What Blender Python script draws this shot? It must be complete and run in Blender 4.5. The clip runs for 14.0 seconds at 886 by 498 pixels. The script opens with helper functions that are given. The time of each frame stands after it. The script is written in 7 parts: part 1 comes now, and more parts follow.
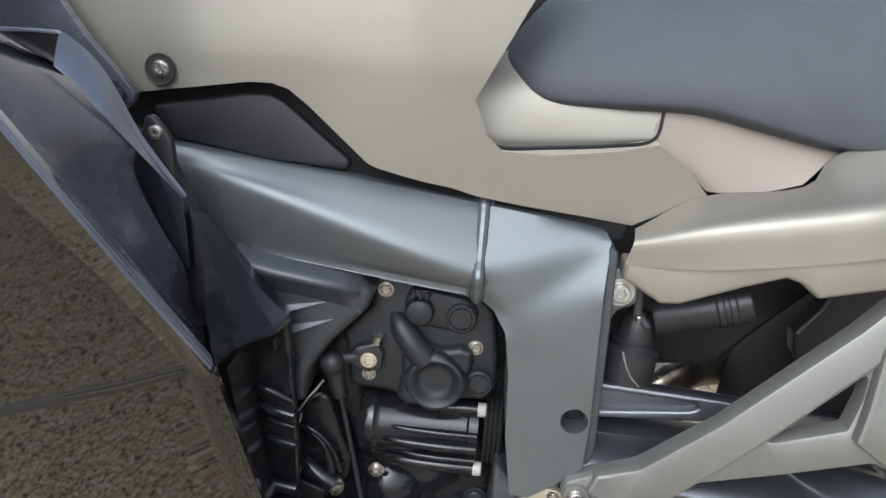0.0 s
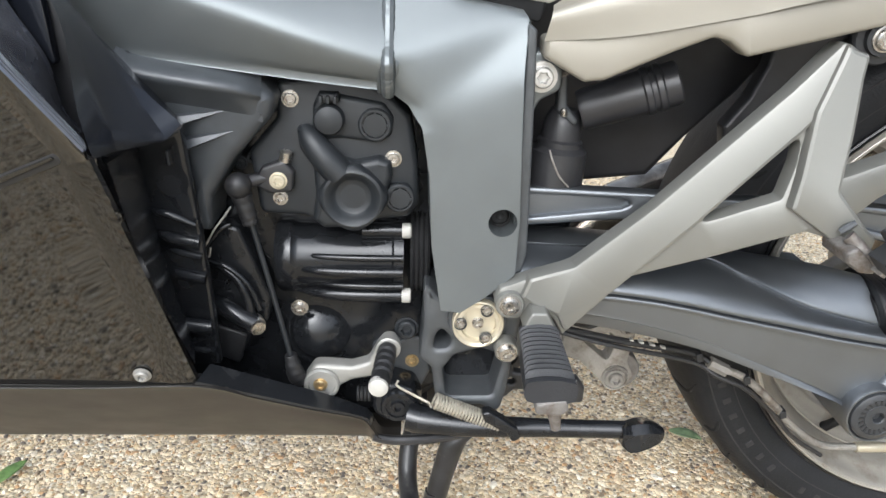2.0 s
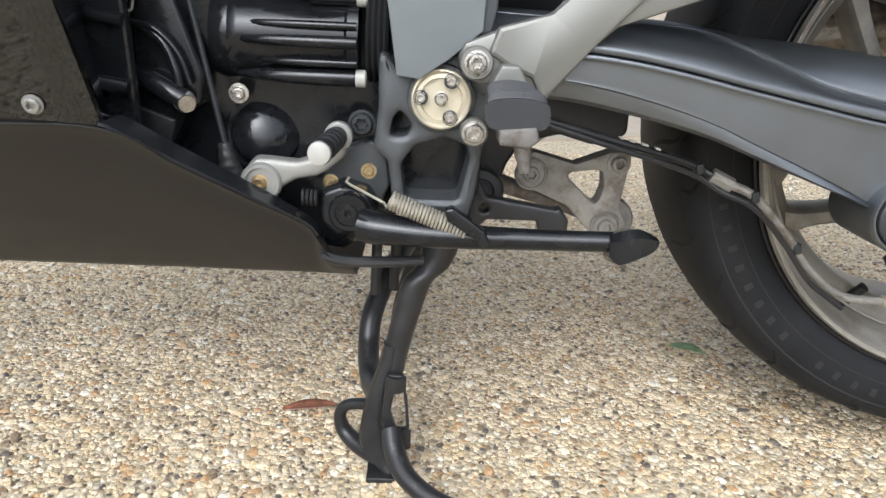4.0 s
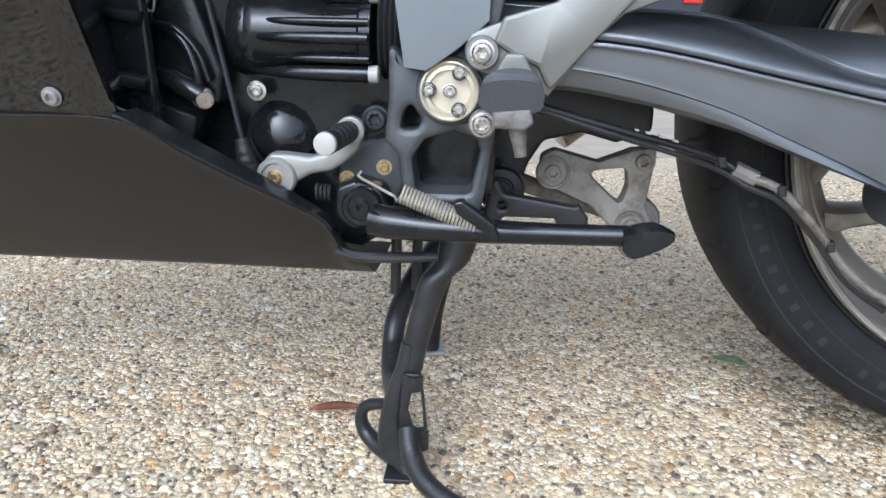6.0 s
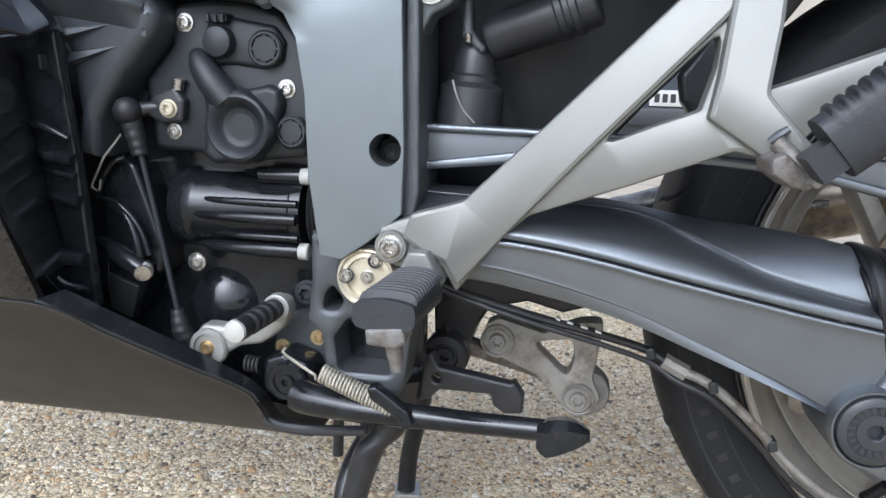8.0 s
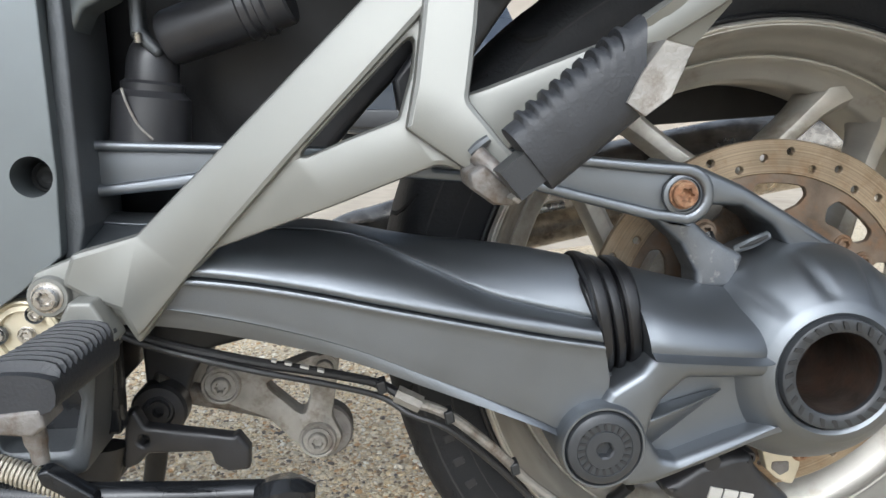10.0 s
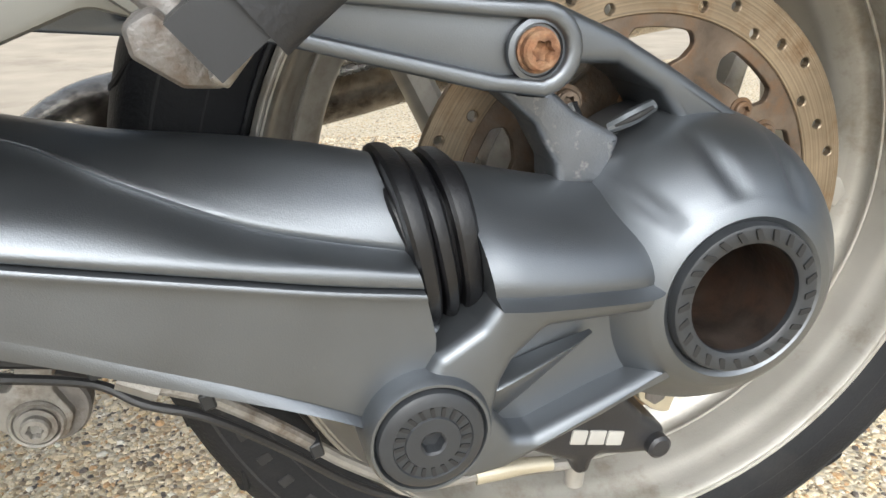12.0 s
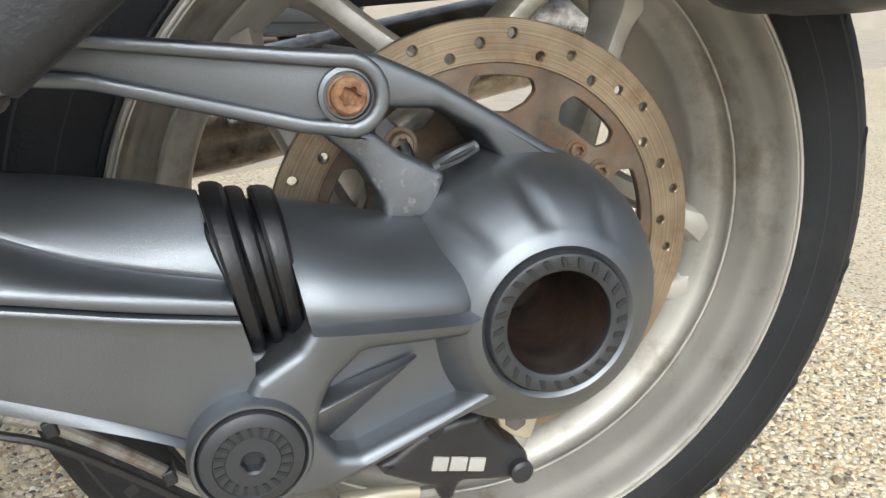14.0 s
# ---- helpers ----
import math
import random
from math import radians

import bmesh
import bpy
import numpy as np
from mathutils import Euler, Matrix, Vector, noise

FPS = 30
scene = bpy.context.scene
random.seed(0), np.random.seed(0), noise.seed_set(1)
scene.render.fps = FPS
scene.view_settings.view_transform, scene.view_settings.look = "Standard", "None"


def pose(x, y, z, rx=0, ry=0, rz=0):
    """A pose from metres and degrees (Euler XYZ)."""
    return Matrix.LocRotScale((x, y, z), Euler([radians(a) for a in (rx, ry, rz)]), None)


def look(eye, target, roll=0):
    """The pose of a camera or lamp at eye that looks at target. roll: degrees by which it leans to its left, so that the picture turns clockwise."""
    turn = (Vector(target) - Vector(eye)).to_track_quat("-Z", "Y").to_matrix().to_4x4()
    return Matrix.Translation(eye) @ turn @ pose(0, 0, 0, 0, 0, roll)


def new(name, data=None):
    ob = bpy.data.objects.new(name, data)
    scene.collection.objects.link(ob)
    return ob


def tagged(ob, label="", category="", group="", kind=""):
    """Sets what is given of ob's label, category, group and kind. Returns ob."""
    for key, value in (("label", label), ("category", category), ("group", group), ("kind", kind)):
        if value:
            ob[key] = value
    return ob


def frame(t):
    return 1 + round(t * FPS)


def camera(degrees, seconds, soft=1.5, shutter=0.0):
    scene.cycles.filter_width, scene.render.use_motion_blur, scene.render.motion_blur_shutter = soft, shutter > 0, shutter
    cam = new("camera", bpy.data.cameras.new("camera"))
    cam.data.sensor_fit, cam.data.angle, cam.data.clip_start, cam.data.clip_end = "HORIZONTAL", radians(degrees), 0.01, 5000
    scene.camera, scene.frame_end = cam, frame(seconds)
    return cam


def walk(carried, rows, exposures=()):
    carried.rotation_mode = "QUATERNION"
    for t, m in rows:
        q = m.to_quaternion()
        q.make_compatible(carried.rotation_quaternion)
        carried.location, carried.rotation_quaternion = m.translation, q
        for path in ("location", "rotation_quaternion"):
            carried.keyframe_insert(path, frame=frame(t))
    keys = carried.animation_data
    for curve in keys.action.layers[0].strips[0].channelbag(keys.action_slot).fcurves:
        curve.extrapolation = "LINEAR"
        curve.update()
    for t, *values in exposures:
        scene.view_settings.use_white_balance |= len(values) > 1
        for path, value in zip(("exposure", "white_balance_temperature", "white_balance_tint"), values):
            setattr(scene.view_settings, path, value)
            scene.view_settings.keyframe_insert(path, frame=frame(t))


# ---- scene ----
cam = camera(61.0, 14.0)
PATH = [
    (0, (0.102, -0.725, 0.745), (0.004, 1.175, 0.127), 4.1),
    (0.5, (0.14, -0.723, 0.677), (0.12, 1.164, 0.013), 3.2),
    (1, (0.156, -0.721, 0.622), (0.192, 1.148, -0.088), 2.3),
    (1.5, (0.143, -0.718, 0.628), (0.222, 1.138, -0.114), 1.7),
    (2, (0.122, -0.718, 0.628), (0.201, 1.133, -0.127), 1.6),
    (2.5, (0.115, -0.72, 0.626), (0.189, 1.13, -0.132), 1.6),
    (3, (0.112, -0.72, 0.628), (0.182, 1.133, -0.12), 1.7),
    (3.5, (0.135, -0.716, 0.495), (0.191, 1.166, -0.179), 2.5),
    (4, (0.165, -0.707, 0.404), (0.226, 1.191, -0.222), 2.7),
    (4.2, (0.182, -0.71, 0.39), (0.243, 1.189, -0.235), 2.6),
    (6.3, (0.222, -0.709, 0.379), (0.019, 1.21, -0.146), 1.2),
    (6.5, (0.261, -0.698, 0.378), (0.003, 1.223, -0.116), 1.2),
    (7, (0.325, -0.722, 0.4), (0.003, 1.192, -0.082), 1.6),
    (7.2, (0.328, -0.715, 0.429), (-0.019, 1.2, -0.03), 1.6),
    (9.3, (0.3, -0.625, 0.476), (0.169, 1.339, 0.125), 1.0),
    (9.5, (0.322, -0.621, 0.477), (0.278, 1.348, 0.126), 0.8),
    (10, (0.37, -0.605, 0.468), (0.574, 1.35, 0.102), 0.6),
    (10.3, (0.381, -0.567, 0.472), (0.694, 1.364, 0.058), 0.4),
    (10.5, (0.382, -0.528, 0.466), (0.742, 1.387, 0.016), -0.2),
    (11, (0.382, -0.438, 0.455), (0.85, 1.408, -0.157), -0.7),
    (11.5, (0.406, -0.426, 0.445), (0.932, 1.364, -0.276), -0.2),
    (12, (0.435, -0.444, 0.455), (1.003, 1.324, -0.287), 0.5),
    (12.5, (0.476, -0.462, 0.457), (1.09, 1.307, -0.248), 1.0),
    (13, (0.511, -0.475, 0.464), (1.179, 1.291, -0.195), 1.4),
    (13.5, (0.515, -0.487, 0.451), (1.213, 1.279, -0.178), 1.1),
    (14, (0.492, -0.489, 0.456), (1.125, 1.304, -0.164), 0.3),
]
EXPOSE = [(0, 0.17, 5600, 8), (1.0, 0.47, 5750, 8), (3.0, 0.66, 5750, 7), (4.2, 0.30, 5650, 8), (6.3, 0.36, 5150, 9), (7.2, 0.45, 5250, 9),
          (9.4, 0.43, 5400, 7), (10.5, 0.50, 5750, 6), (12.0, 0.64, 5900, 6), (13.4, 0.40, 5900, 5), (14.0, 0.43, 5800, 5)]
walk(cam, [(t, look(eye, target, roll)) for t, eye, target, roll in PATH], EXPOSE)

# ---- light ----
SUN_UP, SUN_TURN = 38.0, 195.0
world = bpy.data.worlds.new("overcast_sky")
scene.world = world
world.use_nodes = True
wn = world.node_tree
sky = wn.nodes.new("ShaderNodeTexSky")
sky.sky_type, sky.sun_disc = 'NISHITA', False
sky.sun_elevation, sky.sun_rotation = radians(SUN_UP), radians(SUN_TURN)
sky.air_density, sky.dust_density, sky.ozone_density = 1.0, 8.0, 0.6
cloud = wn.nodes.new("ShaderNodeHueSaturation")
cloud.inputs["Saturation"].default_value = 0.45
wn.links.new(sky.outputs[0], cloud.inputs["Color"])
wn.links.new(cloud.outputs[0], wn.nodes["Background"].inputs[0])
wn.nodes["Background"].inputs[1].default_value = 0.15
lamp = bpy.data.lights.new("sun", 'SUN')
lamp.energy, lamp.angle, lamp.color = 1.05, radians(115), (1.0, 0.97, 0.93)
sun = new("sun", lamp)
sun.matrix_world = look((-0.8, -3.6, 3.2), (0.3, 0, 0.3))


# ---- materials ----
def mat(name, col, rough=0.5, metal=0.0, var=0.15, scale=60.0, bump=0.05, grain=900.0, coat=0.0, rvar=0.1,
        dirt=None, dirt_scale=25.0, dirt_at=0.6, spec=0.5):
    m = bpy.data.materials.new(name)
    m.use_nodes = True
    nt = m.node_tree
    p = nt.nodes["Principled BSDF"]
    N, L = nt.nodes.new, nt.links.new
    p.inputs["Metallic"].default_value = metal
    p.inputs["Coat Weight"].default_value = coat
    p.inputs["Coat Roughness"].default_value = 0.06
    p.inputs["Specular IOR Level"].default_value = spec
    tc = N("ShaderNodeTexCoord")
    big = N("ShaderNodeTexNoise")
    big.inputs["Scale"].default_value, big.inputs["Detail"].default_value = scale, 6
    L(tc.outputs["Object"], big.inputs["Vector"])
    ramp = N("ShaderNodeMapRange")
    ramp.inputs[1].default_value, ramp.inputs[2].default_value = 0.3, 0.7
    ramp.inputs[3].default_value, ramp.inputs[4].default_value = 1 - var, 1 + var
    L(big.outputs[0], ramp.inputs[0])
    mul = N("ShaderNodeMix")
    mul.data_type, mul.blend_type = 'RGBA', 'MULTIPLY'
    mul.inputs[0].default_value = 1.0
    mul.inputs[6].default_value = (*col, 1)
    L(ramp.outputs[0], mul.inputs[7])
    out = mul.outputs[2]
    rr = N("ShaderNodeMapRange")
    rr.inputs[3].default_value, rr.inputs[4].default_value = max(0.02, rough - rvar), min(1, rough + rvar)
    L(big.outputs[0], rr.inputs[0])
    if dirt:
        dn = N("ShaderNodeTexNoise")
        dn.inputs["Scale"].default_value, dn.inputs["Detail"].default_value, dn.inputs["Roughness"].default_value = dirt_scale, 8, 0.7
        L(tc.outputs["Object"], dn.inputs["Vector"])
        dr = N("ShaderNodeMapRange")
        dr.inputs[1].default_value, dr.inputs[2].default_value = dirt_at - 0.08, dirt_at + 0.12
        L(dn.outputs[0], dr.inputs[0])
        dm = N("ShaderNodeMix")
        dm.data_type = 'RGBA'
        L(dr.outputs[0], dm.inputs[0])
        L(out, dm.inputs[6])
        dm.inputs[7].default_value = (*dirt, 1)
        out = dm.outputs[2]
    L(out, p.inputs["Base Color"])
    L(rr.outputs[0], p.inputs["Roughness"])
    if bump:
        fine = N("ShaderNodeTexNoise")
        fine.inputs["Scale"].default_value, fine.inputs["Detail"].default_value = grain, 3
        L(tc.outputs["Object"], fine.inputs["Vector"])
        b = N("ShaderNodeBump")
        b.inputs["Strength"].default_value, b.inputs["Distance"].default_value = bump, 0.001
        L(fine.outputs[0], b.inputs["Height"])
        L(b.outputs[0], p.inputs["Normal"])
    return m


M_FRAME = mat("frame_paint", (0.150, 0.164, 0.169), 0.46, 0.65, 0.05, 30, 0.06, 1500)
M_FRAME_DARK = mat("frame_casting", (0.075, 0.08, 0.085), 0.45, 0.4, 0.15, 60, 0.25, 700)
M_ARM = mat("swingarm_paint", (0.170, 0.181, 0.194), 0.42, 0.88, 0.05, 30, 0.13, 1600, dirt=(0.32, 0.31, 0.29), dirt_scale=180, dirt_at=0.76)
M_ARM_WORN = mat("chipped_swingarm_paint", (0.165, 0.175, 0.190), 0.42, 0.75, 0.12, 60, 0.3, 900, dirt=(0.40, 0.39, 0.37), dirt_scale=110, dirt_at=0.63)
M_SILVER = mat("silver_paint", (0.195, 0.194, 0.178), 0.46, 0.45, 0.04, 25, 0.05, 1500)
M_CHAMP = mat("champagne_paint", (0.272, 0.256, 0.218), 0.42, 0.45, 0.03, 20, 0.03, 1500)
M_INFILL = mat("matt_black_infill", (0.011, 0.012, 0.014), 0.5, 0.0, 0.1, 40, 0.08, 900)
# one navy in three tones: sky sheen painted lighter, inner shade painted darker
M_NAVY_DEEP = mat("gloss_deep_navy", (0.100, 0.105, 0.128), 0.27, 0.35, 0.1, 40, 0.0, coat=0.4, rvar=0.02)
M_NAVY_SKYLIT = mat("sky_sheen_navy", (0.215, 0.232, 0.285), 0.16, 0.60, 0.1, 40, 0.0, coat=1.0, rvar=0.02)
M_NAVY_SHADED = mat("shaded_inner_navy", (0.014, 0.016, 0.022), 0.22, 0.1, 0.1, 40, 0.0, coat=0.3, rvar=0.04)
M_GLOSS = mat("gloss_black", (0.012, 0.0112, 0.010), 0.035, 0.0, 0.1, 40, 0.0, coat=0.0, rvar=0.012, spec=0.68)
M_BOOT = mat("boot_rubber", (0.007, 0.007, 0.008), 0.36, 0.0, 0.2, 60, 0.2, 500)
M_SATIN = mat("satin_charcoal", (0.021, 0.022, 0.024), 0.42, 0.1, 0.1, 40, 0.08, 900)
M_BELLY = mat("belly_paint", (0.022, 0.0205, 0.019), 0.42, 0.0, 0.12, 30, 0.03, 900, dirt=(0.055, 0.050, 0.043), dirt_scale=14, dirt_at=0.70, spec=0.28)
M_COVER = mat("engine_cover_plastic", (0.0168, 0.0192, 0.0220), 0.48, 0.1, 0.12, 50, 0.15, 1000)
M_DUCT = mat("duct_plastic", (0.050, 0.055, 0.061), 0.38, 0.2, 0.12, 50, 0.08, 900)
M_BLACK = mat("black_plastic", (0.022, 0.022, 0.024), 0.38, 0.0, 0.2, 50, 0.1, 700)
M_ENGINE = mat("engine_black_paint", (0.016, 0.017, 0.019), 0.14, 0.3, 0.2, 60, 0.06, 500, dirt=(0.10, 0.09, 0.08), dirt_scale=40, dirt_at=0.72)
M_STAND = mat("worn_black_stand_paint", (0.024, 0.024, 0.025), 0.34, 0.2, 0.25, 60, 0.15, 500, dirt=(0.11, 0.10, 0.085), dirt_scale=55, dirt_at=0.68)
M_RUBBER = mat("rubber", (0.016, 0.016, 0.017), 0.50, 0.0, 0.25, 60, 0.3, 500, dirt=(0.10, 0.095, 0.085), dirt_scale=30, dirt_at=0.7)
M_BEZEL = mat("bezel_plastic", (0.027, 0.029, 0.032), 0.42, 0.0, 0.1, 60, 0.1, 900)
M_PEG = mat("peg_rubber", (0.017, 0.018, 0.021), 0.50, 0.0, 0.2, 60, 0.3, 600, dirt=(0.075, 0.074, 0.075), dirt_scale=30, dirt_at=0.70)
# deepest black, for tread grooves and the shaded gap under the tank
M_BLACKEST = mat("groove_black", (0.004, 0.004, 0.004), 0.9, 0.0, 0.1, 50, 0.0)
M_TYRE_MARK = mat("raised_tyre_mark", (0.020, 0.020, 0.021), 0.55, 0.0, 0.2, 60, 0.2, 500, spec=0.35)
M_DULL = mat("dull_grime_alloy", (0.17, 0.16, 0.15), 0.6, 0.5, 0.3, 60, 0.7, 350, dirt=(0.10, 0.075, 0.055), dirt_scale=70, dirt_at=0.56)
M_TYRE = mat("tyre_rubber", (0.0135, 0.014, 0.0155), 0.6, 0.0, 0.25, 18, 0.5, 400, dirt=(0.024, 0.0235, 0.023), dirt_scale=14, dirt_at=0.60, spec=0.22)
M_SEAT = mat("seat_vinyl", (0.058, 0.064, 0.075), 0.50, 0.0, 0.08, 30, 0.5, 1600)
M_ALLOY = mat("bare_alloy", (0.48, 0.47, 0.445), 0.45, 0.7, 0.12, 60, 0.2, 500, dirt=(0.22, 0.19, 0.15), dirt_scale=60, dirt_at=0.68)
M_STEEL = mat("bolt_steel", (0.46, 0.44, 0.41), 0.28, 0.95, 0.15, 200, 0.15, 900, dirt=(0.24, 0.16, 0.09), dirt_scale=160, dirt_at=0.66)
M_BRASS = mat("yellow_zinc", (0.52, 0.40, 0.22), 0.36, 0.85, 0.2, 150, 0.2, 700, dirt=(0.25, 0.15, 0.07), dirt_scale=120, dirt_at=0.6)
M_CAP = mat("zinc_cap", (0.56, 0.51, 0.39), 0.40, 0.55, 0.1, 60, 0.15, 600, dirt=(0.34, 0.27, 0.17), dirt_scale=70, dirt_at=0.68)
M_RUST = mat("rusty_steel", (0.18, 0.085, 0.042), 0.8, 0.1, 0.5, 180, 0.9, 500, dirt=(0.34, 0.21, 0.12), dirt_scale=130, dirt_at=0.52)
M_HUB = mat("rusty_hub_bore", (0.045, 0.035, 0.029), 0.32, 0.4, 0.5, 60, 0.4, 200, dirt=(0.075, 0.045, 0.032), dirt_scale=35, dirt_at=0.55)
M_CASTLINK = mat("dirty_cast_alloy", (0.30, 0.285, 0.26), 0.62, 0.5, 0.25, 50, 0.7, 350, dirt=(0.13, 0.10, 0.075), dirt_scale=40, dirt_at=0.58)
M_RIM = mat("dirty_rim_paint", (0.40, 0.38, 0.338), 0.40, 0.5, 0.14, 14, 0.12, 700, dirt=(0.22, 0.185, 0.14), dirt_scale=16, dirt_at=0.60)
M_DISC = mat("brake_disc_steel", (0.305, 0.240, 0.165), 0.38, 0.70, 0.25, 25, 0.05, 900, dirt=(0.20, 0.120, 0.060), dirt_scale=24, dirt_at=0.58)
M_CARRIER = mat("disc_carrier_steel", (0.15, 0.115, 0.085), 0.55, 0.6, 0.4, 40, 0.5, 300, dirt=(0.17, 0.10, 0.055), dirt_scale=45, dirt_at=0.56)
M_LEVER = mat("dull_alloy_paint", (0.29, 0.285, 0.265), 0.48, 0.4, 0.10, 50, 0.2, 600, dirt=(0.22, 0.2, 0.16), dirt_scale=70, dirt_at=0.7)
M_SPRING = mat("zinc_spring", (0.44, 0.41, 0.34), 0.5, 0.6, 0.2, 150, 0.2, 600, dirt=(0.2, 0.15, 0.1), dirt_scale=160, dirt_at=0.62)
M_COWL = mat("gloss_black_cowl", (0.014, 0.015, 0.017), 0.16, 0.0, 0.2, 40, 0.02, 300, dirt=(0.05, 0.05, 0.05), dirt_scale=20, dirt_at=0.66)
M_PIPE = mat("heat_stained_steel", (0.50, 0.44, 0.36), 0.24, 0.88, 0.25, 40, 0.2, 400, dirt=(0.10, 0.07, 0.05), dirt_scale=25, dirt_at=0.55)
# darker taupe carries the shade of the down-facing panel under the seat
M_TAUPE_SHADED = mat("shaded_panel_taupe", (0.235, 0.20, 0.168), 0.5, 0.1, 0.04, 20, 0.03, 1500)
M_WHITE = mat("white_plastic", (0.40, 0.39, 0.36), 0.5, 0.0, 0.08, 60, 0.05, 500, dirt=(0.4, 0.37, 0.3), dirt_scale=80, dirt_at=0.7)
M_DARKHOLE = mat("dark_recess", (0.012, 0.012, 0.012), 0.7, 0.0, 0.1, 50, 0.0)


def turned(m, cx, cz, fine, depth):
    """Adds the fine concentric scoring of a turned face round the axis (cx, cz)."""
    nt = m.node_tree
    N, L = nt.nodes.new, nt.links.new
    p = nt.nodes["Principled BSDF"]
    old = p.inputs["Base Color"].links[0].from_socket
    tc, sub, ln = N("ShaderNodeTexCoord"), N("ShaderNodeVectorMath"), N("ShaderNodeVectorMath")
    flat = N("ShaderNodeVectorMath")
    flat.operation, sub.operation, ln.operation = 'MULTIPLY', 'SUBTRACT', 'LENGTH'
    flat.inputs[1].default_value, sub.inputs[1].default_value = (1, 0, 1), (cx, 0, cz)
    L(tc.outputs["Object"], flat.inputs[0])
    L(flat.outputs[0], sub.inputs[0])
    L(sub.outputs[0], ln.inputs[0])
    n = N("ShaderNodeTexNoise")
    n.noise_dimensions = '1D'
    n.inputs["Scale"].default_value, n.inputs["Detail"].default_value = fine, 4
    L(ln.outputs["Value"], n.inputs["W"])
    mr = N("ShaderNodeMapRange")
    mr.inputs[1].default_value, mr.inputs[2].default_value = 0.3, 0.7
    mr.inputs[3].default_value, mr.inputs[4].default_value = 1 - depth, 1 + depth * 0.5
    L(n.outputs[0], mr.inputs[0])
    mul = N("ShaderNodeMix")
    mul.data_type, mul.blend_type = 'RGBA', 'MULTIPLY'
    mul.inputs[0].default_value = 1.0
    L(old, mul.inputs[6])
    L(mr.outputs[0], mul.inputs[7])
    L(mul.outputs[2], p.inputs["Base Color"])


turned(M_DISC, 0.6631, 0.316, 900, 0.35)
turned(M_RIM, 0.6631, 0.316, 90, 0.10)


# ---- geometry helpers ----
def part(name, bm, material, parent, label="", angle=32):
    me = bpy.data.meshes.new(name)
    bmesh.ops.recalc_face_normals(bm, faces=bm.faces)
    bm.to_mesh(me)
    bm.free()
    me.materials.append(material)
    me.set_sharp_from_angle(angle=radians(angle))
    ob = new(name, me)
    if parent:
        ob.parent = parent
    return tagged(ob, label)


def area2(p):
    return sum(a[0] * b[1] - b[0] * a[1] for a, b in zip(p, p[1:] + p[:1]))


def rounded(pts, r, n=4):
    """A polygon with its corners rounded; a corner may carry its own radius."""
    out = []
    k = len(pts)
    for i in range(k):
        a, b, c = (Vector(pts[j % k][:2]) for j in (i - 1, i, i + 1))
        rad = pts[i][2] if len(pts[i]) > 2 else r
        u, v = a - b, c - b
        lu, lv = u.length, v.length
        if rad <= 0 or lu < 1e-6 or lv < 1e-6:
            out.append((b.x, b.y))
            continue
        u, v = u / lu, v / lv
        half = max(0.05, math.acos(max(-1, min(1, u.dot(v)))) / 2)
        cut = min(rad / math.tan(half), 0.45 * lu, 0.45 * lv)
        p, q = b + u * cut, b + v * cut
        if half > 1.5:
            out.append((b.x, b.y))
            continue
        for s in range(n + 1):
            t = s / n
            w = p * (1 - t) ** 2 + b * 2 * t * (1 - t) + q * t ** 2
            out.append((w.x, w.y))
    return out


def offset(loop, w):
    if w == 0:
        return list(loop)
    out, k = [], len(loop)
    for i in range(k):
        a, b, c = (Vector(loop[j % k]) for j in (i - 1, i, i + 1))
        u, v = (b - a), (c - b)
        u = u.normalized() if u.length > 1e-9 else v.normalized()
        v = v.normalized() if v.length > 1e-9 else u
        n = Vector((-u.y - v.y, u.x + v.x))
        n = n.normalized() if n.length > 1e-6 else Vector((-u.y, u.x))
        m = max(0.5, n.dot(Vector((-u.y, u.x))))
        p = b + n * (w / m)
        out.append((p.x, p.y))
    return out


def circle(cx, cz, r, n=24, a0=0.0):
    return [(cx + r * math.cos(a0 + 2 * math.pi * i / n), cz + r * math.sin(a0 + 2 * math.pi * i / n)) for i in range(n)]


def plate(bm, outer, y0, y1, w=0.002, d=None, steps=3, holes=(), r=0.003, shear=None):
    """A plate cut out in the x-z plane, from its outer face y0 back to y1, with its edges rounded over w by d."""
    d = w if d is None else d
    loops = [rounded(outer, r)] + [rounded(h, r) if len(h) < 12 or any(len(p) > 2 for p in h) else h for h in holes]
    loops = [l if (area2(l) > 0) == (i == 0) else l[::-1] for i, l in enumerate(loops)]
    levels = [(w * (1 - math.sin(a)), y0 + d * (1 - math.cos(a))) for a in (math.pi / 2 * k / steps for k in range(steps + 1))]
    if w == 0:
        levels = [(0, y0)]
    levels.append((0, y1))
    first, last, made = [], [], []
    for loop in loops:
        rings = []
        for off, y in levels:
            rings.append([bm.verts.new((x, y, z)) for x, z in offset(loop, off)])
            made += rings[-1]
        for A, B in zip(rings, rings[1:]):
            for i in range(len(A)):
                f = bm.faces.new((A[i], A[(i + 1) % len(A)], B[(i + 1) % len(A)], B[i]))
                f.smooth = True
        for ring, store in ((rings[0], first), (rings[-1], last)):
            store += [bm.edges.get((ring[i], ring[(i + 1) % len(ring)])) for i in range(len(ring))]
    for edges in (first, last):
        bmesh.ops.triangle_fill(bm, use_beauty=True, edges=edges)
    if shear:
        for v in made:
            v.co.y += shear(v.co.x, v.co.z)
    return bm


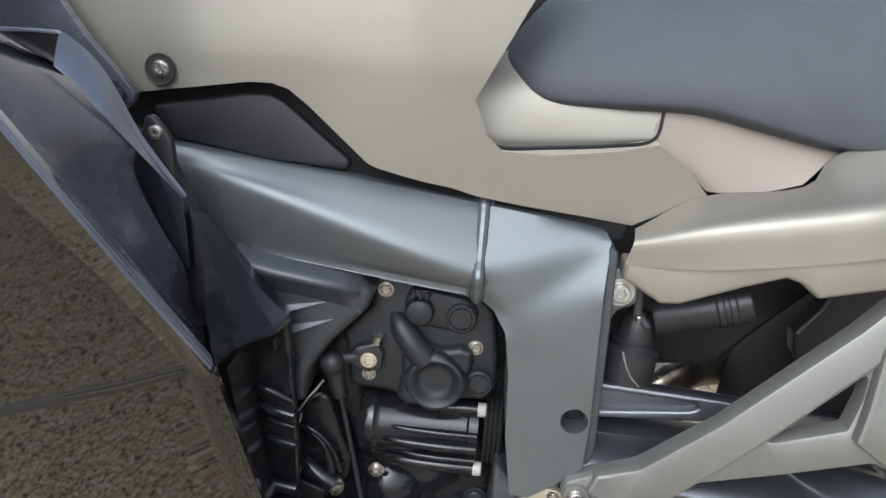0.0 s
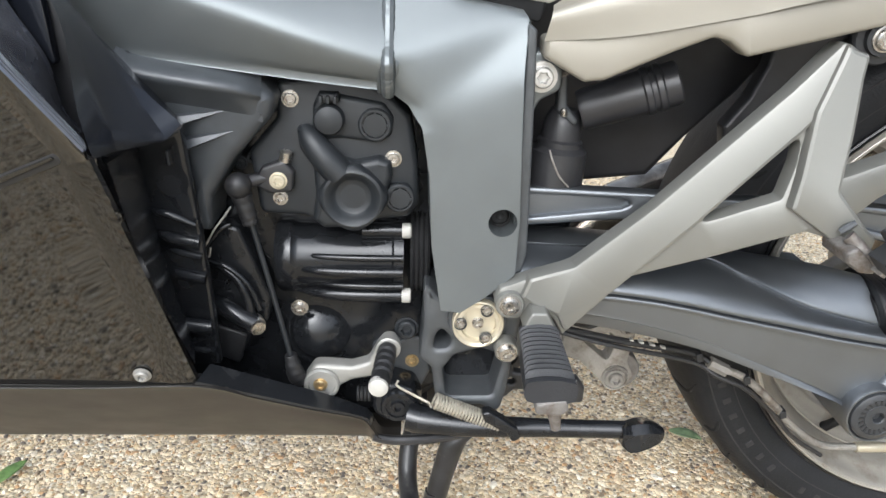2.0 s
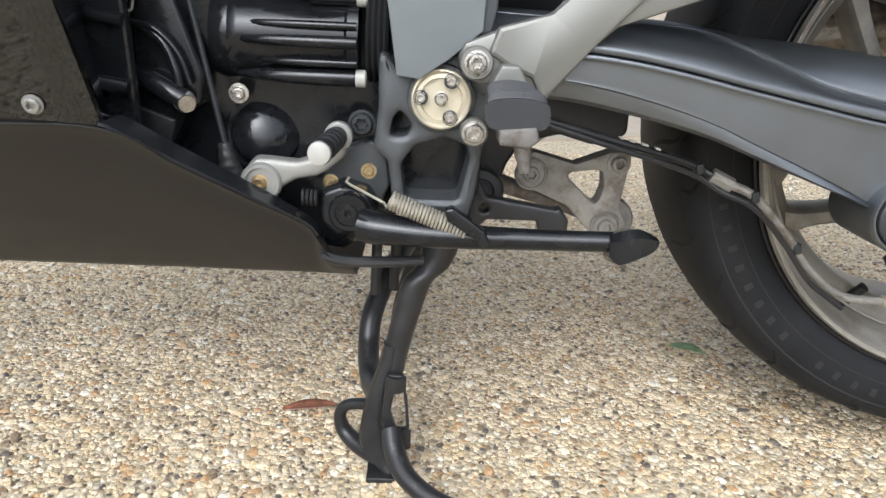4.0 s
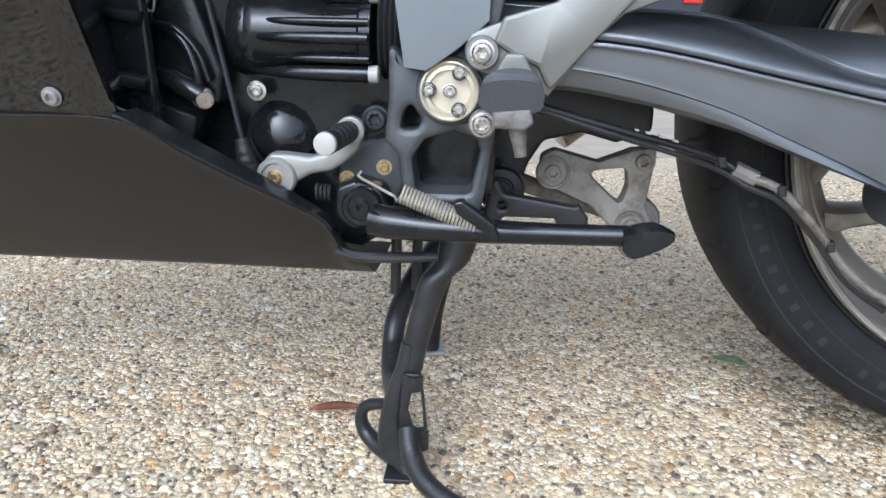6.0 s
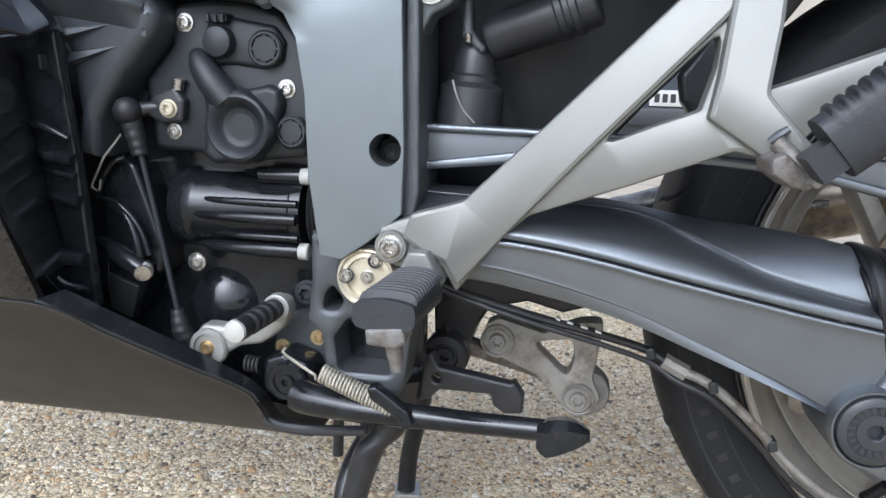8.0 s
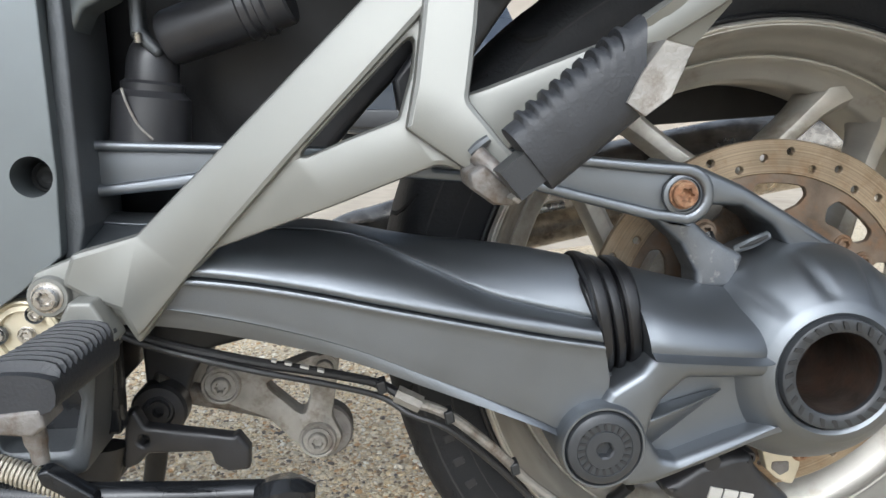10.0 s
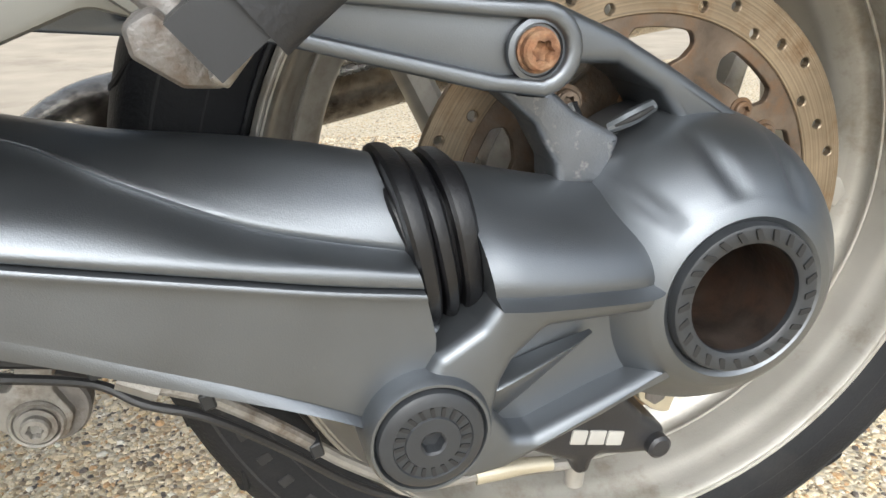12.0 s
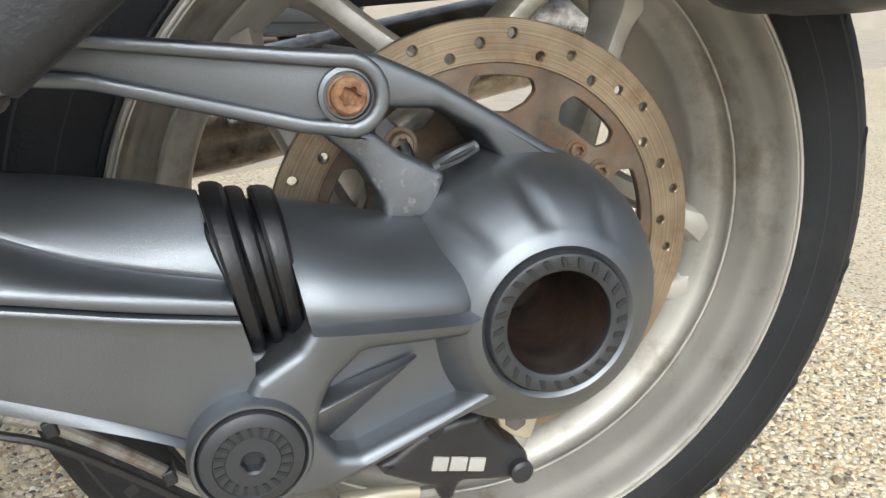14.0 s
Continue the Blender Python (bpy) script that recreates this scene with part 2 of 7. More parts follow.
def basis(axis):
    a = Vector(axis).normalized()
    u = a.orthogonal().normalized() if abs(a.y) < 0.999 else Vector((1, 0, 0))
    return a, u, a.cross(u).normalized()


def lathe(bm, prof, at, axis=(0, -1, 0), n=28, lobes=None, caps=True):
    """A turned body: (radius, height along axis) from the point at. lobes: {ring: (count, depth)}."""
    a, u, v = basis(axis)
    at = Vector(at)
    rings = []
    for k, (r, h) in enumerate(prof):
        if r <= 1e-6:
            rings.append([bm.verts.new(at + a * h)])
            continue
        c, dep = (lobes or {}).get(k, (0, 0))
        rings.append([bm.verts.new(at + a * h + (u * math.cos(t) + v * math.sin(t)) * r * (1 + dep * math.cos(c * t)))
                      for t in (2 * math.pi * i / n for i in range(n))])
    for A, B in zip(rings, rings[1:]):
        for i in range(n):
            j = (i + 1) % n
            if len(A) == 1 and len(B) == 1:
                continue
            q = (A[0], B[j], B[i]) if len(A) == 1 else (A[i], A[j], B[0]) if len(B) == 1 else (A[i], A[j], B[j], B[i])
            bm.faces.new(q).smooth = True
    for ring in (rings[0], rings[-1]):
        if caps and len(ring) > 1:
            bm.faces.new(ring)
    return bm


def spline(pts, n):
    """Catmull-Rom through pts, n steps a span."""
    P = [Vector(p) for p in pts]
    P = [P[0] * 2 - P[1]] + P + [P[-1] * 2 - P[-2]]
    out = []
    for i in range(1, len(P) - 2):
        a, b, c, d = P[i - 1:i + 3]
        for s in range(n):
            t = s / n
            out.append(0.5 * (2 * b + (c - a) * t + (2 * a - 5 * b + 4 * c - d) * t * t + (3 * b - a - 3 * c + d) * t ** 3))
    return out + [P[-2]]


def tube(bm, pts, r, n=12, smooth=6, ripple=None):
    """A round bar along pts, of radius r or of one radius a point; ripple(k) scales ring k."""
    rs = r if isinstance(r, (list, tuple)) else [r] * len(pts)
    full = [(*p, q) for p, q in zip(pts, rs)]
    if smooth > 1 and len(pts) > 1:
        P = [Vector(p) for p in full]
        full = [tuple(v) for v in spline([p.to_4d() if len(p) == 3 else p for p in P], smooth)]
    C = [Vector(p[:3]) for p in full]
    t0 = (C[1] - C[0]).normalized()
    u = t0.orthogonal().normalized()
    rings = []
    for k, c in enumerate(C):
        t = (C[min(k + 1, len(C) - 1)] - C[max(k - 1, 0)]).normalized()
        u = (u - t * u.dot(t)).normalized()
        v = t.cross(u)
        rad = full[k][3] * (ripple(k) if ripple else 1)
        rings.append([bm.verts.new(c + (u * math.cos(a) + v * math.sin(a)) * rad) for a in (2 * math.pi * i / n for i in range(n))])
    for A, B in zip(rings, rings[1:]):
        for i in range(n):
            bm.faces.new((A[i], A[(i + 1) % n], B[(i + 1) % n], B[i])).smooth = True
    bm.faces.new(rings[0])
    bm.faces.new(rings[-1])
    return bm


def loft(bm, rows, nu=4, nv=4, ring=False, lin_u=False, lin_v=False, caps=True, thick=0.0):
    """A skin over rows of points, smooth (or straight) along and across the rows; ring: the rows close on themselves."""
    def along(row, n, lin, closed):
        P = [Vector(p) for p in row]
        if closed:
            P = P + [P[0]]
        if lin:
            out = []
            for a, b in zip(P, P[1:]):
                out += [a.lerp(b, s / n) for s in range(n)]
            out += [P[-1]]
        elif closed:
            Q = [P[-2]] + P + [P[1]]
            out = []
            for i in range(1, len(Q) - 2):
                out += spline(Q[i - 1:i + 3], n)[n:2 * n]
            out += [P[-1]]
        else:
            out = spline(P, n)
        return out[:-1] if closed else out
    R = [along(row, nu, lin_u, ring) for row in rows]
    cols = [along(col, nv, lin_v, False) for col in zip(*R)]
    G = [[bm.verts.new(p) for p in row] for row in zip(*cols)]
    k = len(G[0])
    for A, B in zip(G, G[1:]):
        for i in range(k if ring else k - 1):
            bm.faces.new((A[i], A[(i + 1) % k], B[(i + 1) % k], B[i])).smooth = True
    if ring and caps:
        bm.faces.new(G[0])
        bm.faces.new(G[-1])
    if thick and not ring:
        bm.normal_update()
        H = [[bm.verts.new(v.co + Vector((0, thick, 0))) for v in row] for row in G]
        for A, B in zip(H, H[1:]):
            for i in range(k - 1):
                bm.faces.new((A[i], B[i], B[i + 1], A[i + 1])).smooth = True
        border = [(0, i) for i in range(k)] + [(j, k - 1) for j in range(1, len(G))] + \
                 [(len(G) - 1, i) for i in range(k - 2, -1, -1)] + [(j, 0) for j in range(len(G) - 2, 0, -1)]
        for (a, b), (c, e) in zip(border, border[1:] + border[:1]):
            bm.faces.new((G[a][b], G[c][e], H[c][e], H[a][b]))
    return bm


def B():
    return bmesh.new()


def bolt(parent, x, y, z, r, material=None, washer=1.45, axis=(0, -1, 0), label=""):
    """A pan-head screw with a six-lobed socket, its seat at (x, y, z)."""
    bm = B()
    prof = [(r * washer, 0), (r * washer, r * 0.18), (r * 1.02, r * 0.2), (r, r * 0.62), (r * 0.86, r * 0.78),
            (r * 0.56, r * 0.8), (r * 0.5, r * 0.72), (r * 0.46, r * 0.3), (0, r * 0.26)]
    lathe(bm, prof, (x, y, z), axis, 30, {5: (6, 0.14), 6: (6, 0.16), 7: (6, 0.16)})
    return part("bolt", bm, material or M_STEEL, parent, label)



def carve(ob, cutter_bm):
    """Cuts a closed body out of ob, for good."""
    me = bpy.data.meshes.new("cutter")
    bmesh.ops.recalc_face_normals(cutter_bm, faces=cutter_bm.faces)
    cutter_bm.to_mesh(me)
    cutter_bm.free()
    tool = new("cutter", me)
    mod = ob.modifiers.new("cut", 'BOOLEAN')
    mod.operation, mod.object, mod.solver = 'DIFFERENCE', tool, 'EXACT'
    dg = bpy.context.evaluated_depsgraph_get()
    done = bpy.data.meshes.new_from_object(ob.evaluated_get(dg))
    ob.modifiers.remove(mod)
    ob.data = done
    bpy.data.objects.remove(tool)
    return ob


# ---- ground ----
def gravel_colours(nt, fac):
    ramp = nt.nodes.new("ShaderNodeValToRGB")
    cr = ramp.color_ramp
    cr.interpolation = 'CONSTANT'
    cols = [(0.0, (0.598, 0.483, 0.317)), (0.18, (0.644, 0.547, 0.382)), (0.38, (0.414, 0.317, 0.193)), (0.50, (0.672, 0.589, 0.446)),
            (0.63, (0.460, 0.290, 0.143)), (0.71, (0.221, 0.164, 0.106)), (0.79, (0.589, 0.465, 0.281)), (0.90, (0.120, 0.099, 0.083)), (0.95, (0.699, 0.653, 0.552))]
    cr.elements[0].position, cr.elements[0].color = 0.0, (*cols[0][1], 1)
    cr.elements[1].position, cr.elements[1].color = cols[1][0], (*cols[1][1], 1)
    for pos, c in cols[2:]:
        cr.elements.new(pos).color = (*c, 1)
    nt.links.new(fac, ramp.inputs[0])
    return ramp.outputs[0]


def bed_material():
    m = bpy.data.materials.new("aggregate_bed")
    m.use_nodes = True
    nt = m.node_tree
    p = nt.nodes["Principled BSDF"]
    p.inputs["Roughness"].default_value = 0.8
    tc = nt.nodes.new("ShaderNodeTexCoord")
    vor = nt.nodes.new("ShaderNodeTexVoronoi")
    vor.inputs["Scale"].default_value = 170
    nt.links.new(tc.outputs["Object"], vor.inputs["Vector"])
    sep = nt.nodes.new("ShaderNodeSeparateColor")
    nt.links.new(vor.outputs["Color"], sep.inputs[0])
    stones = gravel_colours(nt, sep.outputs[0])
    edge = nt.nodes.new("ShaderNodeMapRange")
    edge.inputs[1].default_value, edge.inputs[2].default_value = 0.42, 0.6
    nt.links.new(vor.outputs["Distance"], edge.inputs[0])
    mix = nt.nodes.new("ShaderNodeMix")
    mix.data_type = 'RGBA'
    nt.links.new(edge.outputs[0], mix.inputs[0])
    nt.links.new(stones, mix.inputs[6])
    mix.inputs[7].default_value = (0.55, 0.47, 0.335, 1)
    big = nt.nodes.new("ShaderNodeTexNoise")
    big.inputs["Scale"].default_value, big.inputs["Detail"].default_value = 3.0, 6
    nt.links.new(tc.outputs["Object"], big.inputs["Vector"])
    mr = nt.nodes.new("ShaderNodeMapRange")
    mr.inputs[3].default_value, mr.inputs[4].default_value = 0.82, 1.12
    nt.links.new(big.outputs[0], mr.inputs[0])
    mul = nt.nodes.new("ShaderNodeMix")
    mul.data_type, mul.blend_type = 'RGBA', 'MULTIPLY'
    mul.inputs[0].default_value = 1.0
    nt.links.new(mix.outputs[2], mul.inputs[6])
    nt.links.new(mr.outputs[0], mul.inputs[7])
    nt.links.new(mul.outputs[2], p.inputs["Base Color"])
    bump = nt.nodes.new("ShaderNodeBump")
    bump.inputs["Strength"].default_value, bump.inputs["Distance"].default_value = 0.8, 0.004
    bump.invert = True
    nt.links.new(vor.outputs["Distance"], bump.inputs["Height"])
    nt.links.new(bump.outputs[0], p.inputs["Normal"])
    return m


def stone_material():
    m = bpy.data.materials.new("aggregate_stones")
    m.use_nodes = True
    nt = m.node_tree
    p = nt.nodes["Principled BSDF"]
    p.inputs["Roughness"].default_value = 0.55
    geo = nt.nodes.new("ShaderNodeNewGeometry")
    stones = gravel_colours(nt, geo.outputs["Random Per Island"])
    tc = nt.nodes.new("ShaderNodeTexCoord")
    n = nt.nodes.new("ShaderNodeTexNoise")
    n.inputs["Scale"].default_value, n.inputs["Detail"].default_value = 350, 5
    nt.links.new(tc.outputs["Object"], n.inputs["Vector"])
    mr = nt.nodes.new("ShaderNodeMapRange")
    mr.inputs[3].default_value, mr.inputs[4].default_value = 0.50, 1.62
    nt.links.new(n.outputs[0], mr.inputs[0])
    mul = nt.nodes.new("ShaderNodeMix")
    mul.data_type, mul.blend_type = 'RGBA', 'MULTIPLY'
    mul.inputs[0].default_value = 1.0
    nt.links.new(stones, mul.inputs[6])
    nt.links.new(mr.outputs[0], mul.inputs[7])
    nt.links.new(mul.outputs[2], p.inputs["Base Color"])
    return m


def pebbles(zones, seed):
    """Rounded stones bedded in the slab, all in one mesh; zones: (x0, x1, y0, y1, count)."""
    rng = np.random.default_rng(seed)
    shape = [(0, 0, 1.0)]
    shape += [(0.72 * math.cos(a), 0.72 * math.sin(a), 0.66) for a in (2 * math.pi * i / 5 for i in range(5))]
    shape += [(1.0 * math.cos(a), 1.0 * math.sin(a), -0.35) for a in (2 * math.pi * (i + 0.5) / 5 for i in range(5))]
    shape = np.array(shape)
    tri = []
    for i in range(5):
        j = (i + 1) % 5
        tri += [(0, 1 + i, 1 + j), (1 + i, 6 + i, 1 + j), (1 + j, 6 + i, 6 + j)]
    tri = np.array(tri)
    nv, nf = len(shape), len(tri)
    at = np.concatenate([np.c_[rng.uniform(x0, x1, c), rng.uniform(y0, y1, c)] for x0, x1, y0, y1, c in zones])
    count = len(at)
    size = np.clip(rng.lognormal(-6.10, 0.40, count), 0.0010, 0.0060)
    stretch = np.c_[rng.uniform(0.8, 1.5, count), rng.uniform(0.7, 1.1, count), rng.uniform(0.35, 0.62, count)]
    turn = rng.uniform(0, 6.283, count)
    v = shape[None] * (1 + rng.uniform(-0.2, 0.2, (count, nv, 1))) * size[:, None, None] * stretch[:, None]
    c, s = np.cos(turn)[:, None], np.sin(turn)[:, None]
    out = np.empty_like(v)
    out[..., 0] = v[..., 0] * c - v[..., 1] * s + at[:, :1]
    out[..., 1] = v[..., 0] * s + v[..., 1] * c + at[:, 1:]
    out[..., 2] = v[..., 2] + rng.uniform(-0.45, 0.35, (count, 1)) * size[:, None] * 0.5 - 0.0005
    faces = (tri[None] + nv * np.arange(count)[:, None, None]).reshape(-1)
    me = bpy.data.meshes.new("gravel_stones")
    me.vertices.add(count * nv)
    me.vertices.foreach_set("co", out.reshape(-1).astype(np.float32))
    me.loops.add(len(faces))
    me.loops.foreach_set("vertex_index", faces.astype(np.int32))
    me.polygons.add(count * nf)
    me.polygons.foreach_set("loop_start", np.arange(0, len(faces), 3, dtype=np.int32))
    me.polygons.foreach_set("use_smooth", np.zeros(count * nf, dtype=bool))
    me.update()
    me.validate()
    return me


bm = B()
bmesh.ops.create_grid(bm, x_segments=2, y_segments=2, size=150)
for v in bm.verts:
    v.co.z = -0.0012
ground = part("ground", bm, bed_material(), None)
tagged(ground, "exposed aggregate concrete driveway of tan and brown stones", "ground", kind="structure")
me = pebbles(((-0.75, 0.95, -0.42, 0.75, 84000), (0.95, 1.5, -0.3, 0.75, 16000), (-0.75, 1.5, 0.75, 1.45, 26000), (-1.0, 0.3, -1.7, -0.42, 34000)), 3)
me.materials.append(stone_material())
gravel = tagged(new("gravel_stones", me), "tan, cream and brown pebbles set in the driveway", "gravel", kind="stuff")


def leaf(x, y, length, width, turn, col, label):
    m = mat("leaf_" + label.split()[0], col, 0.6, 0, 0.3, 120, 0.3, 300)
    bm = B()
    rows = []
    for k in range(9):
        t = k / 8
        w = width * math.sin(math.pi * min(1, t * 0.96 + 0.04)) ** 0.8 + 0.0004
        z = 0.004 + 0.003 * math.sin(3 * t)
        rows.append([(length * (t - 0.5), -w, z + 0.002), (length * (t - 0.5), 0, z), (length * (t - 0.5), w, z + 0.0025)])
    loft(bm, rows, 2, 2)
    ob = part("leaf", bm, m, None)
    sol = ob.modifiers.new("thickness", 'SOLIDIFY')
    sol.thickness = 0.0005
    ob.matrix_world = pose(x, y, 0.0015, 0, 0, turn)
    return tagged(ob, label, "leaf", "fallen leaves")


bm = B()
plate(bm, [(-30.0, -12.75), (30.0, 15.49), (30.0, 60.0), (-30.0, 60.0)], -0.02, 0.0, 0, r=0)
for v in bm.verts:
    v.co = (v.co.x, v.co.z, -v.co.y * 0.3 if v.co.y < -0.01 else -0.02)
pavement = part("pavement", bm, mat("pale_concrete", (0.42, 0.36, 0.28), 0.85, 0, 0.12, 5, 0.3, 120, dirt=(0.30, 0.25, 0.19), dirt_scale=2.2, dirt_at=0.6), None)
tagged(pavement, "pale worn concrete pavement beyond the gravel", "pavement", kind="structure")
leaf(0.500, 0.135, 0.044, 0.010, -28, (0.20, 0.28, 0.13), "narrow green leaf lying on the gravel")
leaf(-0.372, 0.055, 0.05, 0.009, 70, (0.13, 0.22, 0.06), "fresh green leaf lying on the gravel")
leaf(0.060, -0.030, 0.055, 0.008, 12, (0.22, 0.085, 0.045), "curled reddish-brown dead leaf lying on the gravel")
leaf(0.075, 0.60, 0.045, 0.009, 40, (0.11, 0.20, 0.06), "small green leaf lying on the gravel")

# far wall and the few things in front of it
bm = B()
plate(bm, [(-12, 0), (16, 0), (16, 3.4), (-12, 3.4)], 12.0, 12.25, 0, r=0)
tagged(part("wall_far", bm, mat("rendered_wall", (0.34, 0.30, 0.25), 0.85, 0, 0.1, 2, 0.3, 60), None), "pale beige rendered wall across the yard", "wall", kind="structure")
# a car parked across the yard, its tail towards the motorcycle
def parked_car(x, y):
    car = tagged(new("parked_car"), "dark blue-grey hatchback parked tail first across the yard", "car")
    paint = mat("car_paint", (0.045, 0.055, 0.070), 0.2, 0.3, 0.05, 4, 0.0, coat=0.6)
    bm = B()
    rows = []
    for d, zb, zt, w, wt in ((0.0, 0.34, 0.98, 0.80, 0.72), (0.10, 0.26, 1.08, 0.86, 0.66), (0.55, 0.24, 1.42, 0.87, 0.58), (1.6, 0.22, 1.47, 0.87, 0.60), (2.7, 0.22, 1.02, 0.87, 0.72), (3.9, 0.24, 0.82, 0.84, 0.70), (4.15, 0.32, 0.66, 0.74, 0.62)):
        rows.append([(x - w, y + d, zb), (x - w, y + d, 0.80), (x - wt, y + d, zt - 0.05), (x - wt * 0.8, y + d, zt), (x + wt * 0.8, y + d, zt), (x + wt, y + d, zt - 0.05), (x + w, y + d, 0.80), (x + w, y + d, zb)])
    loft(bm, rows, 3, 4, ring=True)
    part("body", bm, paint, car, angle=40)
    bm = B()
    plate(bm, [(x - 0.84, 0.30), (x + 0.84, 0.30), (x + 0.86, 0.46), (x - 0.86, 0.46)], y - 0.06, y + 0.1, 0.02, r=0.03)
    part("bumper", bm, M_SATIN, car, "dark rear bumper")
    bm = B()
    plate(bm, [(x - 0.19, 0.47), (x + 0.19, 0.47), (x + 0.19, 0.60), (x - 0.19, 0.60)], y - 0.035, y + 0.01, 0.004, r=0.01)
    board = part("number_plate", bm, M_WHITE, car, "pale number plate")
    for k in range(5):
        bm = B()
        x0 = x - 0.155 + 0.064 * k + (0.012 if k > 2 else 0)
        plate(bm, [(x0, 0.50), (x0 + 0.042, 0.50), (x0 + 0.042, 0.57), (x0, 0.57)], y - 0.0385, y - 0.03, 0.001, r=0.004)
        part("plate_bar", bm, M_DARKHOLE, board)
    for s in (-1, 1):
        for col, z0, z1 in (((0.45, 0.02, 0.02), 0.62, 0.72), ((0.7, 0.68, 0.64), 0.725, 0.79), ((0.45, 0.02, 0.02), 0.795, 0.90)):
            bm = B()
            plate(bm, [(x + s * 0.62, z0), (x + s * 0.78, z0), (x + s * 0.78, z1), (x + s * 0.66, z1)], y - 0.03, y + 0.1, 0.008, r=0.012)
            part("tail_light", bm, mat("lamp_lens", col, 0.12, 0, 0.05, 20, 0, coat=0.6), car, "red tail lamp lens" if col[1] < 0.1 else "white lamp lens")
        for d in (0.75, 3.35):
            bm = B()
            lathe(bm, [(0, 0), (0.20, 0.0), (0.21, 0.02), (0.30, 0.02), (0.315, 0.0), (0.315, -0.18), (0, -0.18)], (x + s * 0.88, y + d, 0.315), (s, 0, 0), 32)
            part("wheel", bm, M_TYRE, car)
    bm = B()
    plate(bm, [(x - 0.52, 1.02), (x + 0.52, 1.02), (x + 0.46, 1.32), (x - 0.46, 1.32)], y + 0.10, y + 0.2, 0.01, r=0.04, shear=lambda px, pz: (pz - 1.02) * 0.9)
    part("rear_window", bm, M_GLOSS, car, "dark tinted rear window")
    return car


parked_car(1.06, 5.85)

# ---- the motorcycle ----
bike = tagged(new("motorcycle"), "parked silver and dark grey sports touring motorcycle on its centre stand", "motorcycle")

# rear wheel
AX, AZ = 0.6631, 0.316


wheel = tagged(new("rear_wheel"), "rear wheel with dirty silver cast rim")
wheel.parent = bike
wheel.matrix_world = Matrix.Translation((AX, -0.0916, AZ)) @ pose(0, 0, 0, 0, 0, -3.2) @ Matrix.Translation((-AX, 0.0916, -AZ))
bm = B()
tread = [(0.213, -0.088), (0.228, -0.096), (0.248, -0.100), (0.264, -0.099), (0.277, -0.091), (0.2845, -0.072), (0.2890, -0.040),
         (0.2905, 0), (0.2890, 0.040), (0.2845, 0.072), (0.277, 0.091), (0.264, 0.099), (0.248, 0.100), (0.228, 0.096), (0.213, 0.088),
         (0.206, 0.08), (0.206, -0.08)]
tread = [(r if r < 0.213 else 0.213 + (r - 0.213) * 0.945, y) for r, y in tread]
N = 96
rings = [[bm.verts.new((AX + r * math.cos(t), y, AZ + r * math.sin(t))) for t in (2 * math.pi * i / N for i in range(N))] for r, y in tread]
for a, b in zip(rings, rings[1:] + rings[:1]):
    for i in range(N):
        bm.faces.new((a[i], a[(i + 1) % N], b[(i + 1) % N], b[i])).smooth = True
tyre = part("tyre", bm, M_TYRE, wheel, "worn black road tyre", 60)
# slanted sipes on the near shoulder
for k in range(36):
    a0 = 2 * math.pi * k / 36
    bm = B()
    pts = []
    start, span = (3.3, 1.6) if k % 2 else (4.0, 2.7)
    for t in (0, 0.25, 0.5, 0.75, 1):
        i = start + t * span
        lo, f = int(i), i - int(i)
        r = tread[lo][0] * (1 - f) + tread[lo + 1][0] * f - 0.0014
        y = tread[lo][1] * (1 - f) + tread[lo + 1][1] * f
        a = a0 + 0.05 * span * t + 0.02 * math.sin(5 * t)
        pts.append((AX + r * math.cos(a), y, AZ + r * math.sin(a)))
    tube(bm, pts, [0.0016, 0.0027, 0.0029, 0.0026, 0.0014], 6, 2)
    part("tread_groove", bm, M_BLACKEST, tyre)
# moulded rings and raised marks on the sidewall
for r, y, w in ((0.260, -0.0982, 0.0013), (0.2385, -0.0978, 0.0008)):
    bm = B()
    tube(bm, [(AX + r * math.cos(t), y, AZ + r * math.sin(t)) for t in (2 * math.pi * i / 90 for i in range(91))], w, 6, 1)
    part("sidewall_ring", bm, M_TYRE_MARK, tyre)
for k in range(14):
    a = radians(196 + 4.6 * k + (6 if k > 7 else 0))
    bm = B()
    c, sn = math.cos(a), math.sin(a)
    def at(r, o):
        return (AX + r * c - o * sn, AZ + r * sn + o * c)
    plate(bm, [at(0.2450, -0.0030), at(0.2450, 0.0030), at(0.2530, 0.0033), at(0.2530, -0.0027)], -0.1003, -0.098, 0.0003, r=0.001)
    part("sidewall_bar", bm, M_TYRE_MARK, tyre, "faint raised sidewall lettering")
bm = B()
va = radians(241)
tube(bm, [(AX + 0.198 * math.cos(va), -0.045, AZ + 0.198 * math.sin(va)), (AX + 0.186 * math.cos(va), -0.052, AZ + 0.186 * math.sin(va)), (AX + 0.170 * math.cos(va), -0.060, AZ + 0.170 * math.sin(va))], [0.007, 0.0052, 0.0050], 14, 4)
part("valve_stem", bm, M_BOOT, wheel, "black rubber valve stem")

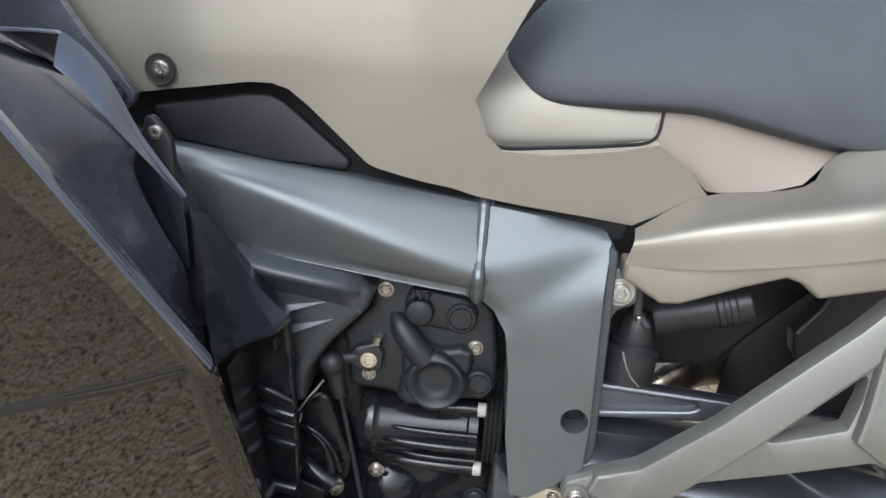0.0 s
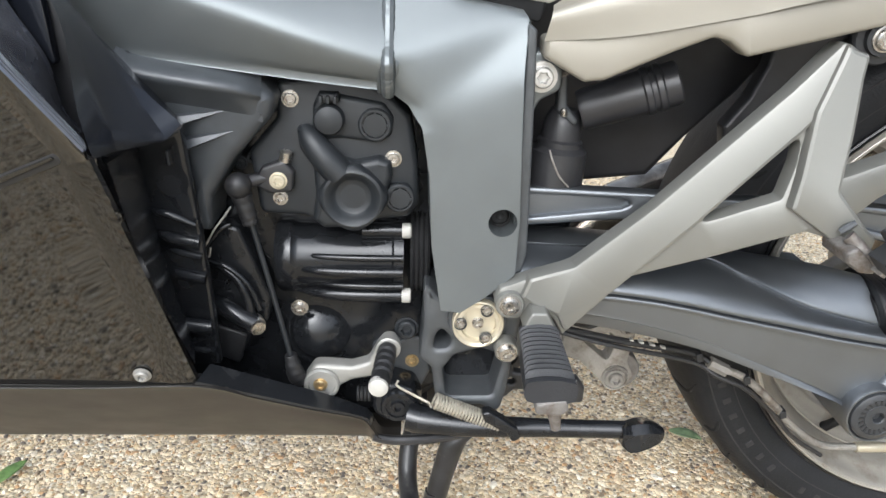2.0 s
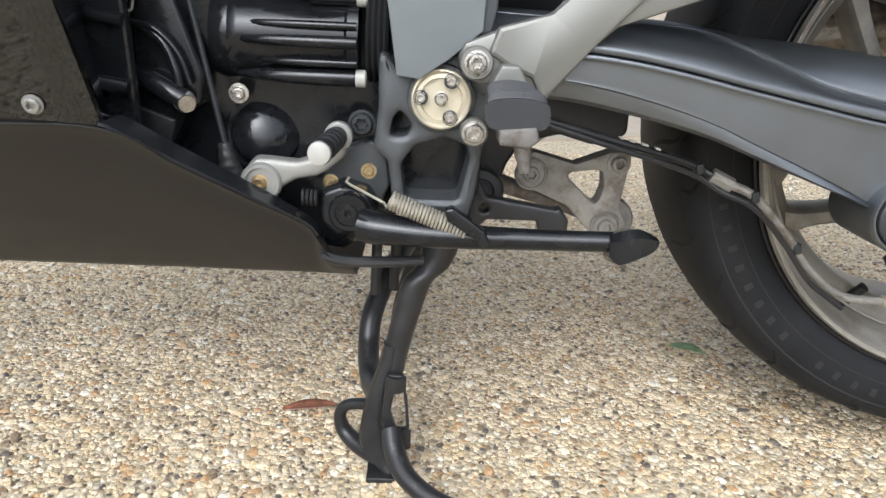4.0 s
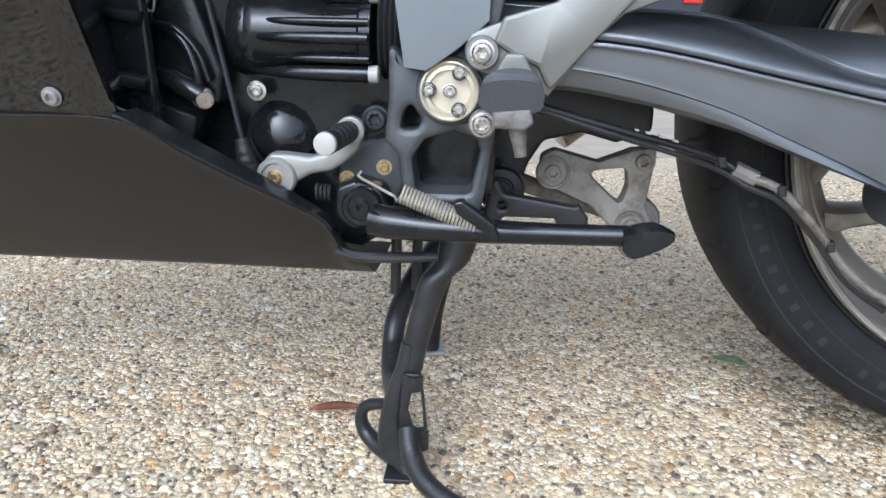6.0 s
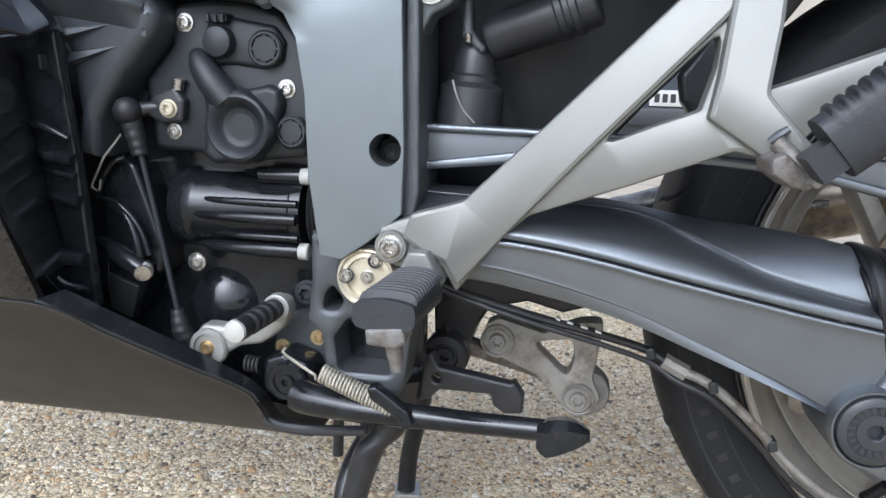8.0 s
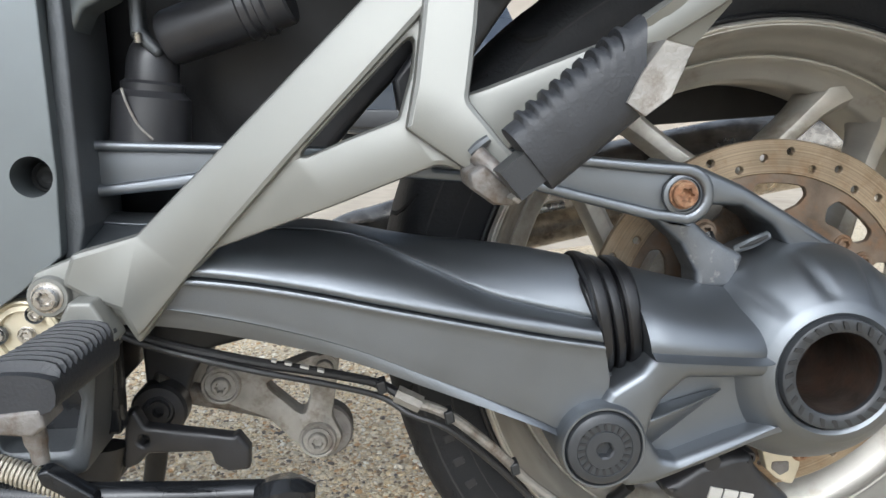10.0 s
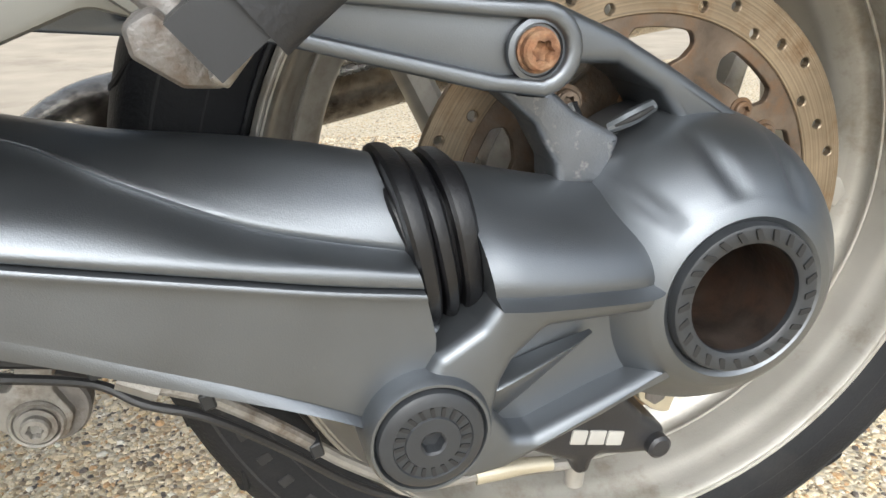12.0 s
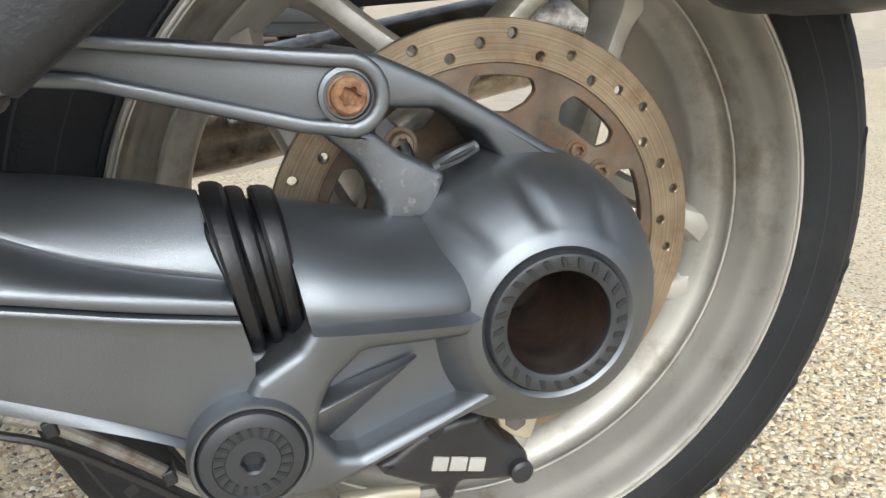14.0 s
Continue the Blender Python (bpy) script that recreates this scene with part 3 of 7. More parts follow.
bm = B()
rimp = [(0.2150, -0.094), (0.2165, -0.097), (0.2150, -0.1005), (0.2110, -0.1005), (0.2085, -0.097), (0.2075, -0.090), (0.2035, -0.080),
        (0.1985, -0.074), (0.1965, -0.055), (0.1900, -0.046), (0.1780, -0.040), (0.1745, -0.030), (0.1745, 0.03), (0.1780, 0.040), (0.190, 0.046),
        (0.1965, 0.055), (0.1985, 0.074), (0.206, 0.08), (0.2125, 0.09), (0.214, 0.097), (0.2175, 0.1005), (0.2225, 0.1005), (0.2225, 0.094),
        (0.208, 0.074), (0.208, -0.074)]
rings = [[bm.verts.new((AX + r * math.cos(t), y, AZ + r * math.sin(t))) for t in (2 * math.pi * i / N for i in range(N))] for r, y in rimp]
for a, b in zip(rings, rings[1:] + rings[:1]):
    for i in range(N):
        bm.faces.new((a[i], a[(i + 1) % N], b[(i + 1) % N], b[i])).smooth = True
rim = part("rim", bm, M_RIM, wheel, "silver cast alloy rim stained with brake dust", 45)
for r, y, w in ((0.1925, -0.060, 0.0012), (0.2135, -0.1008, 0.0014)):
    bm = B()
    tube(bm, [(AX + r * math.cos(t), y, AZ + r * math.sin(t)) for t in (2 * math.pi * i / 90 for i in range(91))], w, 8, 1)
    part("rim_bead", bm, M_RIM, rim)
bm = B()
tube(bm, [(AX + 0.2185 * math.cos(t), -0.0935, AZ + 0.2185 * math.sin(t)) for t in (2 * math.pi * i / 90 for i in range(91))], 0.0022, 8, 1)
part("bead_ring", bm, M_BOOT, tyre, "shiny black tyre bead")
# paired spokes
for k in range(5):
    for side in (-1, 1):
        mid = radians(-12.5 + 72 * k)
        # the pair spreads unevenly towards the hub
        r, a = (0.071, mid + 1.09) if side > 0 else (0.085, mid - 0.63)
        hub_at = Vector((AX + r * math.cos(a), 0, AZ + r * math.sin(a)))
        rim_at = Vector((AX + 0.186 * math.cos(mid + side * 0.131), 0, AZ + 0.186 * math.sin(mid + side * 0.131)))
        along = (rim_at - hub_at).normalized()
        u = Vector((-along.z, 0, along.x))
        rows = []
        for t, w, h in ((0, 0.018, 0.020), (0.12, 0.0135, 0.020), (0.45, 0.0100, 0.019), (0.78, 0.0100, 0.019), (0.92, 0.0140, 0.023), (1.0, 0.021, 0.025)):
            c = hub_at.lerp(rim_at, t) + Vector((0, -0.022 + 0.004 * t, 0))
            o = Vector((0, 1, 0))
            rows.append([c + u * w * p + o * h * q for p, q in ((-1, 0.4), (-0.95, -0.5), (-0.5, -1), (0.5, -1), (0.95, -0.5), (1, 0.4), (0.6, 1), (-0.6, 1))])
        bm = B()
        loft(bm, rows, 2, 3, ring=True)
        part("spoke", bm, M_RIM, rim)
bm = B()
lathe(bm, [(0.0, -0.03), (0.07, -0.03), (0.072, -0.02), (0.072, 0.07), (0.05, 0.085), (0.0, 0.085)], (AX, 0.04, AZ), (0, -1, 0), 40)
part("hub", bm, M_RIM, rim)

# brake disc: drilled band, slotted carrier
DY = -0.0916
bm = B()
holes = []
for k in range(40):
    a = radians(112.6 - 9 * k)
    r = (0.1252, 0.1142, 0.1200, 0.1252, 0.1150, 0.1212, 0.1143, 0.1204)[k % 8]
    holes.append(circle(AX + r * math.cos(a), AZ + r * math.sin(a), 0.0028, 12))
plate(bm, circle(AX, AZ, 0.1335, 96), DY, DY + 0.005, 0.0006, 0.0006, 1, holes + [circle(AX, AZ, 0.1090, 72)], r=0)
disc = part("brake_disc", bm, M_DISC, wheel, "drilled steel brake disc with a golden-brown dusty band")
bm = B()
slots = []
for k in range(10):
    mid = radians(87 - 36 * k)
    arc = [(0.1020, mid + radians(d)) for d in (-10, -5, 0, 5, 10)] + [(0.094, mid + radians(12.5)), (0.084, mid + radians(10))] + \
          [(0.0815 + 0.004 * (k % 2), mid + radians(d)) for d in (3, -4)] + [(0.088, mid + radians(-10)), (0.096, mid + radians(-12.5))]
    slots.append([(AX + r * math.cos(a), AZ + r * math.sin(a)) for r, a in arc])
plate(bm, circle(AX, AZ, 0.1098, 72), DY + 0.0015, DY + 0.0065, 0.0006, 0.0006, 1, slots + [circle(AX, AZ, 0.048, 40)], r=0.005)
carrier = part("disc_carrier", bm, M_CARRIER, disc, "rust-stained slotted disc carrier")
for k in range(5):
    a = radians(26 + 72 * k)
    bolt(carrier, AX + 0.064 * math.cos(a), DY + 0.001, AZ + 0.064 * math.sin(a), 0.006, M_RUST)

# ---- engine and frame ----
bm = B()
plate(bm, [(-0.20, 0.24), (0.10, 0.20), (0.185, 0.26), (0.19, 0.42), (0.195, 0.57), (0.08, 0.585), (-0.16, 0.60)], -0.105, 0.10, 0.01, 0.01, 2)
engine = part("engine_block", bm, M_ENGINE, bike, "black engine block")

# main spar: stations of x with top, fold and lower edge
bm = B()
spar = []
for x, zt, zf, zb, yt, yf, yb in ((-0.145, 0.627, 0.605, 0.560, -0.150, -0.165, -0.160), (-0.105, 0.6225, 0.603, 0.5495, -0.151, -0.172, -0.163),
                                  (-0.06, 0.617, 0.594, 0.545, -0.150, -0.178, -0.165), (0.0, 0.611, 0.577, 0.538, -0.147, -0.181, -0.167),
                                  (0.05, 0.604, 0.562, 0.5325, -0.144, -0.182, -0.169), (0.1015, 0.597, 0.5485, 0.5275, -0.141, -0.181, -0.170)):
    yt, zt = yt - 0.011, zt + 0.0015
    spar.append([(x, -0.08, zt - 0.002), (x, yt + 0.012, zt), (x, yt, zt - 0.003), (x, yt - (yt - yf) * 0.62, zt + (zf - zt) * 0.52),
                 (x, yf + 0.0008, zf + 0.006), (x, yf, zf - 0.004), (x, yf - (yf - yb) * 0.6, zf + (zb - zf) * 0.65), (x, yb - 0.0005, zb + 0.006), (x, yb, zb + 0.001), (x, yb + 0.0015, zb), (x, yb + 0.02, zb + 0.001), (x, -0.08, zb)])
loft(bm, spar, 3, 3, ring=True)
spar_ob = part("frame_spar", bm, M_FRAME, bike, "satin grey aluminium frame spar", 24)

# rear casting: faceted leg from the weld down to the pivot
P = {"a": (0.1035, -0.152, 0.5985), "b": (0.150, -0.1545, 0.593), "c": (0.199, -0.156, 0.5850), "d": (0.2052, -0.157, 0.5772),
     "e": (0.1045, -0.181, 0.5510), "g": (0.2028, -0.163, 0.5795), "h": (0.1325, -0.178, 0.5155), "i": (0.1998, -0.178, 0.5415),
     "j": (0.103, -0.170, 0.5275), "k": (0.117, -0.173, 0.518), "l": (0.1275, -0.178, 0.502), "m": (0.1335, -0.178, 0.465), "n": (0.136, -0.178, 0.410),
     "o": (0.1445, -0.178, 0.354), "p": (0.160, -0.178, 0.352), "q": (0.180, -0.178, 0.366), "r": (0.2025, -0.178, 0.386), "s": (0.2035, -0.178, 0.430), "t": (0.2018, -0.178, 0.480)}
bm = B()
V = {k: bm.verts.new(p) for k, p in P.items()}
for f in ("abcge", "cdg", "egh", "gdi", "gih", "ejh", "jkh", "klh", "hlmnopqrsti"):
    bm.faces.new([V[c] for c in f])
rimv = [V[c] for c in "abcditsrqponmlkje"]
back = [bm.verts.new((v.co.x - 0.001, -0.10, v.co.z)) for v in rimv]
for i in range(len(rimv)):
    j = (i + 1) % len(rimv)
    bm.faces.new((rimv[i], rimv[j], back[j], back[i]))
bm.faces.new(back)
bmesh.ops.recalc_face_normals(bm, faces=bm.faces)
bmesh.ops.triangulate(bm, faces=bm.faces)
bmesh.ops.subdivide_edges(bm, edges=bm.edges, cuts=5, use_grid_fill=True)
bm.normal_update()
outline = [e for e in bm.edges if len(e.link_faces) == 2 and e.calc_face_angle(0) > 0.75]
held = {v for e in outline for v in e.verts}
for _ in range(4):
    bmesh.ops.smooth_vert(bm, verts=[v for v in bm.verts if v not in held], factor=0.5, use_axis_x=True, use_axis_y=True, use_axis_z=True)
bmesh.ops.bevel(bm, geom=outline, offset=0.0025, segments=3, affect='EDGES', clamp_overlap=True)
for f in bm.faces:
    f.smooth = True
leg = part("frame_leg", bm, M_FRAME, bike, "faceted grey frame casting with a round hole", 50)
bm = B()
lathe(bm, [(0.0112, 0.02), (0.0112, -0.05)], (0.1905, -0.18, 0.4295), (0, -1, 0), 40)
carve(leg, bm)
leg.data.set_sharp_from_angle(angle=radians(50))
bm = B()
lathe(bm, [(0.0, 0.0), (0.0091, 0.0), (0.0091, 0.006), (0.0075, 0.004), (0.006, 0.006), (0.0035, 0.0065), (0, 0.004)], (0.1905, -0.150, 0.4275), (0, -1, 0), 32)
part("frame_hole", bm, M_DARKHOLE, leg, "dark round hole")
# edge flange behind the leg
bm = B()
plate(bm, [(0.2015, 0.578), (0.2085, 0.572), (0.2105, 0.50), (0.2125, 0.40), (0.209, 0.384), (0.200, 0.38)], -0.168, -0.10, 0.002, r=0.003)
part("flange", bm, M_FRAME_DARK, leg)
# weld bead
bm = B()
pts = [(0.1035 - 0.001, y - 0.001, z) for y, z in ((-0.146, 0.599), (-0.151, 0.5975), (-0.163, 0.579), (-0.172, 0.560), (-0.1815, 0.5485), (-0.177, 0.538), (-0.1705, 0.5275), (-0.165, 0.526))]
tube(bm, pts, 0.0048, 10, 10, lambda k: 1 + 0.06 * math.sin(k * 1.9))
part("weld_bead", bm, M_FRAME, spar_ob, "rippled weld seam")
for dx in (-0.0062, 0.0058):
    bm = B()
    tube(bm, [(x + dx, y + 0.0035, z) for x, y, z in pts], 0.0022, 6, 4)
    part("weld_edge", bm, M_FRAME, spar_ob)

# lower casting round the pivot, with pockets
bm = B()
low = [(0.131, 0.372), (0.1445, 0.356), (0.160, 0.355), (0.184, 0.370), (0.206, 0.386), (0.214, 0.372), (0.214, 0.345), (0.208, 0.30), (0.204, 0.265), (0.200, 0.248),
       (0.190, 0.244), (0.185, 0.252), (0.150, 0.253), (0.143, 0.258), (0.1385, 0.290), (0.128, 0.300), (0.131, 0.33)]
tri1 = [(0.142, 0.322), (0.139, 0.308), (0.152, 0.309), (0.156, 0.317), (0.147, 0.328)]
tri2 = [(0.1485, 0.288), (0.158, 0.302), (0.180, 0.309), (0.196, 0.304), (0.199, 0.294), (0.192, 0.262), (0.152, 0.262)]
plate(bm, low, -0.160, -0.11, 0.005, 0.004, 3, [tri1, tri2], r=0.006)
casting = part("pivot_casting", bm, M_FRAME_DARK, bike, "dark grey ribbed frame casting round the swingarm pivot")
bm = B()
plate(bm, [(0.146, 0.258), (0.21, 0.256), (0.21, 0.335), (0.135, 0.335)], -0.125, -0.11, 0.002)
part("pocket_back", bm, M_ENGINE, casting)
bm = B()
plate(bm, [(0.086, 0.286), (0.100, 0.290), (0.122, 0.298), (0.136, 0.296), (0.139, 0.262), (0.128, 0.238), (0.110, 0.240), (0.084, 0.252)], -0.118, -0.09, 0.003, r=0.006)
part("mount_plate", bm, M_FRAME_DARK, casting)
# pivot cap
bm = B()
lathe(bm, [(0.0, 0.0), (0.0215, 0.0), (0.0215, 0.010), (0.0208, 0.0115), (0.0198, 0.0118), (0.0190, 0.0112), (0.0178, 0.0100), (0.0150, 0.0104), (0.0144, 0.0066), (0.0, 0.0066)], (0.176, -0.160, 0.338), (0, -1, 0), 48)
cap = part("pivot_cap", bm, M_CAP, bike, "round cream zinc-plated pivot cap")
for dx, dz in ((0.0068, 0.0128), (-0.0146, 0.0006), (0.0068, -0.0128)):
    bm = B()
    lathe(bm, [(0, 0), (0.0053, 0), (0.0053, 0.0034), (0.0049, 0.0034), (0.0048, 0.001), (0, 0.001)], (0.176 + dx, -0.1685, 0.338 + dz), (0, -1, 0), 20)
    part("screw_well", bm, M_FRAME_DARK, cap)
    bolt(cap, 0.176 + dx, -0.1695, 0.338 + dz, 0.0038, M_STEEL, 1.1)
bolt(cap, 0.176, -0.1668, 0.338, 0.0045, M_STEEL, 1.1)
bm = B()
lathe(bm, [(0.0, 0.0), (0.0245, 0.0), (0.0245, 0.006), (0.0232, 0.007), (0.0, 0.007)], (0.176, -0.158, 0.338), (0, -1, 0), 40)
part("cap_seat", bm, M_FRAME_DARK, casting)
# small bolts on the casting
for x, z in ((0.122, 0.273), (0.123, 0.249), (0.092, 0.263)):
    bolt(casting, x, -0.1185, z, 0.0042, M_BRASS, 1.5)

# ---- engine side cover with its cap ----
bm = B()
cov = [(0.0156, 0.5279), (0.0503, 0.5315), (0.0725, 0.5300), (0.0997, 0.5230), (0.1190, 0.5018), (0.1248, 0.4657), (0.1260, 0.4306), (0.1185, 0.4190), (0.0476, 0.4108), (0.0342, 0.4190), (-0.0023, 0.4205), (-0.0045, 0.4434), (-0.0085, 0.4720), (0.0150, 0.4990)]
plate(bm, cov, -0.138, -0.10, 0.005, 0.005, 3, r=0.008)
cover = part("engine_cover", bm, M_COVER, bike, "matt charcoal engine side cover with raised bosses")
bm = B()
plate(bm, [(0.044, 0.510), (0.048, 0.519), (0.066, 0.5185), (0.098, 0.513), (0.106, 0.502), (0.104, 0.487), (0.090, 0.482), (0.066, 0.485), (0.050, 0.484), (0.043, 0.495)], -0.143, -0.134, 0.004, 0.004, 3, r=0.006)
part("boss", bm, M_COVER, cover)
bm = B()
plate(bm, [(0.100, 0.449), (0.118, 0.449), (0.1235, 0.436), (0.120, 0.425), (0.100, 0.424)], -0.142, -0.134, 0.004, 0.004, 3, r=0.008)
part("boss", bm, M_COVER, cover)
# round plugs
for x, z, r in ((0.0915, 0.4965, 0.0105), (0.1110, 0.4375, 0.0095)):
    bm = B()
    lathe(bm, [(0.0, 0.0), (r * 1.25, 0.0), (r * 1.25, 0.0028), (r * 1.12, 0.0040), (r * 0.98, 0.0040), (r * 0.95, 0.0016), (r * 0.86, 0.0016), (r * 0.83, 0.0034), (0, 0.0036)], (x, -0.142, z), (0, -1, 0), 36)
    plug = part("plug", bm, M_COVER, cover, "round slotted plastic plug")
    for k in range(8):
        a = 2 * math.pi * k / 8
        bm = B()
        plate(bm, [(x + r * 0.97 * math.cos(a + s) * q, z + r * 0.97 * math.sin(a + s) * q) for s, q in ((-0.10, 1), (0.10, 1), (0.10, 0.86), (-0.10, 0.86))], -0.1455, -0.1435, 0, r=0)
        part("plug_rib", bm, M_COVER, plug)
# dipper cap with hinge
bm = B()
lathe(bm, [(0, 0), (0.012, 0), (0.012, 0.006), (0.0105, 0.009), (0.006, 0.0105), (0, 0.011)], (0.0565, -0.142, 0.5005), (0, -1, 0), 32)
dip = part("dip_cap", bm, M_COVER, cover, "small round plastic cap")
bm = B()
plate(bm, [(0.0475, 0.514), (0.0655, 0.514), (0.064, 0.521), (0.049, 0.521)], -0.150, -0.138, 0.002, r=0.002)
part("hinge", bm, M_COVER, dip)
for k in range(3):
    bm = B()
    plate(bm, [(0.0495 + k * 0.0055, 0.5135), (0.0525 + k * 0.0055, 0.5135), (0.0525 + k * 0.0055, 0.5195), (0.0495 + k * 0.0055, 0.5195)], -0.1525, -0.149, 0.0008, r=0.0008)
    part("hinge_lug", bm, M_COVER, dip)
# filler: lobed boss and finger-hold cap
bm = B()
boss = [(0.031, 0.493), (0.036, 0.4955), (0.050, 0.487), (0.066, 0.470), (0.076, 0.4675), (0.094, 0.4715), (0.104, 0.468), (0.105, 0.456), (0.100, 0.440), (0.093, 0.424), (0.083, 0.4135), (0.050, 0.4115), (0.041, 0.419), (0.044, 0.440), (0.043, 0.462), (0.033, 0.477)]
plate(bm, boss, -0.149, -0.134, 0.006, 0.007, 4, r=0.004)
fill = part("filler_boss", bm, M_COVER, cover, "lobed boss round the oil filler")
bm = B()
lathe(bm, [(0, 0), (0.0262, 0), (0.0256, 0.006), (0.0240, 0.0092), (0.0220, 0.0100), (0.0200, 0.0090), (0.0165, 0.0050), (0.0145, 0.0020), (0.0135, 0.0014), (0.0080, 0.0008), (0, 0.0006)], (0.0740, -0.148, 0.4398), (0, -1, 0), 48, {1: (4, 0.06), 2: (4, 0.05)})
part("filler_cap", bm, M_COVER, fill, "round recessed filler cap")
bm = B()
tube(bm, [(0.0365, -0.141, 0.4930), (0.0420, -0.146, 0.4850), (0.0520, -0.149, 0.4720), (0.0640, -0.148, 0.4580)], [0.0050, 0.0090, 0.0110, 0.0120], 18, 6)
part("filler_neck", bm, M_COVER, fill)
for x, z in ((0.0265, 0.5145), (0.1055, 0.4685)):
    bolt(cover, x, -0.1385, z, 0.0048, M_STEEL, 1.4, label="pan-head screw with a brassy washer")
bolt(cover, 0.0150, -0.1385, 0.4345, 0.0043, M_STEEL, 1.4)
# switch unit with cream disc screw
bm = B()
plate(bm, [(0.003, 0.462), (0.020, 0.468), (0.028, 0.458), (0.026, 0.442), (0.009, 0.440), (-0.006, 0.448)], -0.147, -0.12, 0.003, r=0.004)
unit = part("gear_switch", bm, M_BLACK, cover, "black gear-position switch")
bolt(unit, 0.0155, -0.147, 0.4515, 0.0056, M_CAP, 1.25)
bm = B()
lathe(bm, [(0, 0), (0.0048, 0), (0.0048, 0.008), (0.003, 0.009), (0, 0.009)], (0.0205, -0.142, 0.466), (0.2, -0.1, 1), 12)
part("terminal", bm, M_STEEL, unit)
bm = B()
tube(bm, [(-0.0140, -0.148, 0.4490), (-0.0040, -0.145, 0.4510), (0.0040, -0.142, 0.4520), (0.0100, -0.140, 0.4530)], [0.0070, 0.0052, 0.0055, 0.0060], 12, 5)
part("shift_arm", bm, M_BLACK, unit, "black gear shift arm")
for x, z in ((-0.0184, 0.4587), (-0.0076, 0.4631)):
    bolt(unit, x, -0.122, z, 0.0045, M_COVER, 1.3)

# ---- starter and clutch body under the cover ----
bm = B()
lathe(bm, [(0, 0), (0.030, 0), (0.0325, 0.004), (0.0325, 0.014), (0.030, 0.017), (0.0295, 0.020), (0.0295, 0.098), (0.031, 0.100), (0.031, 0.108), (0.0, 0.109)], (0.006, -0.110, 0.374), (1, 0, 0), 48)
clutch = part("starter_motor", bm, M_ENGINE, bike, "gloss black cylindrical starter housing")
for z, y, x0, r in ((0.4035, -0.128, 0.062, 0.0062), (0.3835, -0.141, 0.02, 0.003), (0.372, -0.144, 0.018, 0.0045), (0.346, -0.133, 0.022, 0.0062), (0.357, -0.139, 0.03, 0.003)):
    bm = B()
    tube(bm, [(x0, y + 0.012, z), (x0 + 0.025, y + 0.003, z), (0.08, y, z), (0.1135, y, z)], [r * 0.4, r * 0.8, r, r], 14, 5)
    part("rib", bm, M_ENGINE, clutch)
for z, y in ((0.4035, -0.128), (0.346, -0.133)):
    bm = B()
    lathe(bm, [(0, 0), (0.0062, 0), (0.0065, 0.002), (0.0065, 0.007), (0.005, 0.008), (0, 0.008)], (0.1125, y, z), (1, 0, 0), 20)
    part("bolt", bm, M_WHITE, clutch, "pale bolt head")
bm = B()
for k in range(4):
    lathe(bm, [(0.010, 0), (0.034, 0), (0.0365, 0.002), (0.034, 0.004), (0.010, 0.004)], (0.1195 + 0.0042 * k, -0.105, 0.377), (1, 0, 0), 40)
part("bellows", bm, M_RUBBER, clutch, "ribbed black rubber bellows")
bm = B()
lathe(bm, [(0, 0), (0.025, 0), (0.031, -0.006), (0.031, -0.02), (0, -0.02)], (0.058, -0.098, 0.300), (0, -1, 0), 36)
part("engine_boss", bm, M_ENGINE, clutch, "gloss black domed engine case")
bm = B()
lathe(bm, [(0, 0.010), (0.010, 0.009), (0.019, 0.006), (0.026, 0.001), (0.0285, -0.006), (0.0300, -0.007), (0.0325, -0.004), (0.0335, -0.008), (0.0335, -0.03), (0, -0.03)], (0.0400, -0.108, 0.2990), (0.2, -1, 0.3), 44)
part("case_dome", bm, M_ENGINE, clutch)
bolt(clutch, 0.024, -0.128, 0.331, 0.0050, M_STEEL, 1.5)
bolt(clutch, 0.117, -0.128, 0.312, 0.0085, M_COVER, 1.25)

# ---- water pump side: glossy bracket with hose ----
bm = B()
plate(bm, [(-0.050, 0.388), (-0.036, 0.414), (-0.020, 0.408), (0.002, 0.345), (-0.002, 0.322), (-0.014, 0.313), (-0.030, 0.280), (-0.050, 0.300)], -0.139, -0.10, 0.004, 0.004, 3, r=0.006)
pump = part("pump_bracket", bm, M_ENGINE, bike, "gloss black bracket below the intake")
for pts, r in (([(-0.050, -0.142, 0.383), (-0.043, -0.145, 0.398), (-0.034, -0.145, 0.409), (-0.026, -0.143, 0.413)], 0.0022),
               ([(-0.050, -0.143, 0.381), (-0.030, -0.146, 0.376), (-0.014, -0.147, 0.360), (-0.006, -0.147, 0.338)], 0.0026),
               ([(-0.040, -0.142, 0.378), (-0.024, -0.145, 0.366), (-0.016, -0.147, 0.348), (-0.014, -0.147, 0.335)], 0.0040),
               ([(-0.052, -0.140, 0.345), (-0.036, -0.146, 0.340), (-0.022, -0.150, 0.333), (-0.010, -0.151, 0.327)], [0.006, 0.0075, 0.008, 0.008])):
    bm = B()
    tube(bm, pts, r, 12, 6)
    part("pipe", bm, M_ENGINE, pump)
bm = B()
lathe(bm, [(0, 0), (0.0082, 0), (0.0082, 0.006), (0.0062, 0.0072), (0.0062, 0.011), (0, 0.0115)], (-0.012, -0.148, 0.327), (0.5, -0.8, -0.15), 20)
part("drain_bolt", bm, M_STEEL, pump, "bright bolt head")
bm = B()
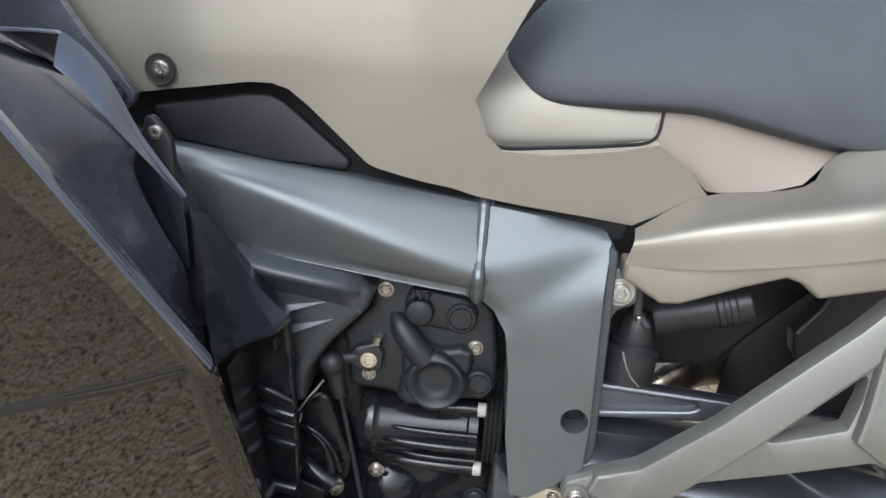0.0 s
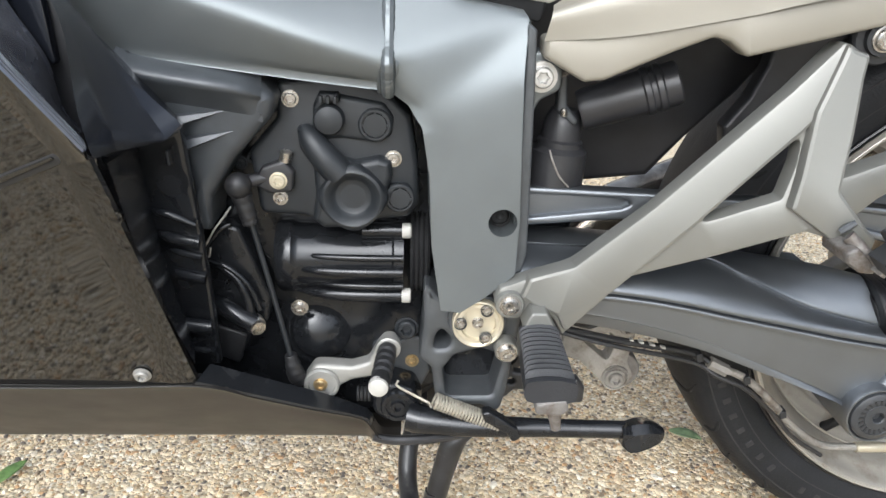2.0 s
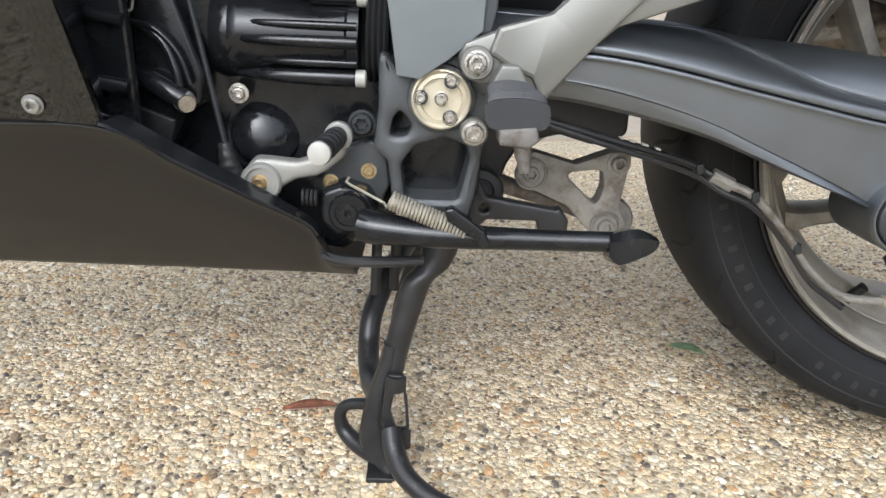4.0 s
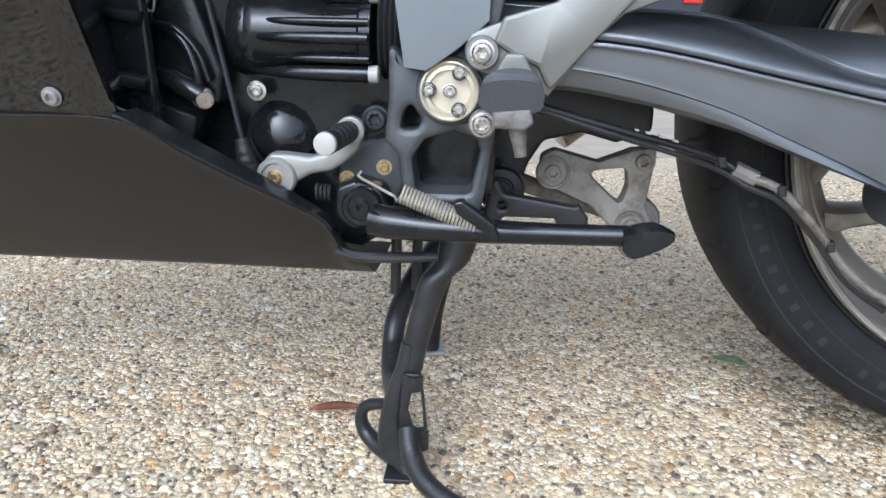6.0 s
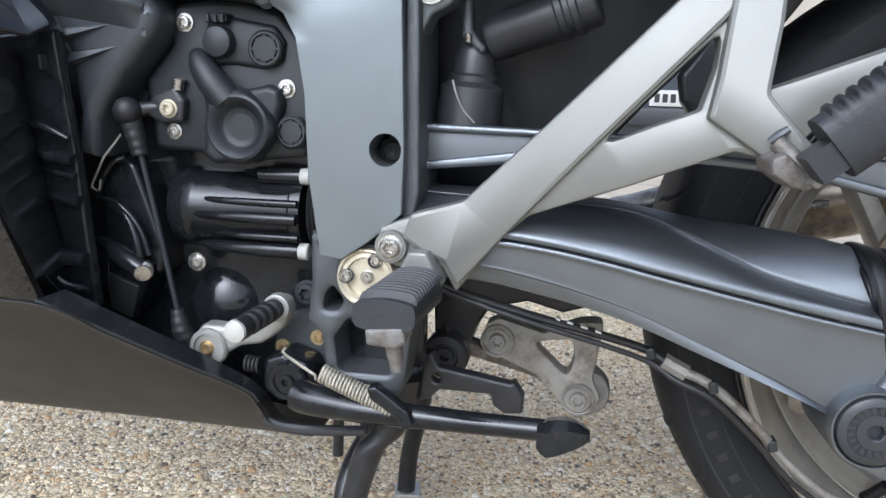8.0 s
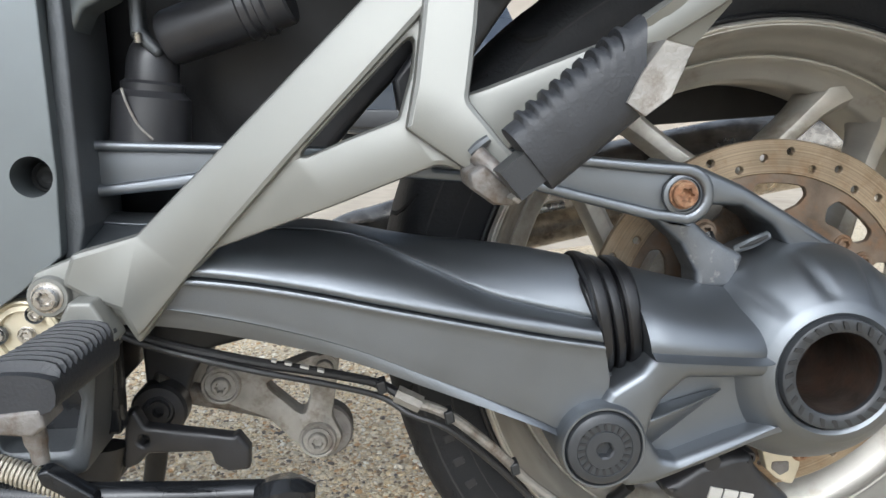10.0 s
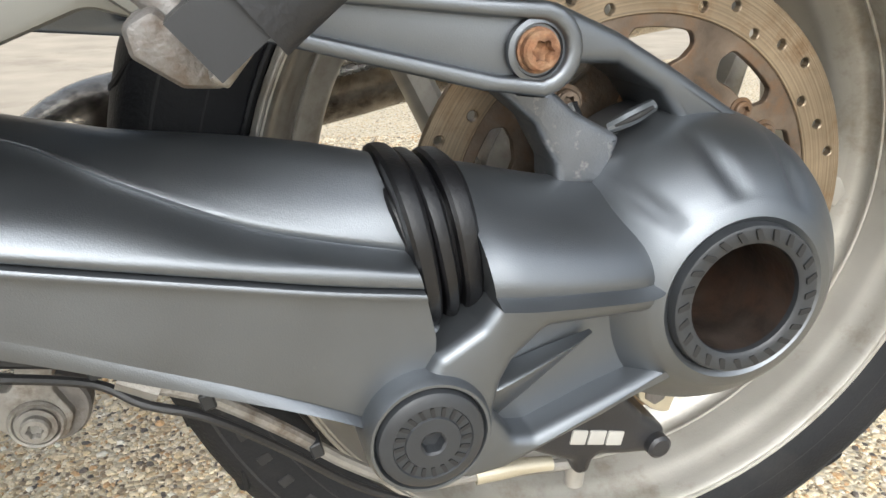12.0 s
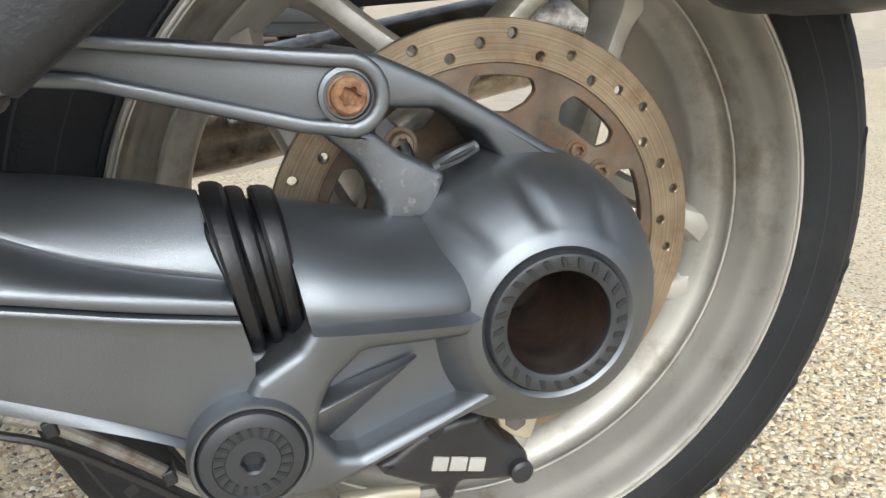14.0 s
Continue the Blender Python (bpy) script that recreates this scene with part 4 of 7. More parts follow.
plate(bm, [(-0.049, 0.321), (-0.020, 0.311), (-0.028, 0.282), (-0.046, 0.290)], -0.141, -0.13, 0.002, r=0.003)
part("foam_pad", bm, M_RUBBER, pump)

# gear linkage rod
bm = B()
tube(bm, [(-0.0085, -0.150, 0.422), (0.0045, -0.150, 0.362), (0.0185, -0.150, 0.292)], 0.0022, 10, 2)
rod = part("gear_linkage", bm, M_COVER, bike, "thin black gear linkage rod with rubber boots")
for pts, r in (([(-0.0145, -0.150, 0.447), (-0.0125, -0.150, 0.436), (-0.0095, -0.150, 0.424), (-0.0080, -0.150, 0.416)], [0.009, 0.0078, 0.0068, 0.006]),
               ([(0.0175, -0.150, 0.297), (0.0195, -0.150, 0.286), (0.0215, -0.149, 0.276), (0.026, -0.146, 0.268)], [0.005, 0.0068, 0.0078, 0.0065])):
    bm = B()
    tube(bm, pts, r, 14, 6, lambda k: 1 + 0.05 * math.sin(k * 1.6))
    part("boot", bm, M_RUBBER, rod)
bm = B()
bmesh.ops.create_uvsphere(bm, u_segments=20, v_segments=12, radius=0.0105)
bmesh.ops.translate(bm, verts=bm.verts, vec=(-0.0145, -0.1535, 0.449))
for f in bm.faces:
    f.smooth = True
part("ball_joint", bm, M_RUBBER, rod)

# gear lever
bm = B()
lever_c = [(0.0378, 0.2865), (0.0499, 0.2861), (0.0696, 0.2846), (0.0843, 0.2892), (0.0920, 0.3045), (0.0985, 0.3130), (0.1075, 0.3120), (0.1105, 0.3020), (0.1060, 0.2894), (0.0942, 0.2791), (0.0852, 0.2738), (0.0693, 0.2708), (0.0578, 0.2638), (0.0441, 0.2538), (0.0308, 0.2584), (0.0284, 0.2728)]
plate(bm, lever_c, -0.150, -0.136, 0.004, 0.004, 3, r=0.008)
lever = part("gear_lever", bm, M_LEVER, bike, "bare alloy gear lever with a ribbed rubber toe peg")
bm = B()
lathe(bm, [(0, 0), (0.0155, 0), (0.0155, 0.006), (0.014, 0.008), (0.0115, 0.008), (0.011, 0.006), (0, 0.006)], (0.0435, -0.146, 0.268), (0, -1, 0), 36)
part("eye", bm, M_LEVER, lever)
bolt(lever, 0.0425, -0.151, 0.268, 0.0052, M_BRASS, 1.5)
bm = B()
tube(bm, [(0.1015, -0.150, 0.306), (0.0965, -0.212, 0.3045)], 0.0075, 20, 30, lambda k: 1.0 + (0.13 if 6 < k < 25 and k % 5 < 3 else -0.06 if 6 < k < 25 else 0.08 if k >= 25 else 0.05))
part("toe_peg", bm, M_RUBBER, lever, "ribbed black rubber toe peg")
bm = B()
lathe(bm, [(0, 0), (0.0079, 0), (0.0082, 0.002), (0.0077, 0.006), (0.0052, 0.0072), (0, 0.0076)], (0.0963, -0.2085, 0.3045), (-0.08, -1, 0), 24)
part("peg_end", bm, M_WHITE, lever, "pale plastic end cap")
bm = B()
lathe(bm, [(0, 0), (0.0105, 0), (0.0105, 0.008), (0.009, 0.009), (0, 0.009)], (0.1018, -0.148, 0.306), (0, -1, 0), 24)
part("peg_root", bm, M_LEVER, lever)

# ---- intake duct cover above the engine ----
bm = B()
duct_c = [(-0.098, 0.557), (-0.060, 0.548), (-0.010, 0.541), (0.008, 0.534), (0.020, 0.519), (0.015, 0.504), (-0.014, 0.472), (-0.033, 0.442), (-0.037, 0.412), (-0.045, 0.418), (-0.049, 0.455), (-0.055, 0.489), (-0.070, 0.520)]
plate(bm, duct_c, -0.166, -0.11, 0.010, 0.010, 4, r=0.008)
duct = part("intake_duct", bm, M_DUCT, bike, "charcoal plastic intake duct with two ribs")
rows = []
for x, z, y in ((-0.090, 0.5435, -0.176), (-0.072, 0.5365, -0.180), (-0.03, 0.5305, -0.181), (-0.004, 0.5262, -0.177), (0.010, 0.5215, -0.168)):
    rows.append([(x, -0.158, z + 0.014), (x, y + 0.004, z + 0.006), (x, y, z), (x, y + 0.004, z - 0.006), (x, -0.165, z - 0.020)])
bm = B()
loft(bm, rows, 3, 4)
part("duct_lip", bm, M_DUCT, duct)
for (x0, z0), (x1, z1) in (((-0.057, 0.5015), (-0.015, 0.5105)), ((-0.046, 0.4855), (-0.010, 0.4955))):
    bm = B()
    v = [bm.verts.new(p) for p in ((x0, -0.172, z0 + 0.0035), (x0, -0.1755, z0 - 0.003), (x0, -0.164, z0 - 0.006), (x0, -0.164, z0 + 0.006), (x1, -0.1655, z1))]
    for f in ((0, 1, 4), (1, 2, 4), (2, 3, 4), (3, 0, 4), (0, 3, 2, 1)):
        bm.faces.new([v[i] for i in f])
    part("duct_rib", bm, M_DUCT, duct)

# radiator cowl: a gloss black side plate with pressed louvres behind the fairing edge
bm = B()
plate(bm, [(-0.20, 0.30), (-0.05, 0.295), (-0.05, 0.49), (-0.09, 0.55), (-0.20, 0.56)], -0.115, -0.10, 0.004)
shroud = part("radiator_shroud", bm, M_BLACK, bike, "gloss black radiator cowl with pressed louvres")


def cowl_in(x, z):
    return 0.3 * max(0, -0.052 - x) + 0.02 * (0.5 - z) / 0.2


bm = B()
cowl = [(-0.115, 0.500), (-0.0425, 0.504), (-0.041, 0.47), (-0.038, 0.42), (-0.0365, 0.37), (-0.036, 0.300), (-0.060, 0.298), (-0.115, 0.34)]
plate(bm, cowl, -0.192, -0.184, 0.0025, 0.0025, 2, [circle(-0.0545, 0.4625, 0.0105, 20)], r=0.002, shear=cowl_in)
part("cowl_plate", bm, M_COWL, shroud, angle=24)
bm = B()
lathe(bm, [(0.0, -0.006), (0.009, -0.005), (0.011, -0.002), (0.012, 0.0)], (-0.0545, -0.186, 0.4625), (0, -1, 0), 24)
part("cowl_dimple", bm, M_COWL, shroud)
for pts, r in (([(-0.082, -0.176, 0.4375), (-0.066, -0.187, 0.4385), (-0.056, -0.1885, 0.436), (-0.040, -0.188, 0.4285)], [0.0018, 0.0032, 0.0032, 0.0022]),
               ([(-0.074, -0.176, 0.4185), (-0.060, -0.183, 0.4165), (-0.039, -0.1845, 0.4130)], [0.003, 0.005, 0.005]),
               ([(-0.078, -0.170, 0.4085), (-0.060, -0.180, 0.4045), (-0.039, -0.183, 0.4010)], [0.0016, 0.003, 0.003]),
               ([(-0.076, -0.168, 0.3880), (-0.060, -0.178, 0.3855), (-0.038, -0.181, 0.3820)], [0.003, 0.005, 0.005]),
               ([(-0.080, -0.170, 0.3600), (-0.072, -0.176, 0.3500), (-0.064, -0.179, 0.3420), (-0.038, -0.179, 0.3380)], [0.003, 0.005, 0.006, 0.006]),
               ([(-0.070, -0.168, 0.3200), (-0.056, -0.174, 0.3160), (-0.038, -0.176, 0.3150)], [0.002, 0.003, 0.003])):
    bm = B()
    tube(bm, pts, r, 12, 5)
    part("louvre", bm, M_COWL, shroud)
bm = B()
plate(bm, [(-0.0535, 0.4865), (-0.0515, 0.4865), (-0.0510, 0.4765), (-0.0525, 0.4765)], -0.1965, -0.188, 0.0005, r=0.0005)
part("clip", bm, M_SATIN, shroud, "small plastic clip")
bm = B()
tube(bm, [(-0.022, -0.152, 0.431), (-0.030, -0.154, 0.420), (-0.035, -0.155, 0.414), (-0.042, -0.154, 0.402), (-0.048, -0.153, 0.391), (-0.043, -0.152, 0.388), (-0.041, -0.152, 0.396)], 0.0009, 6, 5)
part("wire_clip", bm, M_LEVER, pump, "bent steel wire clip")

# ---- fairing and bodywork ----
# lower side panel: one flat sheet that leans in towards its foot, turned inwards along its rear edge


def panel_y(z):
    return -0.237 - 0.33 * (z - 0.32)


bm = B()
rows = []
for f in (0, 0.25, 0.5, 0.75, 1):
    rear = Vector((-0.0640, 0, 0.5090)).lerp(Vector((-0.0365, 0, 0.3190)), f)
    bend = Vector((-0.0830, 0, 0.5195)).lerp(Vector((-0.0620, 0, 0.3200)), f)
    cols = [(rear.x, panel_y(rear.z) + 0.0045, rear.z), (rear.x * 0.66 + bend.x * 0.34, panel_y(rear.z) + 0.0016, rear.z), (rear.x * 0.33 + bend.x * 0.67, panel_y(bend.z) + 0.0003, rear.z * 0.4 + bend.z * 0.6), (bend.x, panel_y(bend.z), bend.z)]
    for x, ztop, zlow in ((-0.1164, 0.5757, 0.3205), (-0.1575, 0.6503, 0.3210), (-0.60, 1.20, 0.326)):
        z = ztop + (zlow - ztop) * f
        cols.append((x, panel_y(z), z))
    rows.append(cols)
loft(bm, rows, 2, 2, lin_u=True, lin_v=True, thick=0.006)
fairing = part("side_fairing", bm, M_GLOSS, bike, "gloss black side fairing panel reflecting the gravel", 60)
# slit between the two halves of the panel
bm = B()
plate(bm, [(-0.0745, 0.5100), (-0.0800, 0.5130), (-0.1272, 0.4935), (-0.2240, 0.4570), (-0.36, 0.405), (-0.36, 0.396), (-0.2240, 0.4465), (-0.1272, 0.4845), (-0.0780, 0.5065)], -0.0008, 0.004, 0.0006, 0.0006, 2, r=0.001, shear=lambda x, z: panel_y(z))
seam = part("seam_trim", bm, M_DARKHOLE, fairing, "dark slit between two halves of the panel")
bm = B()
plate(bm, [(-0.0800, 0.5095), (-0.0815, 0.5112), (-0.1272, 0.4918), (-0.1700, 0.4755), (-0.1700, 0.4735), (-0.1272, 0.4878)], -0.0022, 0.0, 0.0008, 0.0008, 2, r=0.001, shear=lambda x, z: panel_y(z))
part("slit_lip", bm, M_GLOSS, seam)
bolt(fairing, -0.0725, -0.2425, 0.3335, 0.0050, M_LEVER, 1.3, (0, -0.95, -0.3), "silver push rivet")
# chamfer that juts out under the crest, and the bevel along the crest itself, painted lighter as sky sheen
CREST = [(-0.0612, -0.3070, 0.5153), (-0.1003, -0.3300, 0.5825), (-0.1467, -0.3600, 0.6694), (-0.58, -0.560, 1.225)]
bm = B()
loft(bm, [CREST, [(-0.0632, -0.2990, 0.5085), (-0.0760, -0.2985, 0.5053), (-0.1175, -0.3222, 0.5757), (-0.60, -0.5275, 1.200)]], 5, 2, lin_u=True, thick=0.004)
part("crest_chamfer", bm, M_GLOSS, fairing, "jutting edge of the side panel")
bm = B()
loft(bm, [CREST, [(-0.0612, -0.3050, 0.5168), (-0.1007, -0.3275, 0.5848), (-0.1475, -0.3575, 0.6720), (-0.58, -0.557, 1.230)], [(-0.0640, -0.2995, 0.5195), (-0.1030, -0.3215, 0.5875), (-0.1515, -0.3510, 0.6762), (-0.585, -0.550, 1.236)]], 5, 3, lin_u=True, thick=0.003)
part("crest_edge", bm, M_NAVY_SKYLIT, fairing, "bevelled crest, lightened with sky sheen")
# upper panel: from the crest up and in to the tank
bm = B()
crest = [(-0.0648, -0.2957, 0.5141), (-0.0851, -0.3087, 0.5532), (-0.1061, -0.3224, 0.5944), (-0.1258, -0.3337, 0.6281), (-0.1404, -0.3425, 0.6547), (-0.1521, -0.3495, 0.6758), (-0.1784, -0.3653, 0.7232), (-0.2149, -0.3870, 0.7882), (-0.58, -0.555, 1.23)]
inner = [(-0.0980, -0.2293, 0.5060), (-0.1048, -0.2367, 0.5248), (-0.1059, -0.2432, 0.5543), (-0.1196, -0.2503, 0.5870), (-0.1308, -0.2583, 0.6231), (-0.1305, -0.2600, 0.6513), (-0.1663, -0.2720, 0.6920), (-0.1975, -0.2760, 0.7000), (-0.58, -0.40, 0.86)]
rows = []
for f, bow in ((0.0, 0.0), (0.12, 0.002), (0.35, 0.004), (0.6, 0.002), (0.8, -0.001), (0.96, 0.0), (1.0, 0.006)):
    rows.append([tuple(Vector(a).lerp(Vector(b), min(f, 0.985)) + Vector((0, -bow if f < 1 else bow, 0))) for a, b in zip(crest, inner)])
loft(bm, rows, 6, 4, thick=0.004)
upper = part("upper_fairing", bm, M_NAVY_DEEP, bike, "gloss midnight-blue upper fairing panel")
# dark vent behind it, with a wedge-shaped vane in the opening
bm = B()
plate(bm, [(-0.1654, 0.6512), (-0.1511, 0.6523), (-0.1217, 0.6327), (-0.1048, 0.5930), (-0.0986, 0.5635), (-0.0960, 0.5281), (-0.0990, 0.4846), (-0.1185, 0.4860), (-0.1330, 0.5434), (-0.1600, 0.5845), (-0.1700, 0.6253)], -0.219, -0.209, 0.001, r=0.002)
part("vent_back", bm, M_BLACK, upper, "black vent behind the fairing edge")
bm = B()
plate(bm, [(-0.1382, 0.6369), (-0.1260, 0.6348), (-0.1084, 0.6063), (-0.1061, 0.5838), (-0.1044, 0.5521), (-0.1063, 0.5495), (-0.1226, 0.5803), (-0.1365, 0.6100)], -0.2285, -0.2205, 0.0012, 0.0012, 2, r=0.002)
part("vent_vane", bm, M_NAVY_SHADED, upper, "wedge-shaped blue vane in the vent, in the shaded tone")
# blade over the panel, from the dark intake mouth down to a point
bm = B()
rows = []
for hi, lo in (((-0.1636, -0.268, 0.7121), (-0.1595, -0.284, 0.6941)), ((-0.1531, -0.264, 0.7026), (-0.1508, -0.280, 0.6848)), ((-0.1451, -0.261, 0.6921), (-0.1433, -0.276, 0.6737)), ((-0.1375, -0.258, 0.6774), (-0.1364, -0.272, 0.6637)),
               ((-0.1272, -0.252, 0.6514), (-0.1268, -0.262, 0.6465)), ((-0.1135, -0.248, 0.6289), (-0.1133, -0.253, 0.6273)), ((-0.1003, -0.2445, 0.6094), (-0.0996, -0.2455, 0.6089))):
    hi, lo = Vector(hi), Vector(lo)
    rows.append([hi + Vector((0.001, 0.004, 0.0005)), hi, hi.lerp(lo, 0.12) + Vector((0, -0.0015, 0)), hi.lerp(lo, 0.88) + Vector((0, -0.0015, 0)), lo, lo + Vector((0, 0.003, 0))])
loft(bm, rows, 2, 5, lin_u=True)
blade = part("fairing_blade", bm, M_NAVY_SKYLIT, bike, "narrow gloss blue fairing blade, lightened with sky sheen")
bm = B()
plate(bm, [(-0.2983, 0.7210), (-0.2079, 0.7118), (-0.1716, 0.7118), (-0.1640, 0.7065), (-0.1660, 0.6800), (-0.2103, 0.6850), (-0.3004, 0.7000)], -0.258, -0.250, 0.001, r=0.001)
part("intake_mouth", bm, M_GLOSS, blade, "dark intake mouth")
bm = B()
plate(bm, [(-0.2942, 0.7246), (-0.2051, 0.7132), (-0.1834, 0.7138), (-0.1684, 0.7136), (-0.1655, 0.7110), (-0.1837, 0.7115), (-0.2054, 0.7106), (-0.2948, 0.7212)], -0.2625, -0.2590, 0.0005, r=0.0005)
part("mouth_lip", bm, M_NAVY_SKYLIT, blade)
# dark blue cowl between the blade and the tank, with a sunk screw
bm = B()
plate(bm, [(-0.42, 0.90), (-0.2600, 0.800), (-0.2043, 0.7310), (-0.1879, 0.7080), (-0.1535, 0.6695), (-0.1556, 0.6625), (-0.1645, 0.6600), (-0.1800, 0.6700), (-0.2100, 0.6900), (-0.42, 0.70)], -0.195, -0.188, 0.0008, r=0.003)
cowling = part("tank_cowl", bm, M_NAVY_DEEP, bike, "gloss blue cowl beside the tank")
bm = B()
lathe(bm, [(0.0, 0.0002), (0.0095, 0.0002), (0.0102, 0.0012), (0.0112, 0.0006), (0.0112, -0.002)], (-0.1653, -0.1955, 0.6674), (0.25, -1, 0.1), 24)
recess = part("screw_recess", bm, M_DARKHOLE, cowling, "dark sunk screw hole")
bolt(recess, -0.1653, -0.1958, 0.6674, 0.0045, M_SATIN, 1.2)
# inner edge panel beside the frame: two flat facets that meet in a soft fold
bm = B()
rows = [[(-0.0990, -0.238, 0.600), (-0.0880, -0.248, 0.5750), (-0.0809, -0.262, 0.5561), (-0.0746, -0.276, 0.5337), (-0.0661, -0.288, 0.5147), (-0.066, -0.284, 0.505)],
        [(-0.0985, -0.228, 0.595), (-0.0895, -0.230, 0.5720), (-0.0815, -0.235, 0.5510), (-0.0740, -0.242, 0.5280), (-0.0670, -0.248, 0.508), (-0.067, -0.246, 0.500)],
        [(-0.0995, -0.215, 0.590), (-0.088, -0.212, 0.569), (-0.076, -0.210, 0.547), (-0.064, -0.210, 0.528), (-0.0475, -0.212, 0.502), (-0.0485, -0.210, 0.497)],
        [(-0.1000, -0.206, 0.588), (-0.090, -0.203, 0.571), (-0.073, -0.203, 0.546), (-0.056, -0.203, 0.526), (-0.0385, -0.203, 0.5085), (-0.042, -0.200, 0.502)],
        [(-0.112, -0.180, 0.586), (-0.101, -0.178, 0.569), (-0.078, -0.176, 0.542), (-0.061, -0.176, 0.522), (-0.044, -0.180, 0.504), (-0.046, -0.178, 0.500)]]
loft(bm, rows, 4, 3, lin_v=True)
# both facets take the darker navy, so their shade lies in the colour
part("inner_fairing", bm, M_NAVY_SHADED, bike, "blue inner fairing edge, coloured dark for its shade", 25)
bm = B()
plate(bm, [(-0.1341, 0.6585), (-0.1292, 0.6597), (-0.1204, 0.6494), (-0.1165, 0.6429), (-0.1145, 0.6133), (-0.1080, 0.5858), (-0.1134, 0.5860), (-0.1268, 0.6200), (-0.1385, 0.6432)], -0.2235, -0.2175, 0.0015, r=0.003)
tab = part("fairing_tab", bm, M_SATIN, bike, "black fairing bracket tab")
bolt(tab, -0.1272, -0.2237, 0.6480, 0.0042, M_STEEL, 1.25)
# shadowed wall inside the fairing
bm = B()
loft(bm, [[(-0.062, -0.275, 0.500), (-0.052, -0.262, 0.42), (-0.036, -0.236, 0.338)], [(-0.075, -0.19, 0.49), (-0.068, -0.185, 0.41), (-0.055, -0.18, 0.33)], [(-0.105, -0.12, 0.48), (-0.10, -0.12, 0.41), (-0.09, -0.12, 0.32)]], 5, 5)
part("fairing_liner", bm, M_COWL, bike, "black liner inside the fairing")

# belly pan
bm = B()
rows = []
for x, zt, yt in ((-0.60, 0.330, -0.235), (-0.30, 0.322, -0.240), (-0.12, 0.321, -0.241), (-0.036, 0.319, -0.235), (0.0, 0.2932, -0.211), (0.04, 0.2655, -0.186), (0.077, 0.2402, -0.162), (0.087, 0.2260, -0.157), (0.095, 0.2120, -0.153), (0.112, 0.2060, -0.145)):
    low, zl = Vector((x, -0.108, 0.1815)), zt - 0.003
    face = [Vector((x, yt + 0.003, zl)).lerp(low, f) - Vector((0, 0.004 * math.sin(math.pi * f), 0)) for f in (0.04, 0.3, 0.6, 0.9)]
    rows.append([(x, yt + 0.02, zt - 0.004), (x, yt, zt)] + [tuple(p) for p in face] + [(x, -0.098, 0.1785), (x, -0.06, 0.1765), (x, 0.0, 0.176)])
loft(bm, rows, 4, 5, thick=0.004)
belly = part("belly_pan", bm, M_BELLY, bike, "satin dark brown-grey belly pan")
bm = B()
loft(bm, [[(-0.0405, -0.2350, 0.3185), (-0.034, -0.2345, 0.3195), (0.0, -0.2110, 0.2937), (0.04, -0.1860, 0.2660), (0.077, -0.1620, 0.2405), (0.086, -0.157, 0.229)],
          [(-0.0395, -0.2345, 0.3205), (-0.033, -0.2335, 0.3210), (0.001, -0.2100, 0.2952), (0.041, -0.1850, 0.2673), (0.078, -0.1610, 0.2417), (0.087, -0.156, 0.230)],
          [(-0.0330, -0.2120, 0.3240), (-0.028, -0.2110, 0.3225), (0.0060, -0.1880, 0.2960), (0.0490, -0.1620, 0.2650), (0.0800, -0.1460, 0.2410), (0.088, -0.143, 0.230)],
          [(-0.0330, -0.2100, 0.3120), (-0.028, -0.2090, 0.3110), (0.0060, -0.1860, 0.2860), (0.0490, -0.1600, 0.2560), (0.0800, -0.1440, 0.2320), (0.088, -0.141, 0.222)]], 3, 2, lin_v=True)
part("pan_edge", bm, M_COWL, belly, "gloss black upper edge of the belly pan", 25)
bm = B()
tube(bm, [(0.088, -0.150, 0.212), (0.105, -0.148, 0.207), (0.135, -0.145, 0.206), (0.168, -0.140, 0.207)], [0.004, 0.0045, 0.0045, 0.004], 10, 5)
part("pan_lip", bm, M_BLACK, belly, "black lip at the end of the belly pan")
for x, y, z in ((0.1265, -0.080, 0.153), (0.1420, -0.050, 0.146)):
    bm = B()
    tube(bm, [(x + 0.001, y, 0.205), (x, y, z)], 0.0047, 12, 2)
    part("drain_hose", bm, M_RUBBER, belly, "short black drain hose")

# tank side cover: one gently crowned side, cut into an upper sheet and a skirt


def tank_y(x, z):
    return -0.173 + 0.07 * max(0, 0.70 - z) + 0.22 * max(0, z - 0.70) ** 1.5 + 0.12 * max(0, x - 0.04) + 0.10 * max(0, -0.12 - x)


bm = B()
# columns from the lower outline up to the top edge, then the skirt that runs back beneath the seat
side = [((-0.2600, 0.7700), (-0.36, 0.840)), ((-0.2197, 0.7289), (-0.30, 0.835)), ((-0.1809, 0.6816), (-0.25, 0.835)), ((-0.1637, 0.6667), (-0.22, 0.835)), ((-0.1254, 0.6733), (-0.16, 0.835)), ((-0.0783, 0.6810), (-0.09, 0.835)),
        ((-0.0614, 0.6815), (-0.065, 0.835)), ((-0.0487, 0.6779), (-0.05, 0.835)), ((-0.0338, 0.6667), (-0.03, 0.832)), ((-0.0100, 0.6455), (0.01, 0.829)), ((0.0111, 0.6267), (0.04, 0.826)), ((0.0186, 0.6234), (0.055, 0.824)),
        ((0.0400, 0.6185), (0.10, 0.815)), ((0.0560, 0.6150), (0.15, 0.800))]
